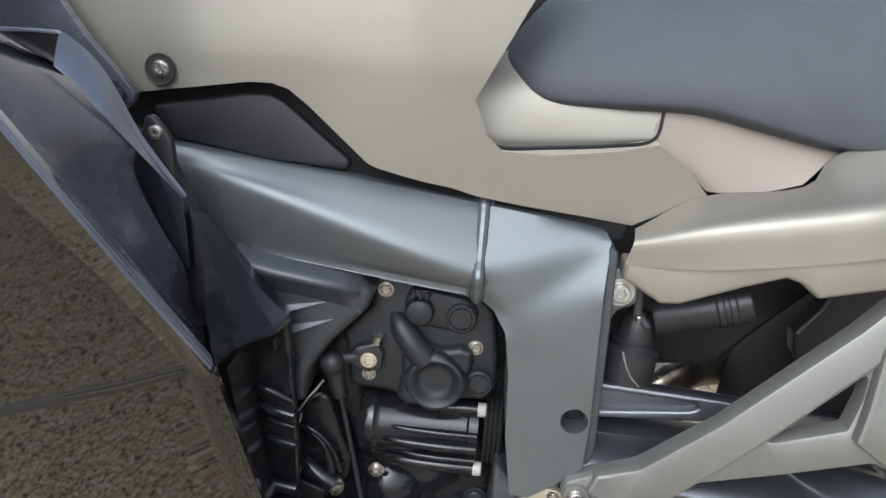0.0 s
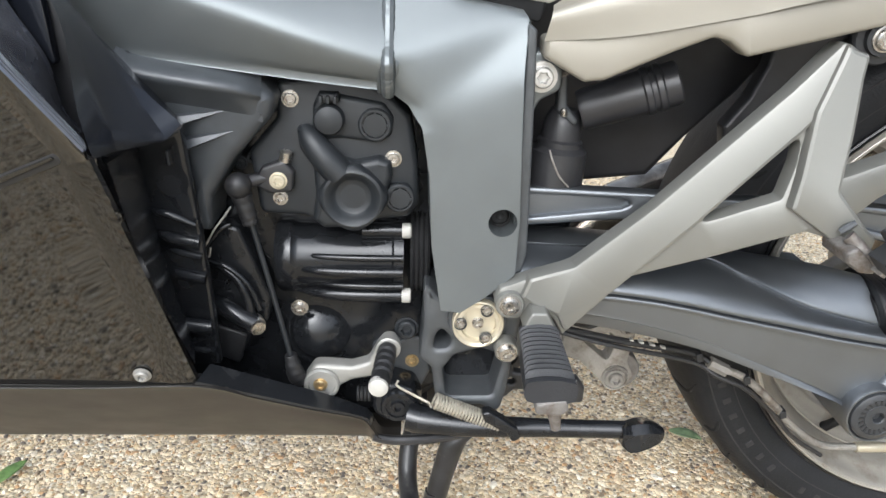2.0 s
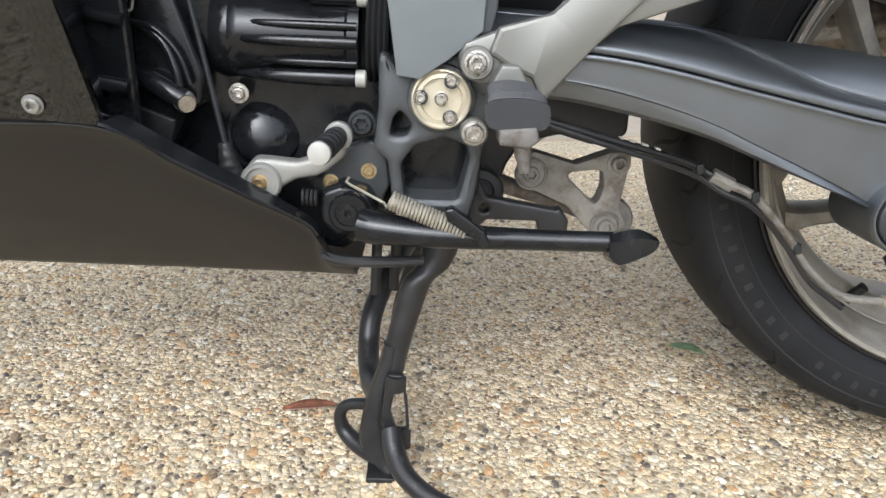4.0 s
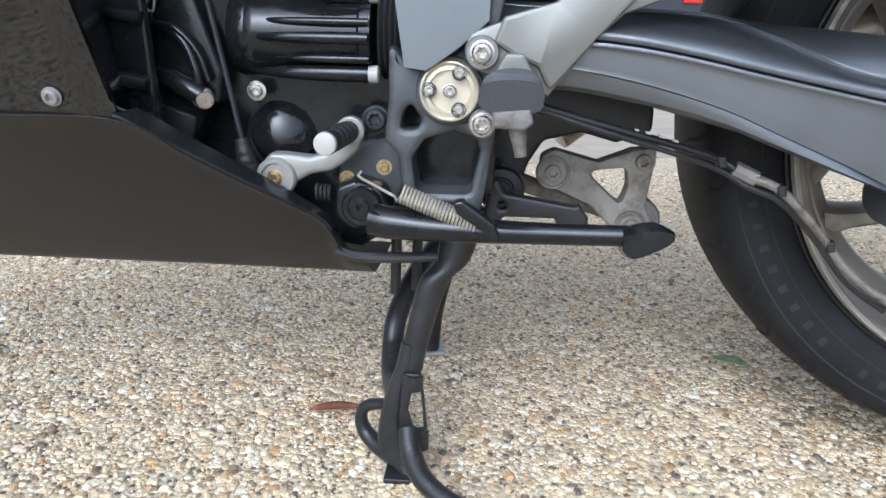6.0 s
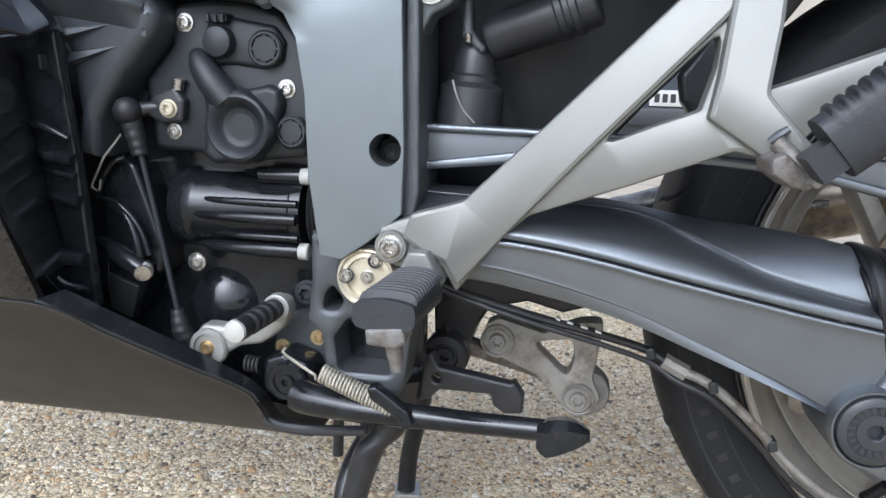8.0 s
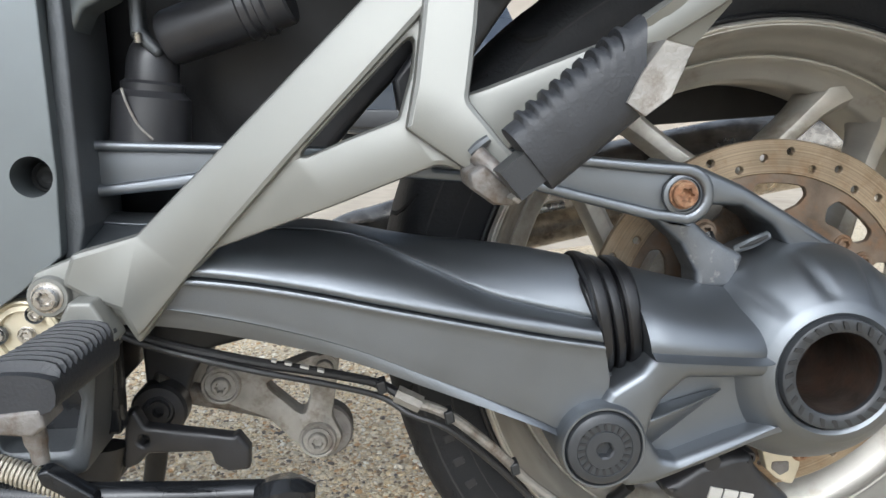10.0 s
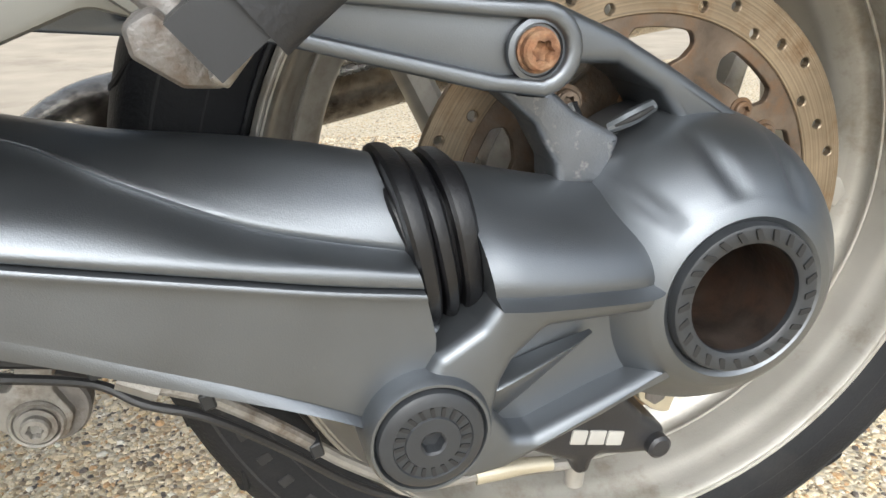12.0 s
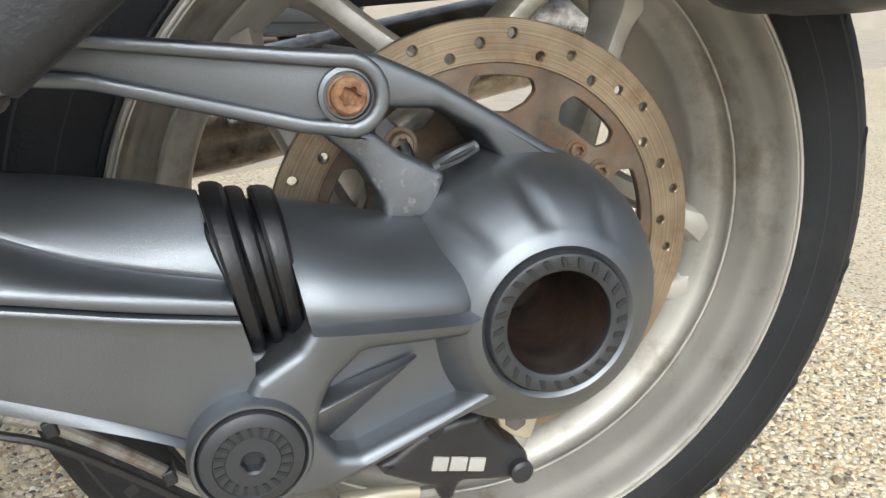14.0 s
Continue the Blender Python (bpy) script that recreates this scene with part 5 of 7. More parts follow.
skirt = [((0.0560, 0.6150), (0.0890, 0.6800)), ((0.0770, 0.6115), (0.100, 0.6540)), ((0.0960, 0.6060), (0.113, 0.6425)), ((0.131, 0.6005), (0.15, 0.6415)), ((0.180, 0.5945), (0.20, 0.6475)), ((0.2195, 0.5890), (0.2310, 0.6545)), ((0.2755, 0.6165), (0.2560, 0.6370))]
for cols, n in ((side, 24), (skirt, 6)):
    fine = []
    for (a, b), (c, e) in zip(cols, cols[1:]):
        fine += [(Vector(a).lerp(Vector(c), k / 4), Vector(b).lerp(Vector(e), k / 4)) for k in range(4)]
    fine.append((Vector(cols[-1][0]), Vector(cols[-1][1])))
    G = []
    for a, b in fine:
        col = []
        for k in range(n + 1):
            p = a.lerp(b, k / n)
            col.append(bm.verts.new((p.x, tank_y(p.x, p.y), p.y)))
        lip = bm.verts.new((a.x, tank_y(a.x, a.y) + 0.006, a.y))
        G.append([lip] + col)
    for P, Q in zip(G, G[1:]):
        for k in range(len(P) - 1):
            bm.faces.new((P[k], Q[k], Q[k + 1], P[k + 1])).smooth = True
bmesh.ops.remove_doubles(bm, verts=bm.verts, dist=0.0003)
tank = part("tank_cover", bm, M_CHAMP, bike, "champagne silver tank side cover", 50)
bm = B()
lathe(bm, [(0.0118, 0.0004), (0.0112, 0.0010), (0.0100, 0.0006), (0.0094, -0.0006), (0.0088, -0.0012), (0.0, -0.0012)], (-0.1440, -0.1735, 0.6853), (0, -1, 0), 32)
part("bolt_recess", bm, M_DARKHOLE, tank, "dark recess round a tank screw")
bolt(tank, -0.1437, -0.1735, 0.6858, 0.0052, M_STEEL, 1.25)
# black strip painted for the shade in the gap, and trim triangle under the tank
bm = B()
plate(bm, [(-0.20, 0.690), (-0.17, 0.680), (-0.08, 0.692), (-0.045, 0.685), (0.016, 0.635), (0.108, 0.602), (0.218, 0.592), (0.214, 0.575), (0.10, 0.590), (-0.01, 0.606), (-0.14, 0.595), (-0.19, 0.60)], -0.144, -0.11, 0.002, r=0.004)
part("tank_gap_shade", bm, M_BLACKEST, bike, "black strip standing for the shaded gap between tank and frame")
bm = B()
plate(bm, [(-0.1634, 0.6551), (-0.1475, 0.6580), (-0.0849, 0.6706), (-0.0695, 0.6709), (-0.0585, 0.6666), (-0.0047, 0.6240), (-0.0070, 0.6160), (-0.0675, 0.6190), (-0.1441, 0.6308), (-0.1500, 0.6391)], -0.152, -0.14, 0.003, 0.003, 3, r=0.005)
part("side_infill", bm, M_INFILL, bike, "matt black triangular infill panel")

# rear side panels round the seat
bm = B()
rows = [[(0.083, -0.118, 0.690), (0.105, -0.100, 0.712), (0.15, -0.095, 0.715), (0.20, -0.095, 0.71), (0.238, -0.098, 0.70)],
        [(0.083, -0.124, 0.676), (0.105, -0.118, 0.682), (0.15, -0.116, 0.683), (0.20, -0.115, 0.680), (0.237, -0.115, 0.678)],
        [(0.096, -0.127, 0.652), (0.110, -0.125, 0.650), (0.15, -0.123, 0.652), (0.20, -0.122, 0.655), (0.233, -0.121, 0.6565)],
        [(0.107, -0.125, 0.640), (0.115, -0.124, 0.640), (0.15, -0.122, 0.642), (0.20, -0.121, 0.648), (0.231, -0.120, 0.6545)]]
loft(bm, rows, 4, 4, thick=0.004)
part("seat_side_panel", bm, M_CHAMP, bike, "champagne silver panel below the rider seat")
bm = B()
tube(bm, [(0.103, -0.112, 0.713), (0.081, -0.124, 0.683), (0.094, -0.128, 0.656), (0.109, -0.1275, 0.640), (0.15, -0.125, 0.642), (0.20, -0.124, 0.6475), (0.231, -0.122, 0.6545), (0.237, -0.118, 0.677)], 0.0016, 6, 6)
part("panel_gap", bm, M_SATIN, bike, "dark gap line between body panels")
bm = B()
rows = [[(0.238, -0.100, 0.705), (0.29, -0.104, 0.705), (0.34, -0.11, 0.69), (0.38, -0.112, 0.68)],
        [(0.236, -0.117, 0.677), (0.29, -0.118, 0.676), (0.34, -0.122, 0.668), (0.374, -0.125, 0.660)],
        [(0.2335, -0.122, 0.6555), (0.28, -0.127, 0.645), (0.33, -0.132, 0.645), (0.362, -0.134, 0.650)],
        [(0.2765, -0.130, 0.6185), (0.29, -0.134, 0.619), (0.32, -0.138, 0.624), (0.345, -0.140, 0.632)]]
loft(bm, rows, 4, 4, thick=0.004)
part("tail_side_panel", bm, M_TAUPE_SHADED, bike, "infill panel beneath the seat, coloured taupe for its shade")
# tail fairing: top face and side face with a notch
bm = B()
rows = [[(0.222, -0.148, 0.588), (0.272, -0.140, 0.6165), (0.345, -0.143, 0.631), (0.385, -0.135, 0.665), (0.60, -0.12, 0.72)],
        [(0.219, -0.165, 0.587), (0.272, -0.170, 0.609), (0.345, -0.178, 0.629), (0.40, -0.178, 0.645), (0.62, -0.16, 0.69)],
        [(0.217, -0.174, 0.583), (0.272, -0.188, 0.603), (0.345, -0.200, 0.622), (0.41, -0.204, 0.637), (0.64, -0.19, 0.672)],
        [(0.213, -0.172, 0.565), (0.270, -0.189, 0.572), (0.345, -0.203, 0.588), (0.41, -0.207, 0.603), (0.64, -0.19, 0.64)]]
loft(bm, rows, 5, 5)
side = [(0.213, 0.568), (0.2135, 0.5535), (0.243, 0.5375), (0.257, 0.5395), (0.300, 0.561), (0.326, 0.5725), (0.336, 0.570), (0.349, 0.5605), (0.40, 0.573), (0.46, 0.588), (0.64, 0.62), (0.64, 0.645), (0.41, 0.605), (0.345, 0.590), (0.27, 0.574)]
plate(bm, side, -0.171, -0.150, 0.004, 0.004, 3, r=0.004, shear=lambda x, z: -0.030 * min(1, max(0, (x - 0.21) / 0.14)) + 0.01 * max(0, x - 0.45))
part("tail_fairing", bm, M_CHAMP, bike, "champagne silver tail fairing with a notched lower edge", 40)

# unseen underside of the tail and the pillion seat, widened to shade the rear wheel
bm = B()
rows = []
for x, zb, zt, w in ((0.47, 0.66, 0.78, 0.10), (0.53, 0.65, 0.82, 0.13), (0.62, 0.62, 0.86, 0.24), (0.80, 0.62, 0.87, 0.28), (0.96, 0.72, 0.86, 0.10)):
    rows.append([(x, -w * 0.9, zb), (x, -w, zb + 0.03), (x, -w * 0.75, zt - 0.03), (x, -w * 0.3, zt), (x, w * 0.3, zt), (x, w * 0.75, zt - 0.03), (x, w, zb + 0.03), (x, w * 0.9, zb)])
loft(bm, rows, 3, 4, ring=True)
part("unseen_tail_unit", bm, M_SATIN, bike, "unseen dark tail unit, widened to shade the rear wheel", 50)
bm = B()
rows = []
for x, zb in ((0.738, 0.480), (0.772, 0.4550), (0.806, 0.4525), (0.85, 0.457), (0.92, 0.468), (1.00, 0.49)):
    rows.append([(x, -0.215, zb + 0.10), (x, -0.218, zb + 0.016), (x, -0.205, zb + 0.002), (x, -0.16, zb), (x, -0.125, zb + 0.012), (x, -0.12, zb + 0.11)])
loft(bm, rows, 3, 4, ring=True)
part("tail_mudguard", bm, M_SATIN, bike, "dark plastic tail piece over the rear wheel", 50)

# seat
bm = B()
rows = []
for x, zb, yb, zt in ((0.095, 0.708, -0.075, 0.735), (0.108, 0.695, -0.100, 0.765), (0.142, 0.674, -0.120, 0.790), (0.20, 0.674, -0.127, 0.795), (0.26, 0.676, -0.132, 0.80), (0.31, 0.668, -0.138, 0.81), (0.375, 0.657, -0.142, 0.83), (0.45, 0.66, -0.145, 0.85), (0.55, 0.69, -0.14, 0.87)):
    h = zt - zb
    rows.append([(x, -0.03, zb), (x, yb + 0.03, zb - 0.002), (x, yb + 0.006, zb + 0.003), (x, yb, zb + 0.012), (x, yb + 0.006, zb + 0.3 * h), (x, yb + 0.035, zb + 0.68 * h), (x, -0.05, zt), (x, 0.05, zt), (x, 0.1, zb + 0.3 * h), (x, 0.08, zb)])
loft(bm, rows, 4, 4, ring=True)
part("rider_seat", bm, M_SEAT, bike, "dark grey vinyl seat with a soft rolled edge", 60)
bm = B()
tube(bm, [(0.100, -0.118, 0.712), (0.118, -0.116, 0.738), (0.135, -0.112, 0.758)], 0.004, 8, 4)
part("seat_hinge", bm, M_SATIN, bike, "black seat bracket")

# ---- silver footrest bracket ----
def lean_out(x, z):
    return -0.036 * max(0, min(1, (x - 0.25) / 0.19)) * max(0.15, min(1, (0.60 - z) / 0.15))


bm = B()
brk = [(0.190, 0.378), (0.214, 0.3875, 0.01), (0.247, 0.398, 0.03), (0.300, 0.449), (0.385, 0.537), (0.416, 0.5705), (0.424, 0.570), (0.4315, 0.565), (0.429, 0.549), (0.426, 0.512), (0.421, 0.475, 0.01), (0.440, 0.451), (0.450, 0.439, 0.008), (0.446, 0.430, 0.008),
       (0.436, 0.432), (0.408, 0.4395, 0.01), (0.352, 0.416), (0.290, 0.392, 0.01), (0.272, 0.374, 0.01), (0.243, 0.336, 0.002), (0.234, 0.352), (0.218, 0.358, 0.008), (0.204, 0.350, 0.008), (0.190, 0.356, 0.01), (0.186, 0.367, 0.01)]
hole = [(0.331, 0.4385), (0.362, 0.472), (0.3965, 0.508), (0.3945, 0.487), (0.3875, 0.4625), (0.36, 0.4515)]
plate(bm, brk, -0.186, -0.170, 0.003, 0.003, 2, [hole], r=0.004, shear=lean_out)
bracket = part("footrest_bracket", bm, M_SILVER, bike, "silver-painted triangular footrest bracket", 24)
# raised face of the diagonal strut, and of the lug that carries the rear footrest
bm = B()
plate(bm, [(0.212, 0.3890), (0.2465, 0.3992), (0.2983, 0.4505), (0.3840, 0.5385), (0.4165, 0.5725), (0.428, 0.565), (0.427, 0.548), (0.397, 0.5125), (0.330, 0.4400), (0.274, 0.377), (0.244, 0.341), (0.236, 0.357), (0.222, 0.3625), (0.206, 0.372)], -0.1915, -0.18, 0.003, 0.0035, 2, r=0.004, shear=lean_out)
part("strut", bm, M_SILVER, bracket, angle=24)
bm = B()
plate(bm, [(0.4125, 0.559), (0.4170, 0.5715), (0.4225, 0.5675), (0.433, 0.5645), (0.4305, 0.5485), (0.4277, 0.5115), (0.4225, 0.4725, 0.006), (0.441, 0.450), (0.4515, 0.4400), (0.4495, 0.4305), (0.4360, 0.4270), (0.3905, 0.4580, 0.002), (0.395, 0.482), (0.400, 0.5255)], -0.1955, -0.18, 0.003, 0.004, 2, r=0.003, shear=lean_out)
part("peg_lug", bm, M_SILVER, bracket, angle=24)
for n, (x, z, r, y) in enumerate(((0.1985, 0.3655, 0.0115, -0.177), (0.200, 0.3165, 0.0100, -0.165))):
    bm = B()
    lathe(bm, [(0, 0), (r, 0), (r, 0.012), (r * 0.92, 0.0135), (0, 0.0135)], (x, y, z), (0, -1, 0), 28)
    part("lug", bm, M_SILVER, bracket)
    bolt(bracket, x, y - 0.013, z, 0.0068, M_STEEL, 1.25)
bm = B()
lathe(bm, [(0, 0), (0.019, 0), (0.019, 0.006), (0.0175, 0.008), (0.0125, 0.0085), (0.012, 0.0125), (0, 0.0125)], (0.4455, -0.180, 0.574), (0, -1, 0), 28)
part("lug", bm, M_SATIN, bracket)
bolt(bracket, 0.4455, -0.1925, 0.574, 0.0075, M_STEEL, 1.2)
# rear arm of the bracket
bm = B()
plate(bm, [(0.405, 0.440), (0.405, 0.4690), (0.436, 0.4800), (0.500, 0.505), (0.560, 0.545), (0.60, 0.575), (0.605, 0.558), (0.560, 0.523), (0.505, 0.489), (0.462, 0.462), (0.440, 0.440)], -0.206, -0.186, 0.004, 0.004, 2, r=0.004)
part("rear_arm", bm, M_SILVER, bracket, angle=24)
# sloping lower flank of the arm
bm = B()
loft(bm, [[(0.5001, -0.2085, 0.5005), (0.5161, -0.2085, 0.5143), (0.5337, -0.2085, 0.5269), (0.5640, -0.2085, 0.5470)], [(0.5128, -0.195, 0.4990), (0.5310, -0.195, 0.5000), (0.5462, -0.195, 0.4987), (0.5700, -0.195, 0.5270)]], 2, 2, lin_u=True, lin_v=True, thick=0.008)
part("arm_flank", bm, M_SILVER, bracket, angle=24)
# frame bolt above the bracket
bm = B()
plate(bm, [(0.200, 0.553), (0.214, 0.557), (0.231, 0.545), (0.231, 0.528), (0.216, 0.520), (0.206, 0.50), (0.204, 0.52)], -0.156, -0.13, 0.003, r=0.006)
lug = part("frame_lug", bm, M_FRAME, bike, "grey frame lug")
bm = B()
lathe(bm, [(0, 0), (0.0115, 0), (0.0115, 0.004), (0.0, 0.0045)], (0.2155, -0.1555, 0.538), (0, -1, 0), 28)
part("washer", bm, M_ALLOY, lug)
bolt(lug, 0.2155, -0.159, 0.538, 0.0078, M_ALLOY, 1.1)


def peg(root, tip, up, wide, high, ribs, name, label, cut=0.0017, thin=0.0, skew=0.0):
    """A rubber-covered footrest from root to tip: ribbed top, smooth flanks."""
    root, tip = Vector(root), Vector(tip)
    t = (tip - root).normalized()
    u = (Vector(up) - t * Vector(up).dot(t)).normalized()
    s = t.cross(u)
    L = (tip - root).length
    bm = B()
    rows = []
    K = ribs * 4
    for k in range(K + 1):
        f = k / K
        rise = cut * (1 if k % 4 in (1, 2) else -0.9) if 2 < k < K - 3 else -0.001
        w = wide * (0.86 + 0.14 * f)
        c = root + t * L * f
        sec = [(-1, -0.55), (-1.0, 0.35), (-0.86, 0.80), (-0.3, 1.0), (0.3, 1.0), (0.86, 0.80), (1.0, 0.35), (1, -0.55), (0.62, -1), (-0.62, -1)]
        rows.append([c + t * skew * b * f + s * w * a + u * (high * (1 - thin * f) * b + (rise if b > 0.7 else 0)) for a, b in sec])
    loft(bm, rows, 2, 1, ring=True, lin_v=True)
    ob = part(name, bm, M_PEG, bike, label, 45)
    return ob, root, tip, t, u, s


# rider footrest
fp, root, tip, t, u, s = peg((0.2205, -0.196, 0.3415), (0.2175, -0.281, 0.3450), (0.0, 0.1, 1), 0.0180, 0.0125, 13, "rider_footrest", "ribbed black rubber rider footrest with a feeler pin", 0.0026, 0.25)
bm = B()
plate(bm, [(0.2070, 0.3360), (0.2290, 0.3385), (0.2310, 0.3300), (0.2250, 0.3255), (0.2080, 0.3270)], -0.2825, -0.262, 0.002, r=0.002)
part("end_plate", bm, M_DULL, fp, "worn bare metal end plate")
bm = B()
lathe(bm, [(0, 0), (0.0052, 0), (0.0050, 0.010), (0.0040, 0.013), (0.0036, 0.020), (0, 0.0205)], (0.2215, -0.2735, 0.3300), (0.16, -0.05, -1), 16)
part("feeler_pin", bm, M_DULL, fp, "grey metal feeler pin")
bm = B()
plate(bm, [(0.207, 0.352), (0.214, 0.366), (0.226, 0.366), (0.237, 0.345), (0.232, 0.338)], -0.205, -0.186, 0.002, r=0.003)
part("clevis", bm, M_SILVER, fp)

# passenger footrest, pointing back and out
rp, root, tip, t, u, s = peg((0.4423, -0.268, 0.4465), (0.4911, -0.268, 0.4880), (-0.648, 0, 0.762), 0.0140, 0.0175, 11, "passenger_footrest", "ribbed black rubber passenger footrest folded up", 0.0012, skew=0.014)
bm = B()
rows = [[root + t * a + s * f + u * b for a, b in ((0.0765, 0.0030), (0.0845, -0.0074), (0.0640, -0.0180), (0.0500, -0.0172), (0.0471, -0.0073), (0.0605, -0.0014))] for f in (-0.010, 0.0135, 0.0150)]
loft(bm, rows, 1, 2, ring=True, lin_u=True)
part("end_plate", bm, M_CASTLINK, rp, "worn metal end plate")
bm = B()
rows = [[root + t * f + s * 0.010 * a + u * (0.010 * b - 0.004) for a, b in ((-1, -0.8), (-1, 0.8), (1, 0.8), (1, -0.8))] for f in (-0.014, -0.004, 0.002)]
loft(bm, rows, 1, 2, ring=True, lin_u=True)
part("clevis_block", bm, M_SATIN, rp)
bm = B()
tube(bm, [(0.424, -0.240, 0.4465), (0.431, -0.244, 0.4400), (0.4425, -0.250, 0.4290)], 0.0048, 12, 3)
part("pivot_pin", bm, M_DULL, rp, "dull metal pivot pin")
bm = B()
plate(bm, [(0.4185, 0.438), (0.4260, 0.4425), (0.4335, 0.4360), (0.4440, 0.4270), (0.4405, 0.4225), (0.4310, 0.4230), (0.4200, 0.4305)], -0.253, -0.218, 0.0025, 0.003, 3, r=0.003)
part("clevis", bm, M_DULL, rp)
bm = B()
plate(bm, [(0.4365, 0.4270), (0.4450, 0.4345), (0.4480, 0.4330), (0.4410, 0.4245)], -0.264, -0.250, 0.001, r=0.001)
part("split_pin_tab", bm, M_CASTLINK, rp, "pale worn tab")
bm = B()
tube(bm, [(0.4220, -0.2325, 0.4465), (0.4265, -0.2335, 0.4505), (0.4310, -0.2340, 0.4540)], [0.0022, 0.0028, 0.0022], 8, 3)
part("slot", bm, M_FRAME_DARK, bracket, "dark pin slot")

# ---- swingarm ----
bm = B()
top = []
#      x, top z, top y, ridge y, ridge z, bulge y, bulge z, crease y, crease z
ST = ((0.195, 0.403, -0.110, -0.135, 0.400, -0.163, 0.386, -0.168, 0.3565), (0.225, 0.401, -0.110, -0.137, 0.398, -0.170, 0.385, -0.177, 0.3665), (0.26, 0.400, -0.110, -0.138, 0.397, -0.176, 0.387, -0.187, 0.3748),
      (0.30, 0.3975, -0.112, -0.137, 0.3955, -0.178, 0.385, -0.190, 0.3723), (0.34, 0.3970, -0.115, -0.141, 0.3945, -0.180, 0.381, -0.191, 0.3658), (0.37, 0.393, -0.122, -0.150, 0.3905, -0.181, 0.376, -0.192, 0.3596),
      (0.40, 0.389, -0.132, -0.165, 0.3800, -0.184, 0.368, -0.1925, 0.3535), (0.44, 0.3860, -0.142, -0.173, 0.3640, -0.188, 0.3555, -0.1935, 0.3457), (0.47, 0.3830, -0.150, -0.178, 0.3560, -0.191, 0.349, -0.1945, 0.3400), (0.503, 0.3785, -0.157, -0.182, 0.3490, -0.193, 0.342, -0.1955, 0.3340))
for x, zt, ty, ky, kz, by, bz, cy, cz in ST:
    k = min(1, max(0, (x - 0.36) / 0.08))
    e = 1.0 if x > 0.49 else 0.0
    row = [(-0.06, zt - 0.035), (ty + 0.022, zt - 0.007), (ty, zt), (ty * 0.45 + ky * 0.55 - 0.004 * k, zt * 0.45 + kz * 0.55 + 0.001), (ky, kz), (ky * (1 - 0.25 * k) + by * 0.25 * k + 0.0025 * k, kz - 0.003 - 0.001 * k), (by, bz), (cy, cz + 0.006), (cy, cz + 0.0012), (cy + 0.003, cz + 0.0004)]
    top.append([(x + e * (0.353 - z) * 0.26 - 0.0, y, z) for y, z in row])
loft(bm, top, 4, 5)
lowr = []
for x, zt, ty, ky, kz, by, bz, cy, cz in ST:
    zb = np.interp(x, (0.195, 0.256, 0.303, 0.357, 0.417, 0.485, 0.5), (0.338, 0.341, 0.334, 0.323, 0.301, 0.277, 0.274))
    e = 1.0 if x > 0.49 else 0.0
    cham = float(np.interp(x, (0.195, 0.30, 0.45, 0.5), (0.016, 0.015, 0.008, 0.003)))
    row = [(cy + 0.003, cz - 0.0002), (cy - 0.0012, cz - 0.0010), (cy - 0.0014, cz - 0.0036), (cy + 0.0006, cz - 0.0046), (cy + 0.0015, cz * 0.45 + (zb + cham) * 0.55), (cy + 0.0025, zb + cham + 0.001), (cy + 0.0040, zb + cham - 0.001), (cy + 0.006 + cham, zb), (-0.05, zb + 0.004)]
    lowr.append([(x + e * max(-0.014, (0.353 - z) * 0.26 if z > 0.306 else 0.012 - (0.306 - z) * 0.75), y, z) for y, z in row])
loft(bm, lowr, 3, 4)
# closing walls behind the skin and at the rear end
plate(bm, [(0.20, 0.345), (0.26, 0.345), (0.485, 0.287), (0.498, 0.325), (0.488, 0.360), (0.34, 0.372), (0.24, 0.368)], -0.150, -0.06, 0.004, r=0.003)
arm = part("swingarm", bm, M_ARM, bike, "satin grey shaft-drive swingarm with a sharp side crease", 40)
bm = B()
plate(bm, [(0.455, 0.300), (0.500, 0.313), (0.523, 0.310), (0.512, 0.285), (0.485, 0.276)], -0.183, -0.10, 0.004, r=0.004)
part("arm_end", bm, M_ARM_WORN, arm, "chipped paint at the swingarm end")
# rubber boot over the shaft joint
boot = tagged(new("shaft_boot"), "ribbed black rubber boot on the drive shaft joint")
boot.parent = bike
for x, g, half, slant, cz in ((0.5100, -0.002, 0.0044, 0.20, 0.3425), (0.5190, -0.0045, 0.0036, 0.20, 0.3425), (0.5292, -0.0055, 0.0046, 0.155, 0.3430), (0.5185, -0.011, 0.014, 0.19, 0.3430)):
    rows = []
    for dx, sc in ((-1.0, 0.90), (-0.92, 0.965), (-0.6, 0.995), (0.0, 1.0), (0.6, 0.985), (0.95, 0.94), (1.0, 0.88)):
        cy = -0.154
        hz, hy = (0.040 + g) * sc, (0.0415 + g) * sc
        ring = []
        for i in range(28):
            a = 2 * math.pi * i / 28
            zz = hz * math.copysign(abs(math.sin(a)) ** 0.85, math.sin(a))
            ring.append((x + dx * half * (1.0 + 0.25 * math.sin(a)) - slant * zz, cy + hy * math.copysign(abs(math.cos(a)) ** 0.75, math.cos(a)), cz + zz))
        rows.append(ring)
    bm = B()
    loft(bm, rows, 1, 1, ring=True, lin_v=True)
    part("boot_rib" if half < 0.01 else "boot_core", bm, M_BOOT, boot, angle=25)

# ---- final drive ----
fd = tagged(new("final_drive"), "satin grey final drive housing")
fd.parent = bike
bm = B()
FX, FZ, FA = 0.6515, 0.3140, (-0.07, -1.0, 0.012)
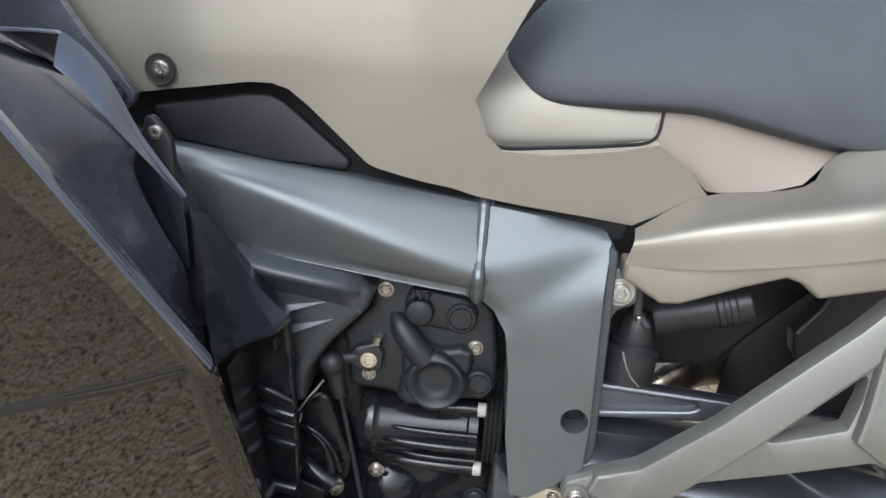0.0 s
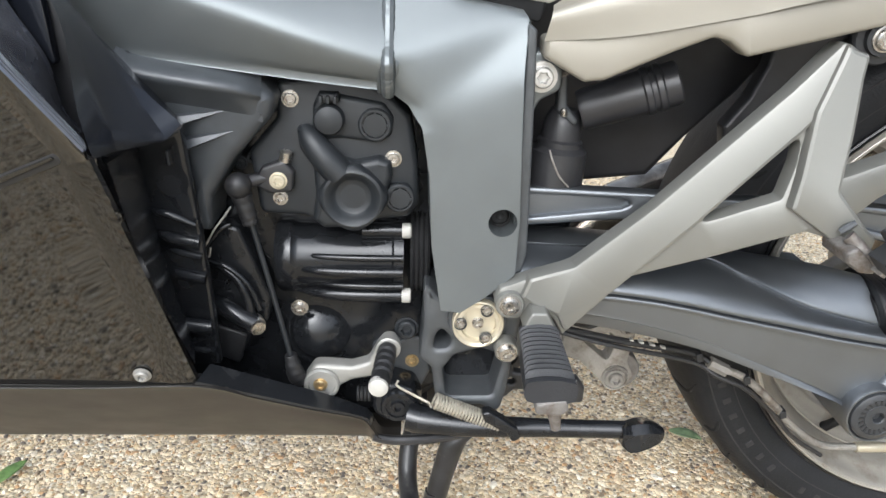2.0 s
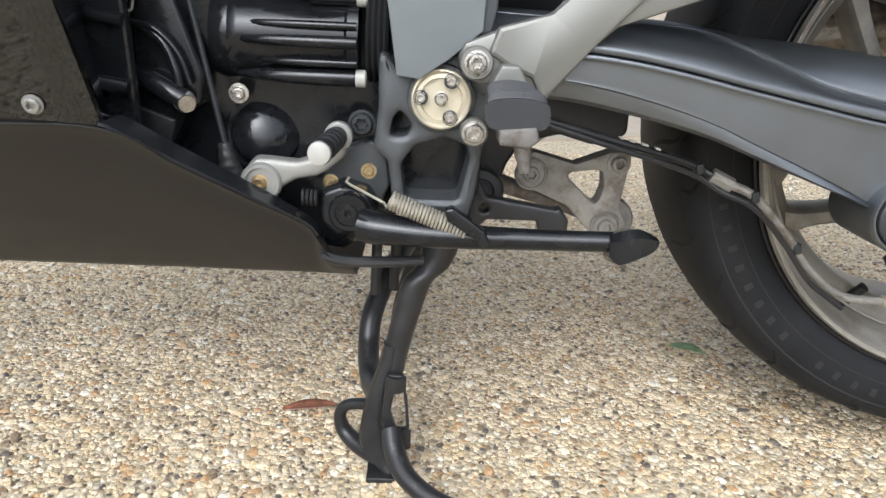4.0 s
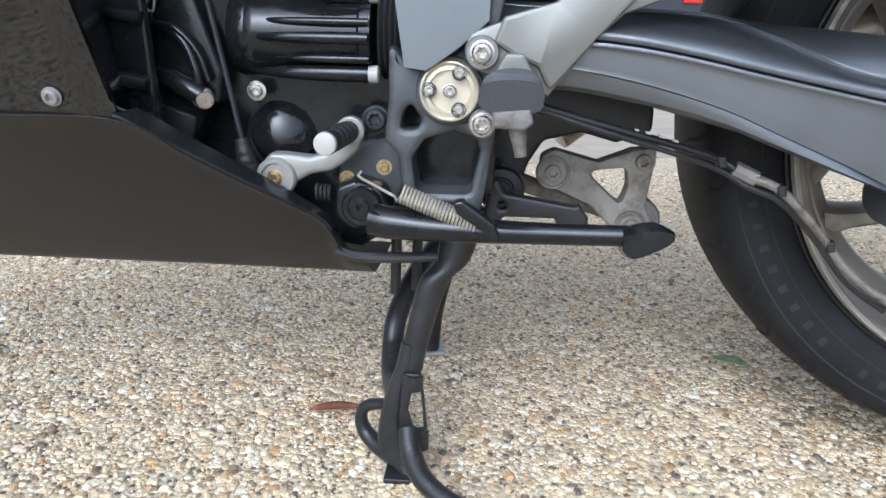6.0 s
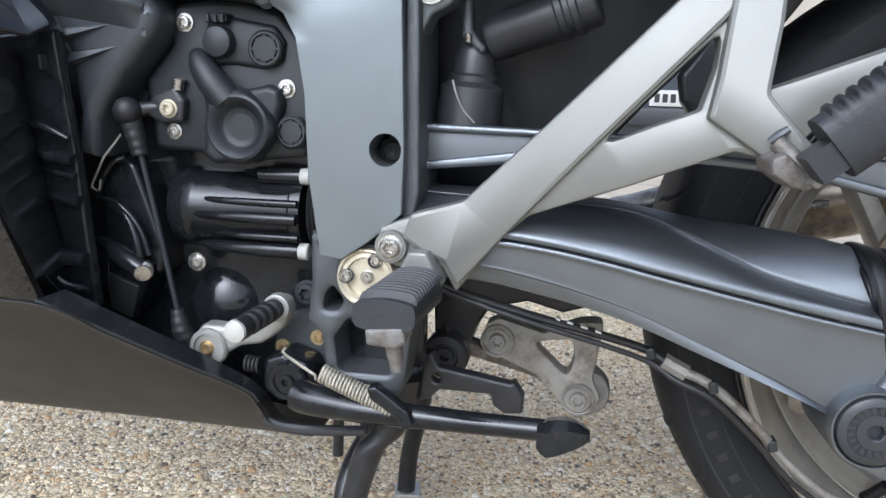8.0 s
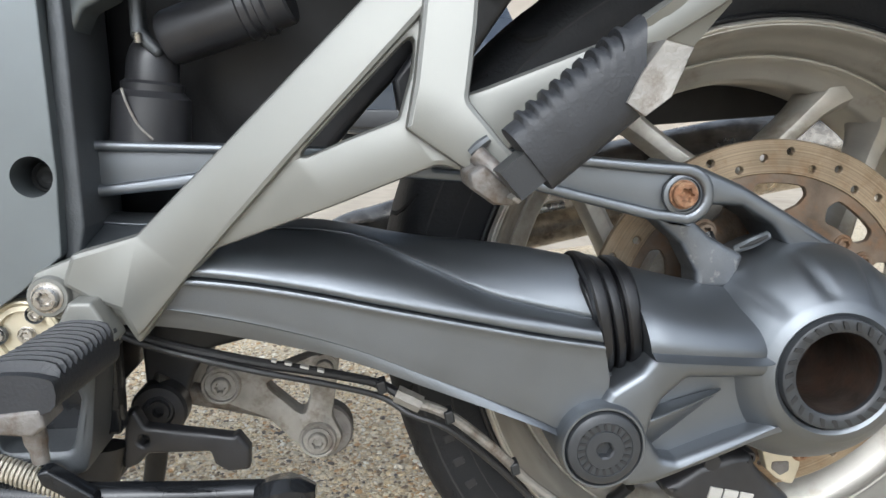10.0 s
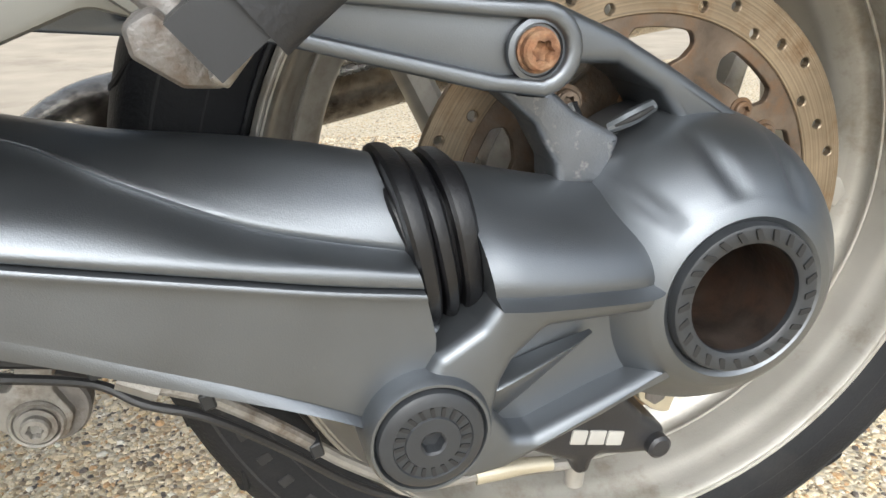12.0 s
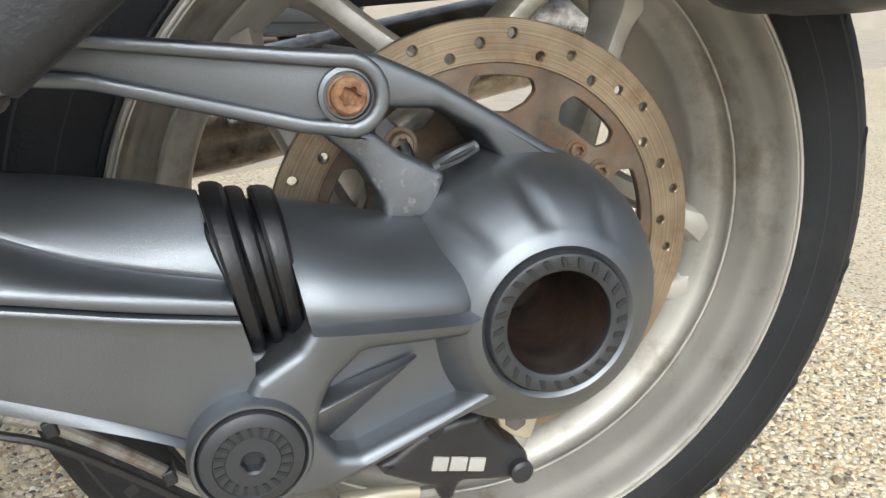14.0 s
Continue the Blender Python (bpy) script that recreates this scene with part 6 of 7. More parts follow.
prof = [(0.0745, -0.02), (0.0750, 0.0), (0.0742, 0.016), (0.0702, 0.034), (0.0625, 0.050), (0.053, 0.062), (0.044, 0.070), (0.0385, 0.0722), (0.0360, 0.0705), (0.0360, 0.055)]
prof = [(0.0, -0.02)] + [(p.x, p.y) for p in spline([(r, h, 0) for r, h in prof[:7]], 5)] + prof[7:] + [(0.0, 0.055)]
dome_at = Vector((FX + 0.006, -0.128, FZ - 0.002))
lathe(bm, prof, dome_at, FA, 120)
# shallow dents pressed into the dome
for v in bm.verts:
    d = v.co - dome_at
    r = math.hypot(d.x + 0.07 * -d.y, d.z)
    ang = math.atan2(d.z, d.x - 0.07 * d.y)
    for a, lo, hi in ((60, 0.046, 0.074), (96, 0.046, 0.074), (132, 0.047, 0.078)):
        f = (r - lo) / (hi - lo)
        if 0 < f < 1:
            side = (ang - radians(a) - 0.12 * f) * r / 0.0042
            v.co.y += 0.0056 * math.exp(-side * side) * math.sin(math.pi * f) ** 0.8
housing = part("dome", bm, M_ARM, fd, "smooth grey domed housing with shallow dents", 50)
bm = B()
# tube from the boot to the dome
rows = []
for x, zt, zb, y in ((0.5335, 0.3720, 0.3255, -0.200), (0.548, 0.3690, 0.3245, -0.2015), (0.575, 0.3620, 0.3225, -0.2005), (0.600, 0.358, 0.3198, -0.1970), (0.611, 0.357, 0.3190, -0.1925), (0.619, 0.357, 0.3190, -0.1840)):
    h = zt - zb
    sh = -0.18
    def q(y_, z_, x=x):
        return (x + sh * (z_ - 0.34) * (1 if x < 0.56 else 0.35), y_, z_)
    rows.append([q(-0.08, zt - 0.03), q(-0.135, zt - 0.004), q(-0.152, zt - 0.001), q(y + 0.024, zt - 0.26 * h), q(y + 0.008, zt - 0.5 * h), q(y + 0.001, zt - 0.74 * h), q(y, zb + 0.004), q(y + 0.0025, zb), q(-0.08, zb)])
loft(bm, rows, 3, 4, ring=True)
part("drive_tube", bm, M_ARM, fd, angle=40)
tool = B()
lathe(tool, [(0.0268, 0.03), (0.0268, -0.075)], (FX, -0.2, FZ), FA, 48)
carve(housing, tool)
# web to the lower joint, with two pockets and a fin between
bm = B()
web = [(0.512, 0.306), (0.530, 0.317), (0.538, 0.328), (0.560, 0.3265), (0.618, 0.3225), (0.628, 0.300), (0.634, 0.277), (0.590, 0.262), (0.543, 0.246), (0.524, 0.244), (0.500, 0.285)]
pk = [(0.540, 0.290, 0.004), (0.545, 0.300, 0.006), (0.559, 0.3125, 0.006), (0.612, 0.3095), (0.618, 0.302), (0.620, 0.289), (0.627, 0.2805), (0.590, 0.2715), (0.556, 0.2610, 0.006), (0.5465, 0.2625), (0.537, 0.276)]


def web_in(x, z):
    return 0.12 * max(0, x - 0.57)


plate(bm, web, -0.200, -0.13, 0.005, 0.006, 3, [pk], r=0.006, shear=web_in)
part("web", bm, M_ARM, fd, angle=40)
bm = B()
plate(bm, [(0.535, 0.250), (0.536, 0.312), (0.625, 0.315), (0.634, 0.272)], -0.186, -0.14, 0.0, r=0.002, shear=web_in)
part("pocket_floor", bm, M_ARM, fd)
bm = B()
rows = []
for f, w, h in ((0, 0.0125, 0.012), (0.25, 0.0100, 0.012), (0.6, 0.0060, 0.009), (0.85, 0.0028, 0.006), (1.0, 0.0008, 0.003)):
    c = Vector((0.536, -0.1855, 0.2755)).lerp(Vector((0.586, -0.1850, 0.3005)), f)
    d = Vector((-0.45, 0, 0.89))
    rows.append([c + d * w, c + d * w * 0.85 + Vector((0, -h * 0.85, 0)), c + d * 0.6 * w + Vector((0, -h, 0)), c - d * w * 0.5 + Vector((0, -h * 0.45, 0)), c - d * w])
loft(bm, rows, 3, 3)
part("fin", bm, M_ARM, fd, angle=40)
# lower joint with its vented cap
JX, JZ = 0.508, 0.273
bm = B()
lathe(bm, [(0, 0), (0.0268, 0), (0.0268, 0.055), (0.0262, 0.0585), (0.0250, 0.0605), (0.0238, 0.0605), (0.0230, 0.059), (0.0230, 0.05)], (JX, -0.144, JZ), (0, -1, 0), 56)
joint = part("lower_joint", bm, M_ARM, fd, "round grey swingarm joint")
bm = B()
lathe(bm, [(0, 0), (0.0226, 0), (0.0226, 0.006), (0.0218, 0.0085), (0.0200, 0.0096), (0.0168, 0.0102), (0.0163, 0.0094), (0.0118, 0.0094), (0.0113, 0.0102), (0.0056, 0.0104), (0.0047, 0.0096), (0.0043, 0.005), (0, 0.005)], (JX, -0.197, JZ), (0, -1, 0), 48, {10: (6, 0.06), 11: (6, 0.08)})
jcap = part("joint_cap", bm, M_BEZEL, joint, "dark plastic cap with a ring of vent slots")
for k in range(20):
    a = 2 * math.pi * k / 20
    bm = B()
    c, sn = math.cos(a), math.sin(a)
    def pt(r, o):
        return (JX + r * c - o * sn, JZ + r * sn + o * c)
    plate(bm, [pt(0.0120, -0.0009), pt(0.0161, -0.0002), pt(0.0161, 0.0015), pt(0.0120, 0.0007)], -0.2070, -0.204, 0, r=0.0004)
    part("vent_slot", bm, M_DARKHOLE, jcap)
# axle ring: hollow hub with a slotted bezel
bm = B()
lathe(bm, [(0.0352, -0.006), (0.0352, 0.0), (0.0345, 0.0018), (0.0332, 0.0024), (0.0275, 0.0018), (0.0262, 0.0008), (0.0258, -0.004), (0.0256, -0.02), (0.030, -0.02)], (FX, -0.2015, FZ), FA, 64, caps=False)
bezel = part("axle_bezel", bm, M_BEZEL, fd, "dark plastic bezel with slanted slots")
for k in range(24):
    a = 2 * math.pi * k / 24
    bm = B()
    c, sn = math.cos(a), math.sin(a)
    def pt(r, o):
        return (FX + r * c - o * sn, FZ + r * sn + o * c)
    plate(bm, [pt(0.0285, -0.0026), pt(0.0335, -0.0002), pt(0.0335, 0.0024), pt(0.0285, 0.0004)], -0.2045, -0.201, 0, r=0.0006, shear=lambda x, z: -0.07 * (x - FX) + 0.0002)
    part("bezel_slot", bm, M_DARKHOLE, bezel)
bm = B()
lathe(bm, [(0.0257, 0.0), (0.0253, -0.03), (0.0245, -0.062), (0.021, -0.070), (0.010, -0.066), (0.008, -0.056), (0, -0.055)], (FX, -0.2000, FZ), FA, 48, caps=False)
part("axle_bore", bm, M_HUB, fd, "rust-stained hollow axle bore")
# strut up to the torque arm
bm = B()
plate(bm, [(0.545, 0.415), (0.560, 0.402), (0.577, 0.400), (0.590, 0.389), (0.613, 0.377), (0.606, 0.356), (0.582, 0.354), (0.581, 0.366), (0.570, 0.385), (0.552, 0.400)], -0.152, -0.128, 0.004, r=0.004)
part("torque_lug", bm, M_ARM_WORN, fd, "corroded pale strut")
bm = B()
plate(bm, [(0.563, 0.437), (0.580, 0.4345), (0.610, 0.4220), (0.640, 0.4055), (0.690, 0.3760), (0.668, 0.352), (0.632, 0.396), (0.610, 0.4085), (0.585, 0.4095), (0.565, 0.405)], -0.150, -0.10, 0.005, r=0.004)
part("upper_web", bm, M_ARM, fd)
# raised breather slot, sensor and bolts behind the dome
bm = B()
tube(bm, [(0.6085, -0.146, 0.3800), (0.6180, -0.150, 0.3855), (0.6290, -0.149, 0.3900)], [0.0028, 0.0038, 0.0030], 10, 5)
part("breather_slot", bm, M_ARM, fd, "raised breather slot")
bm = B()
tube(bm, [(0.6100, -0.1497, 0.3818), (0.6180, -0.1535, 0.3862), (0.6270, -0.1522, 0.3898)], [0.0008, 0.0015, 0.0009], 8, 4)
part("slot_opening", bm, M_DARKHOLE, fd)
bolt(fd, 0.598, -0.122, 0.388, 0.0065, M_CARRIER, 1.35)
bolt(fd, 0.702, -0.118, 0.378, 0.0048, M_CARRIER, 1.4)
bolt(fd, 0.715, -0.122, 0.366, 0.0052, M_CARRIER, 1.4)
bm = B()
tube(bm, [(0.598, -0.128, 0.388), (0.600, -0.132, 0.380), (0.604, -0.130, 0.368)], 0.0036, 10, 4)
part("sensor_cable", bm, M_BOOT, fd, "black wheel sensor cable")

# torque arm along the top
def ta_y(x, z):
    return -0.030 * max(0, (x - 0.21) / 0.35)


EYE = [math.radians(80 - 20 * k) for k in range(9)]
bm = B()
out = [(0.205, 0.4475), (0.30, 0.446), (0.38, 0.4435), (0.46, 0.4445), (0.540, 0.4380), *[(0.5615 + 0.0186 * math.cos(a), 0.4185 + 0.0186 * math.sin(a), 0) for a in EYE], (0.540, 0.4035), (0.46, 0.423), (0.38, 0.428), (0.30, 0.424), (0.205, 0.4135)]
h1 = [(0.21, 0.4415), (0.292, 0.4405, 0.004), (0.298, 0.436, 0.004), (0.290, 0.432, 0.004), (0.21, 0.4205)]
h2 = [(0.41, 0.4385), (0.46, 0.4385), (0.545, 0.4310), *[(0.5615 + 0.0115 * math.cos(a), 0.4185 + 0.0115 * math.sin(a), 0) for a in EYE], (0.545, 0.4095), (0.46, 0.4295), (0.41, 0.433)]
plate(bm, out, -0.141, -0.128, 0.0025, 0.0025, 3, [h1, h2], r=0.004, shear=ta_y)
plate(bm, [(p[0], p[1]) for p in out], -0.1345, -0.126, 0.001, r=0.004, shear=ta_y)
torque = part("torque_arm", bm, M_ARM, bike, "grey torque arm with a recessed channel", 40)
bm = B()
lathe(bm, [(0, 0), (0.0125, 0), (0.0125, 0.003), (0.0105, 0.0035), (0.0100, 0.002), (0, 0.002)], (0.5615, -0.166, 0.4185), (0, -1, 0), 32)
part("bush", bm, M_ARM, torque)
bolt(torque, 0.5615, -0.168, 0.4185, 0.0078, M_RUST, 1.15, label="rusty torx bolt")

# ---- caliper ----
bm = B()
plate(bm, [(0.5790, 0.2045), (0.5895, 0.2080), (0.6060, 0.2190), (0.6300, 0.2260), (0.6450, 0.2270), (0.6480, 0.2180), (0.6611, 0.2030), (0.6769, 0.1915), (0.6795, 0.1777), (0.6667, 0.1755), (0.6498, 0.1775), (0.6314, 0.1815), (0.6285, 0.1690), (0.6200, 0.1690), (0.6173, 0.1795), (0.5963, 0.1895), (0.5850, 0.1955)], -0.128, -0.075, 0.006, 0.006, 3, r=0.006)
cal = part("brake_caliper", bm, M_BLACK, bike, "black brake caliper with a pale painted badge")
bm = B()
plate(bm, [(0.6528, 0.2284), (0.6650, 0.2308), (0.6798, 0.2272), (0.6832, 0.2163), (0.6790, 0.2012), (0.6735, 0.2020), (0.6657, 0.2061), (0.6580, 0.2130)], -0.125, -0.117, 0.0012, r=0.002)
carry = part("carrier_plate", bm, M_CAP, cal, "cream cast caliper carrier plate")
bm = B()
plate(bm, [(0.6610, 0.2195), (0.6740, 0.2195), (0.6745, 0.2120), (0.6680, 0.2085), (0.6610, 0.2140)], -0.1257, -0.1245, 0.0004, r=0.002)
part("pocket", bm, M_DULL, carry)
bolt(carry, 0.6815, -0.1255, 0.2262, 0.0050, M_RUST, 1.3)
bm = B()
lathe(bm, [(0, 0), (0.0075, 0), (0.0075, 0.006), (0.0055, 0.0075), (0, 0.0075)], (0.6700, -0.127, 0.1835), (0, -1, 0), 20)
part("slide_pin", bm, M_BLACK, cal)
bm = B()
lathe(bm, [(0, 0), (0.006, 0), (0.006, 0.008), (0, 0.008)], (0.615, -0.120, 0.2215), (0, -1, 0), 16)
part("bleed_boss", bm, M_BLACK, cal)
# badge: three plain pale blocks
for x0, x1, sk in ((0.6125, 0.6222, 0.0015), (0.6236, 0.6342, -0.0010), (0.6356, 0.6458, -0.0038)):
    bm = B()
    plate(bm, [(x0, 0.1935 + sk), (x1, 0.1912 + sk), (x1 + 0.0018, 0.2002 + sk), (x0 + 0.0018, 0.2025 + sk)], -0.1292, -0.127, 0.0003, r=0.0008)
    part("badge_block", bm, M_WHITE, cal, "pale painted badge block")
for x, z, r, y in ((0.588, 0.2015, 0.0070, -0.118), (0.6455, 0.2215, 0.0055, -0.122), (0.6700, 0.1835, 0.0068, -0.131), (0.6250, 0.1740, 0.0050, -0.124)):
    bm = B()
    lathe(bm, [(0, 0), (r, 0), (r, 0.010), (r * 0.8, 0.0125), (r * 0.5, 0.0125), (r * 0.42, 0.010), (0, 0.010)], (x, y + 0.012, z), (0, -1, 0), 20)
    part("caliper_boss", bm, M_BLACK, cal)
bm = B()
tube(bm, [(0.560, -0.118, 0.1775), (0.575, -0.118, 0.1775), (0.590, -0.117, 0.1765), (0.608, -0.116, 0.1735)], [0.0052, 0.0054, 0.0048, 0.0046], 12, 3)
part("hose_crimp", bm, M_CAP, cal, "cream hose crimp")
bm = B()
lathe(bm, [(0, 0), (0.006, 0), (0.006, 0.016), (0, 0.016)], (0.6245, -0.116, 0.1720), (0, 0, -1), 16)
part("banjo", bm, M_ALLOY, cal)

# brake hose and sensor cable along the swingarm
HOSE = [(0.20, -0.135, 0.338), (0.245, -0.150, 0.3265), (0.30, -0.148, 0.3120), (0.347, -0.140, 0.3000), (0.379, -0.135, 0.2900), (0.3977, -0.140, 0.2802), (0.4228, -0.142, 0.2705), (0.455, -0.135, 0.2420), (0.4886, -0.124, 0.2060), (0.5235, -0.120, 0.1820), (0.560, -0.118, 0.1775), (0.622, -0.116, 0.1705)]
bm = B()
tube(bm, HOSE, 0.0032, 10, 6)
hose = part("brake_hose", bm, M_RUBBER, bike, "black rear brake hose clipped to the swingarm")
bm = B()
tube(bm, [(x, y, z) for x, y, z in HOSE[5:]], 0.0036, 10, 6)
part("braided_hose", bm, M_CASTLINK, hose, "grey braided hose end")
for x, z, w in ((0.3109, 0.3122, 0.0030), (0.3190, 0.3102, 0.0042), (0.3285, 0.3080, 0.0052), (0.3390, 0.3052, 0.0042)):
    bm = B()
    plate(bm, [(x, z), (x + w, z - 0.26 * w), (x + w, z - 0.26 * w + 0.0016), (x, z + 0.0016)], -0.1502, -0.1460, 0.0002, r=0.0002)
    part("print_bar", bm, M_WHITE, hose, "pale printed mark")
bm = B()
tube(bm, [(x, y - 0.004, z - 0.006 + 0.004 * math.sin(9 * x)) for x, y, z in HOSE[:10]], 0.0022, 8, 6)
part("sensor_cable", bm, M_RUBBER, hose, "thin black sensor cable")
for x, y, z in ((0.379, -0.135, 0.2895), (0.4228, -0.142, 0.2705), (0.4700, -0.130, 0.2260)):
    bm = B()
    plate(bm, [(x - 0.0035, z + 0.0030), (x + 0.0025, z + 0.0050), (x + 0.0045, z - 0.0035), (x - 0.0015, z - 0.0055)], y - 0.0052, y + 0.005, 0.0012, r=0.0012)
    part("hose_clip", bm, M_SATIN, hose)
bm = B()
tube(bm, [(0.389, -0.138, 0.2848), (0.405, -0.141, 0.2775)], 0.0062, 8, 2)
part("connector", bm, M_CASTLINK, hose)

# ---- suspension link ----
bm = B()
lk = [(0.250, 0.276), (0.262, 0.282), (0.300, 0.272), (0.330, 0.284), (0.350, 0.286), (0.346, 0.255), (0.343, 0.235), (0.351, 0.218), (0.346, 0.205), (0.330, 0.201), (0.316, 0.212), (0.295, 0.234), (0.262, 0.248), (0.250, 0.258)]
plate(bm, lk, -0.054, -0.035, 0.002, 0.002, 2, [[(0.289, 0.264), (0.325, 0.268), (0.327, 0.252), (0.322, 0.234)]], r=0.006)
link = part("suspension_link", bm, M_CASTLINK, bike, "dirty cast alloy suspension link")
for x, z in ((0.261, 0.262), (0.338, 0.274)):
    bolt(link, x, -0.054, z, 0.007, M_CASTLINK, 1.5)
bolt(link, 0.332, -0.056, 0.216, 0.0075, M_CASTLINK, 1.4)
bm = B()
lathe(bm, [(0, 0), (0.0205, 0), (0.0215, 0.002), (0.0215, 0.016), (0.0200, 0.018), (0, 0.018)], (0.3375, -0.030, 0.2200), (0, -1, 0), 36)
part("link_bush", bm, M_DULL, link, "dark bush behind the link")
for x, z, r in ((0.2610, 0.2620, 0.0150), (0.332, 0.216, 0.0145)):
    bm = B()
    lathe(bm, [(r * 0.55, 0.0), (r, 0.0), (r, 0.0016), (r * 0.92, 0.0030), (r * 0.84, 0.0026), (r * 0.80, 0.0006), (r * 0.55, 0.0006)], (x, -0.0535, z), (0, -1, 0), 36)
    part("link_boss", bm, M_CASTLINK, link)
bm = B()
tube(bm, [(0.21, -0.05, 0.262), (0.24, -0.03, 0.246), (0.285, -0.025, 0.232), (0.335, -0.02, 0.216)], [0.010, 0.0085, 0.0075, 0.009], 12, 5)
part("relay_rod", bm, M_DULL, link, "brown-stained relay arm")
bm = B()
plate(bm, [(0.206, 0.262), (0.2128, 0.2647), (0.2188, 0.2520), (0.2355, 0.2495), (0.2770, 0.2430), (0.2806, 0.2450), (0.2886, 0.2334), (0.2879, 0.2177), (0.2731, 0.2165), (0.2640, 0.2225), (0.2614, 0.2320), (0.2200, 0.2320), (0.2120, 0.2239), (0.2020, 0.2200)], -0.104, -0.094, 0.003, r=0.003, holes=[circle(0.2170, 0.2420, 0.0035, 14)])
part("link_plate", bm, M_BLACK, link)
bm = B()
lathe(bm, [(0, 0), (0.0205, 0), (0.0205, 0.014), (0.0185, 0.017), (0.0120, 0.0175), (0.0105, 0.015), (0.0085, 0.015), (0.0080, 0.018), (0.0040, 0.018), (0.0035, 0.012), (0, 0.012)], (0.2165, -0.046, 0.2460), (0, -1, 0), 36)
part("link_pivot", bm, M_BLACK, link)

bm = B()
plate(bm, [(0.200, 0.342), (0.255, 0.342), (0.345, 0.322), (0.345, 0.298), (0.315, 0.288), (0.285, 0.296), (0.252, 0.288), (0.240, 0.268), (0.228, 0.232), (0.205, 0.232)], -0.046, 0.05, 0.004, r=0.008)
part("pivot_block", bm, M_BLACK, link, "black casting under the swingarm")

# ---- shock reservoir and things inside the tail ----
bm = B()
lathe(bm, [(0, 0), (0.0150, 0), (0.0165, 0.004), (0.0175, 0.050), (0.0190, 0.0515), (0.0190, 0.0555), (0.0175, 0.0565), (0.0175, 0.0600), (0.0190, 0.0610), (0.0190, 0.0650), (0.0172, 0.0665), (0.0172, 0.0770), (0.0155, 0.0785), (0, 0.0785)], (0.2530, -0.126, 0.5070), (0.0725, -0.012, 0.0260), 36)
res = part("shock_reservoir", bm, M_BLACK, bike, "black cylindrical shock reservoir")
bm = B()
plate(bm, [(0.2330, 0.5420), (0.2400, 0.5420), (0.2415, 0.5120), (0.2520, 0.5000), (0.2480, 0.4950), (0.2335, 0.5080)], -0.134, -0.122, 0.003, r=0.003)
post = part("shock_bracket", bm, M_FRAME_DARK, res)
bolt(post, 0.2352, -0.134, 0.5410, 0.0048, M_DULL, 1.4)
bm = B()
lathe(bm, [(0, 0), (0.0026, 0), (0.0026, 0.005), (0.0018, 0.006), (0, 0.006)], (0.2385, -0.135, 0.5045), (0, -0.2, 1), 14)
part("fitting", bm, M_STEEL, res)
bm = B()
lathe(bm, [(0, 0), (0.0105, 0), (0.0135, -0.005), (0.0155, -0.012), (0.0160, -0.024), (0.0185, -0.026), (0.0185, -0.030), (0.0230, -0.034), (0.0240, -0.062), (0, -0.062)], (0.2430, -0.118, 0.5070), (0.08, 0, 1), 32)
part("shock_body", bm, M_BLACK, res)
bm = B()
plate(bm, [(0.19, 0.60), (0.19, 0.36), (0.270, 0.355), (0.280, 0.424), (0.340, 0.430), (0.372, 0.468), (0.392, 0.489), (0.411, 0.508), (0.432, 0.535), (0.47, 0.562), (0.52, 0.60)], -0.045, 0.06, 0.006)
part("tail_liner", bm, M_BLACK, bike, "black plastic tail liner")
bm = B()
plate(bm, [(0.43, 0.62), (0.418, 0.54), (0.407, 0.512), (0.389, 0.487), (0.392, 0.468), (0.402, 0.454), (0.425, 0.475), (0.455, 0.520), (0.50, 0.585), (0.62, 0.64), (0.62, 0.68)], -0.085, -0.068, 0.004)
part("inner_mudguard", bm, M_BLACK, bike, "black plastic inner mudguard")
bm = B()
rows = []
for k in range(10):
    a = radians(132 - 8.0 * k)
    rows.append([(AX + r * math.cos(a), y, AZ + r * math.sin(a)) for r, y in ((0.300, -0.102), (0.308, -0.09), (0.312, 0.0), (0.308, 0.09), (0.300, 0.102))])
loft(bm, rows, 3, 2, thick=0.003)
part("rear_mudguard", bm, M_BLACK, bike, "black plastic rear mudguard over the tyre")

# silencer on the far side
bm = B()
tube(bm, [(0.27, 0.10, 0.28), (0.345, 0.12, 0.335), (0.39, 0.145, 0.345), (0.45, 0.165, 0.352), (0.52, 0.18, 0.364), (0.655, 0.19, 0.392), (0.82, 0.20, 0.424), (0.92, 0.20, 0.432)], [0.024, 0.027, 0.030, 0.040, 0.047, 0.047, 0.045, 0.040], 28, 5)
sil = part("silencer", bm, M_PIPE, bike, "brushed steel silencer beyond the rear wheel")
bm = B()
tube(bm, [(0.53, 0.1335, 0.366), (0.57, 0.136, 0.374)], 0.004, 10, 2)
part("rivet_strip", bm, M_STEEL, sil)
bm = B()
plate(bm, [(0.40, 0.62), (0.42, 0.51), (0.46, 0.53), (0.52, 0.60), (0.64, 0.65), (0.64, 0.70)], 0.05, 0.09, 0.003)
part("tail_inner_wall", bm, M_BLACK, bike, "black plastic wall inside the tail")
# black plate added only to darken the wheel opening above the silencer
bm = B()
plate(bm, [(0.62, 0.452), (0.84, 0.470), (0.84, 0.535), (0.76, 0.575), (0.60, 0.57)], 0.115, 0.121, 0.002, r=0.01)
part("dark_backing", bm, M_BLACK, bike, "added black plate that darkens the opening above the silencer")

bm = B()
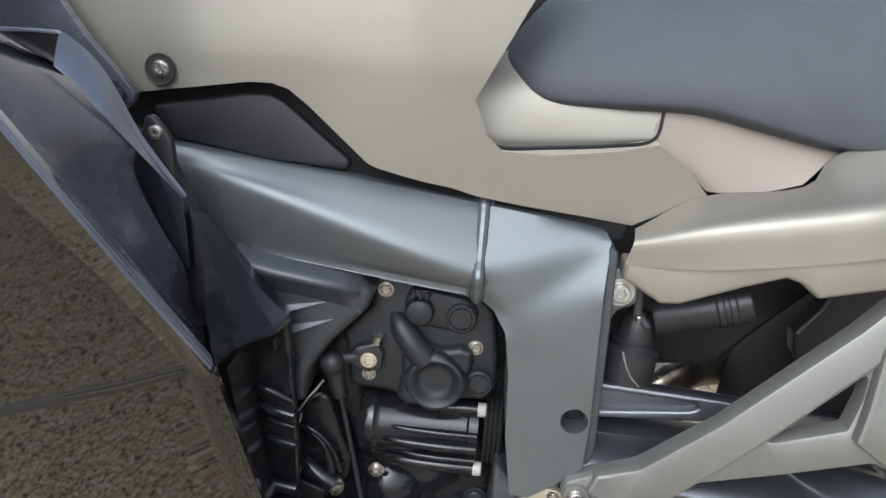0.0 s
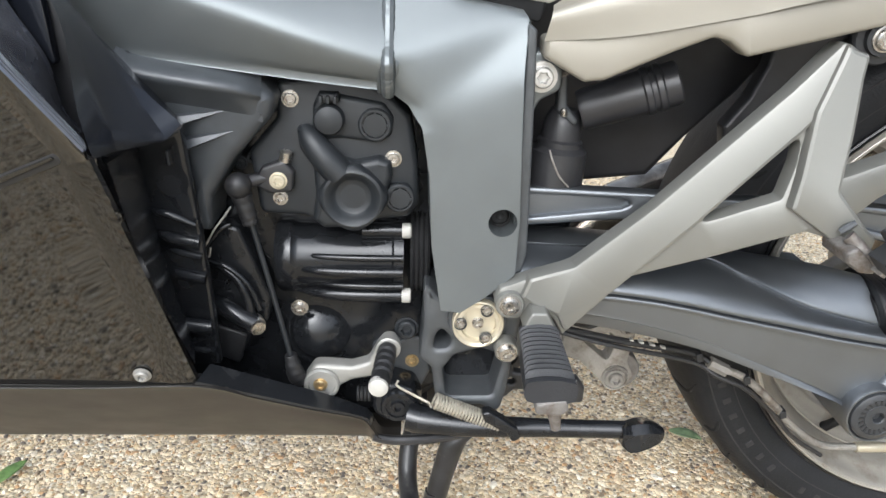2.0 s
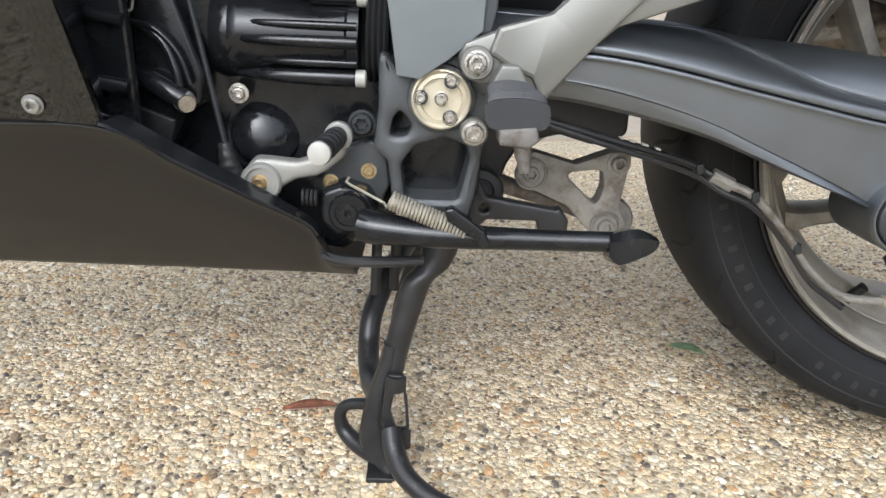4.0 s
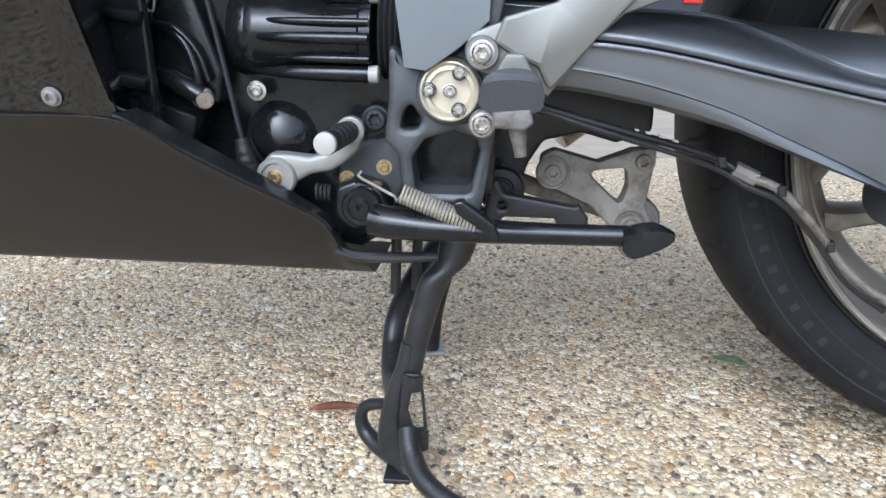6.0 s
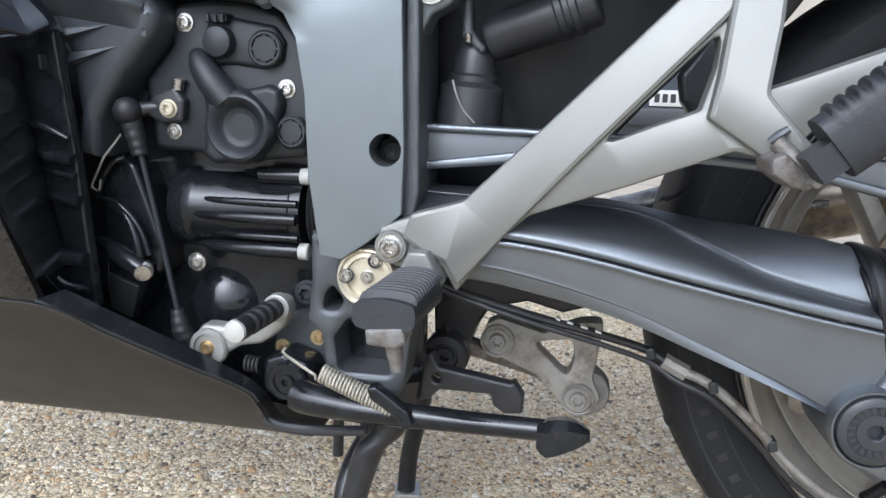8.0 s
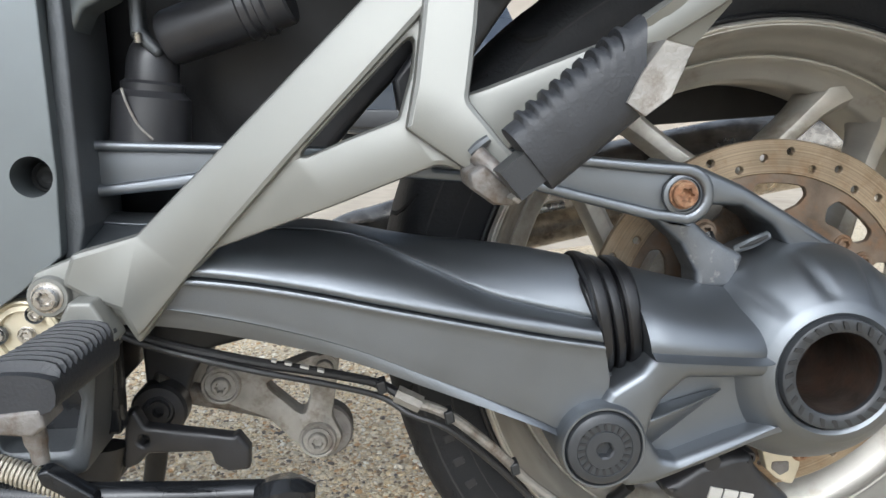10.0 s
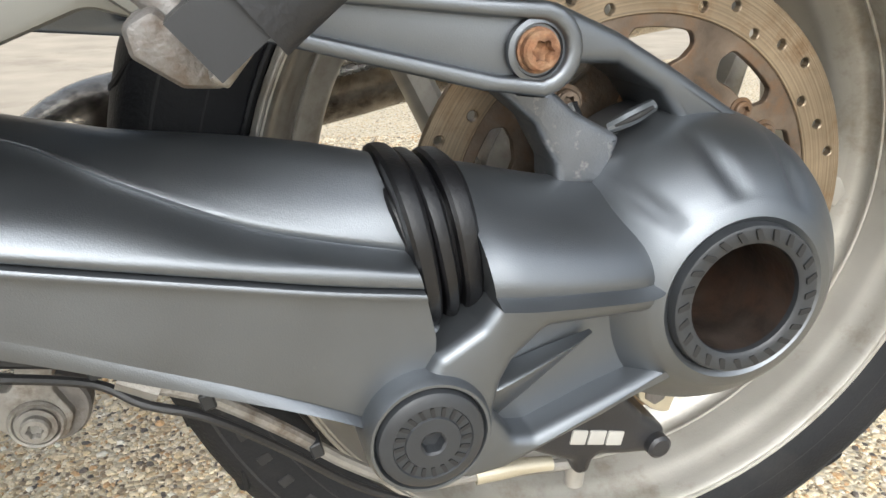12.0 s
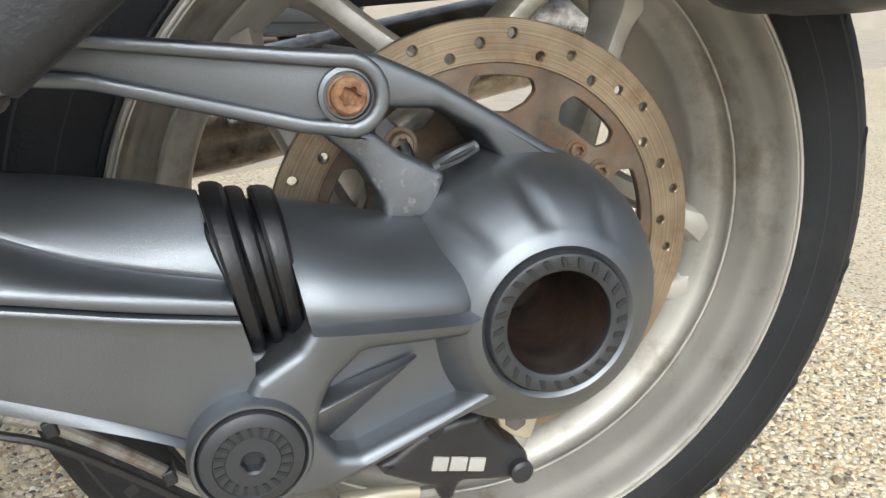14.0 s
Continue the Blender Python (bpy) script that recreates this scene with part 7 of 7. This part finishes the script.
tube(bm, [(0.2290, -0.140, 0.4780), (0.2320, -0.142, 0.4690), (0.2380, -0.143, 0.4570), (0.2460, -0.143, 0.4485)], 0.0008, 6, 5)
part("cable", bm, M_CASTLINK, res, "thin pale cable")

# ---- side stand, folded up ----
bm = B()
tube(bm, [(0.120, -0.158, 0.240), (0.135, -0.162, 0.2385), (0.18, -0.168, 0.237), (0.25, -0.172, 0.2375), (0.318, -0.178, 0.2400)], [0.0135, 0.0125, 0.0100, 0.0082, 0.0078], 18, 6)
stand = part("side_stand", bm, M_ENGINE, bike, "folded black side stand with a return spring")
bm = B()
rows = []
for x, w, h in ((0.303, 0.009, 0.010), (0.310, 0.014, 0.0165), (0.323, 0.016, 0.0145), (0.334, 0.014, 0.008), (0.339, 0.008, 0.004)):
    z = 0.2385 if x < 0.32 else 0.2420
    rows.append([(x, -0.180 + a * w, z + b * h - 0.25 * (a * w)) for a, b in ((-1, -0.9), (-1, 0.2), (-0.5, 0.65), (0.5, 0.65), (1, 0.2), (1, -0.9))])
loft(bm, rows, 1, 2, ring=True, lin_u=True)
part("stand_foot", bm, M_ENGINE, stand)
bm = B()
plate(bm, [(0.088, 0.262), (0.104, 0.268), (0.124, 0.262), (0.132, 0.246), (0.124, 0.232), (0.100, 0.228), (0.088, 0.238)], -0.150, -0.12, 0.004, r=0.008)
part("stand_yoke", bm, M_ENGINE, stand)
bm = B()
lathe(bm, [(0, 0), (0.0155, 0), (0.0155, 0.006), (0.014, 0.008), (0.0105, 0.008), (0.010, 0.0065), (0.0065, 0.0065), (0.006, 0.010), (0.003, 0.010), (0.0025, 0.006), (0, 0.006)], (0.110, -0.150, 0.2485), (0, -1, 0), 32)
part("pivot_bolt", bm, M_ENGINE, stand)
for k in range(4):
    bm = B()
    lathe(bm, [(0, 0), (0.0062, 0), (0.0068, 0.001), (0.0062, 0.0022), (0, 0.0022)], (0.074 + 0.0032 * k, -0.150, 0.258 - 0.0002 * k), (1, 0, 0), 14)
    part("switch_boot_rib", bm, M_RUBBER, stand)
# spring wire
bm = B()
a0, a1 = Vector((0.140, -0.168, 0.2635)), Vector((0.199, -0.172, 0.241))
ax = (a1 - a0).normalized()
u = ax.orthogonal().normalized()
v = ax.cross(u)
turns = 23
pts = [(0.1105, -0.158, 0.2765), (0.1085, -0.160, 0.2735), (0.112, -0.162, 0.2715), (0.126, -0.166, 0.2655), (0.137, -0.168, 0.2605)]
pts += [tuple(a0.lerp(a1, i / (turns * 10)) + (u * math.cos(i * 2 * math.pi / 10) + v * math.sin(i * 2 * math.pi / 10)) * 0.0066) for i in range(5, turns * 10 + 1)]
pts += [(0.204, -0.174, 0.240), (0.211, -0.178, 0.2375)]
tube(bm, pts, 0.00115, 6, 1)
part("return_spring", bm, M_SPRING, stand, "coiled steel return spring")
bm = B()
plate(bm, [(0.181, 0.2615), (0.188, 0.263), (0.212, 0.246), (0.216, 0.236), (0.209, 0.232), (0.204, 0.240), (0.184, 0.253)], -0.186, -0.176, 0.002, r=0.003)
part("spring_hook", bm, M_ENGINE, stand)

# ---- centre stand ----
cst = tagged(new("centre_stand"), "black tubular centre stand holding the machine up")
cst.parent = bike


def stand_leg(stations):
    bm = B()
    rows = []
    for x, y, z, w, d in stations:
        rows.append([(x + w * math.cos(a), y + d * math.sin(a), z) for a in (2 * math.pi * i / 16 for i in range(16))])
    loft(bm, rows, 1, 5, ring=True)
    return part("leg", bm, M_STAND, cst)


stand_leg(((0.188, -0.100, 0.238, 0.018, 0.012), (0.1785, -0.106, 0.195, 0.0145, 0.011), (0.1640, -0.110, 0.1775, 0.0128, 0.010), (0.1545, -0.112, 0.145, 0.0115, 0.010), (0.1470, -0.115, 0.112, 0.0108, 0.0095), (0.1450, -0.117, 0.096, 0.0100, 0.0090)))
stand_leg(((0.200, 0.070, 0.230, 0.015, 0.011), (0.172, 0.105, 0.170, 0.0120, 0.010), (0.158, 0.122, 0.110, 0.0108, 0.010), (0.146, 0.132, 0.055, 0.0105, 0.010), (0.141, 0.137, 0.004, 0.0110, 0.010)))
# pressed front blade that carries on from the tube to the ground
bm = B()
rows = []
for x0, x1, y, z in ((0.1372, 0.1500, -0.116, 0.122), (0.1325, 0.1470, -0.118, 0.100), (0.1250, 0.1400, -0.120, 0.078), (0.1195, 0.1375, -0.122, 0.050), (0.1185, 0.1420, -0.124, 0.028), (0.1290, 0.1480, -0.127, 0.012), (0.1380, 0.1500, -0.130, 0.004)):
    rows.append([(x0, y + 0.006, z), (x0 + 0.001, y - 0.004, z), (x0 + 0.004, y - 0.007, z), (x1 - 0.004, y - 0.008, z), (x1, y - 0.004, z), (x1, y + 0.006, z)])
loft(bm, rows, 2, 5, ring=True)
part("front_blade", bm, M_STAND, cst)
# slotted rear plate, rolled into two bands round the tube
bm = B()
plate(bm, [(0.1395, 0.1000), (0.1555, 0.1000), (0.1590, 0.0700), (0.1625, 0.0320), (0.1570, 0.0265), (0.1430, 0.0265), (0.1370, 0.0600)], -0.1330, -0.1270, 0.002, 0.002, 2, [[(0.1480, 0.0840), (0.1565, 0.0840), (0.1598, 0.0480), (0.1500, 0.0460), (0.1445, 0.0640)]], r=0.004)
slotted = part("slotted_plate", bm, M_STAND, cst)
for x0, x1, z0, z1 in ((0.1415, 0.1575, 0.0990, 0.0860), (0.1450, 0.1630, 0.0470, 0.0300)):
    bm = B()
    rows = [[(x0 + (x1 - x0) * f, -0.1345 - 0.0055 * math.sin(math.pi * f), z) for f in (0, 0.2, 0.4, 0.6, 0.8, 1)] for z in (z0, z0 - 0.001, z1 + 0.001, z1)]
    loft(bm, rows, 2, 1, thick=0.004)
    part("band", bm, M_STAND, slotted)
for x, y, yaw, paint in ((0.141, -0.129, 0, M_STAND), (0.1435, 0.139, 12, M_ALLOY)):
    bm = B()
    plate(bm, [(-0.016, 0.0), (0.014, 0.0), (0.014, 0.005), (-0.016, 0.005)], -0.016, 0.016, 0.001, r=0.001)
    foot = part("foot_plate", bm, paint, cst, "worn bare metal foot plate" if paint is M_ALLOY else "")
    foot.matrix_world = pose(x, y, 0, 0, 0, yaw)
bm = B()
tube(bm, [(0.134, -0.112, 0.056), (0.118, -0.100, 0.053), (0.1015, -0.093, 0.046), (0.0965, -0.091, 0.033), (0.1020, -0.093, 0.018), (0.1180, -0.104, 0.010), (0.138, -0.122, 0.009)], [0.005, 0.0052, 0.0055, 0.006, 0.0075, 0.0085, 0.008], 12, 6)
part("loop", bm, M_STAND, cst)
bm = B()
tube(bm, [(0.1450, -0.136, 0.050), (0.1500, -0.150, 0.034), (0.1620, -0.168, 0.022), (0.1850, -0.186, 0.0145), (0.2120, -0.198, 0.0125), (0.2450, -0.208, 0.0125)], [0.0085, 0.0095, 0.0090, 0.0085, 0.0080, 0.0078], 14, 6)
part("foot_tang", bm, M_STAND, cst, "curved black foot tang")
bm = B()
tube(bm, [(0.1330, -0.112, 0.066), (0.1230, -0.070, 0.064), (0.1185, -0.040, 0.080), (0.1205, -0.020, 0.108), (0.1340, 0.010, 0.138), (0.1520, 0.060, 0.158), (0.1680, 0.095, 0.170)], 0.0105, 14, 6)
part("cross_tube", bm, M_STAND, cst)
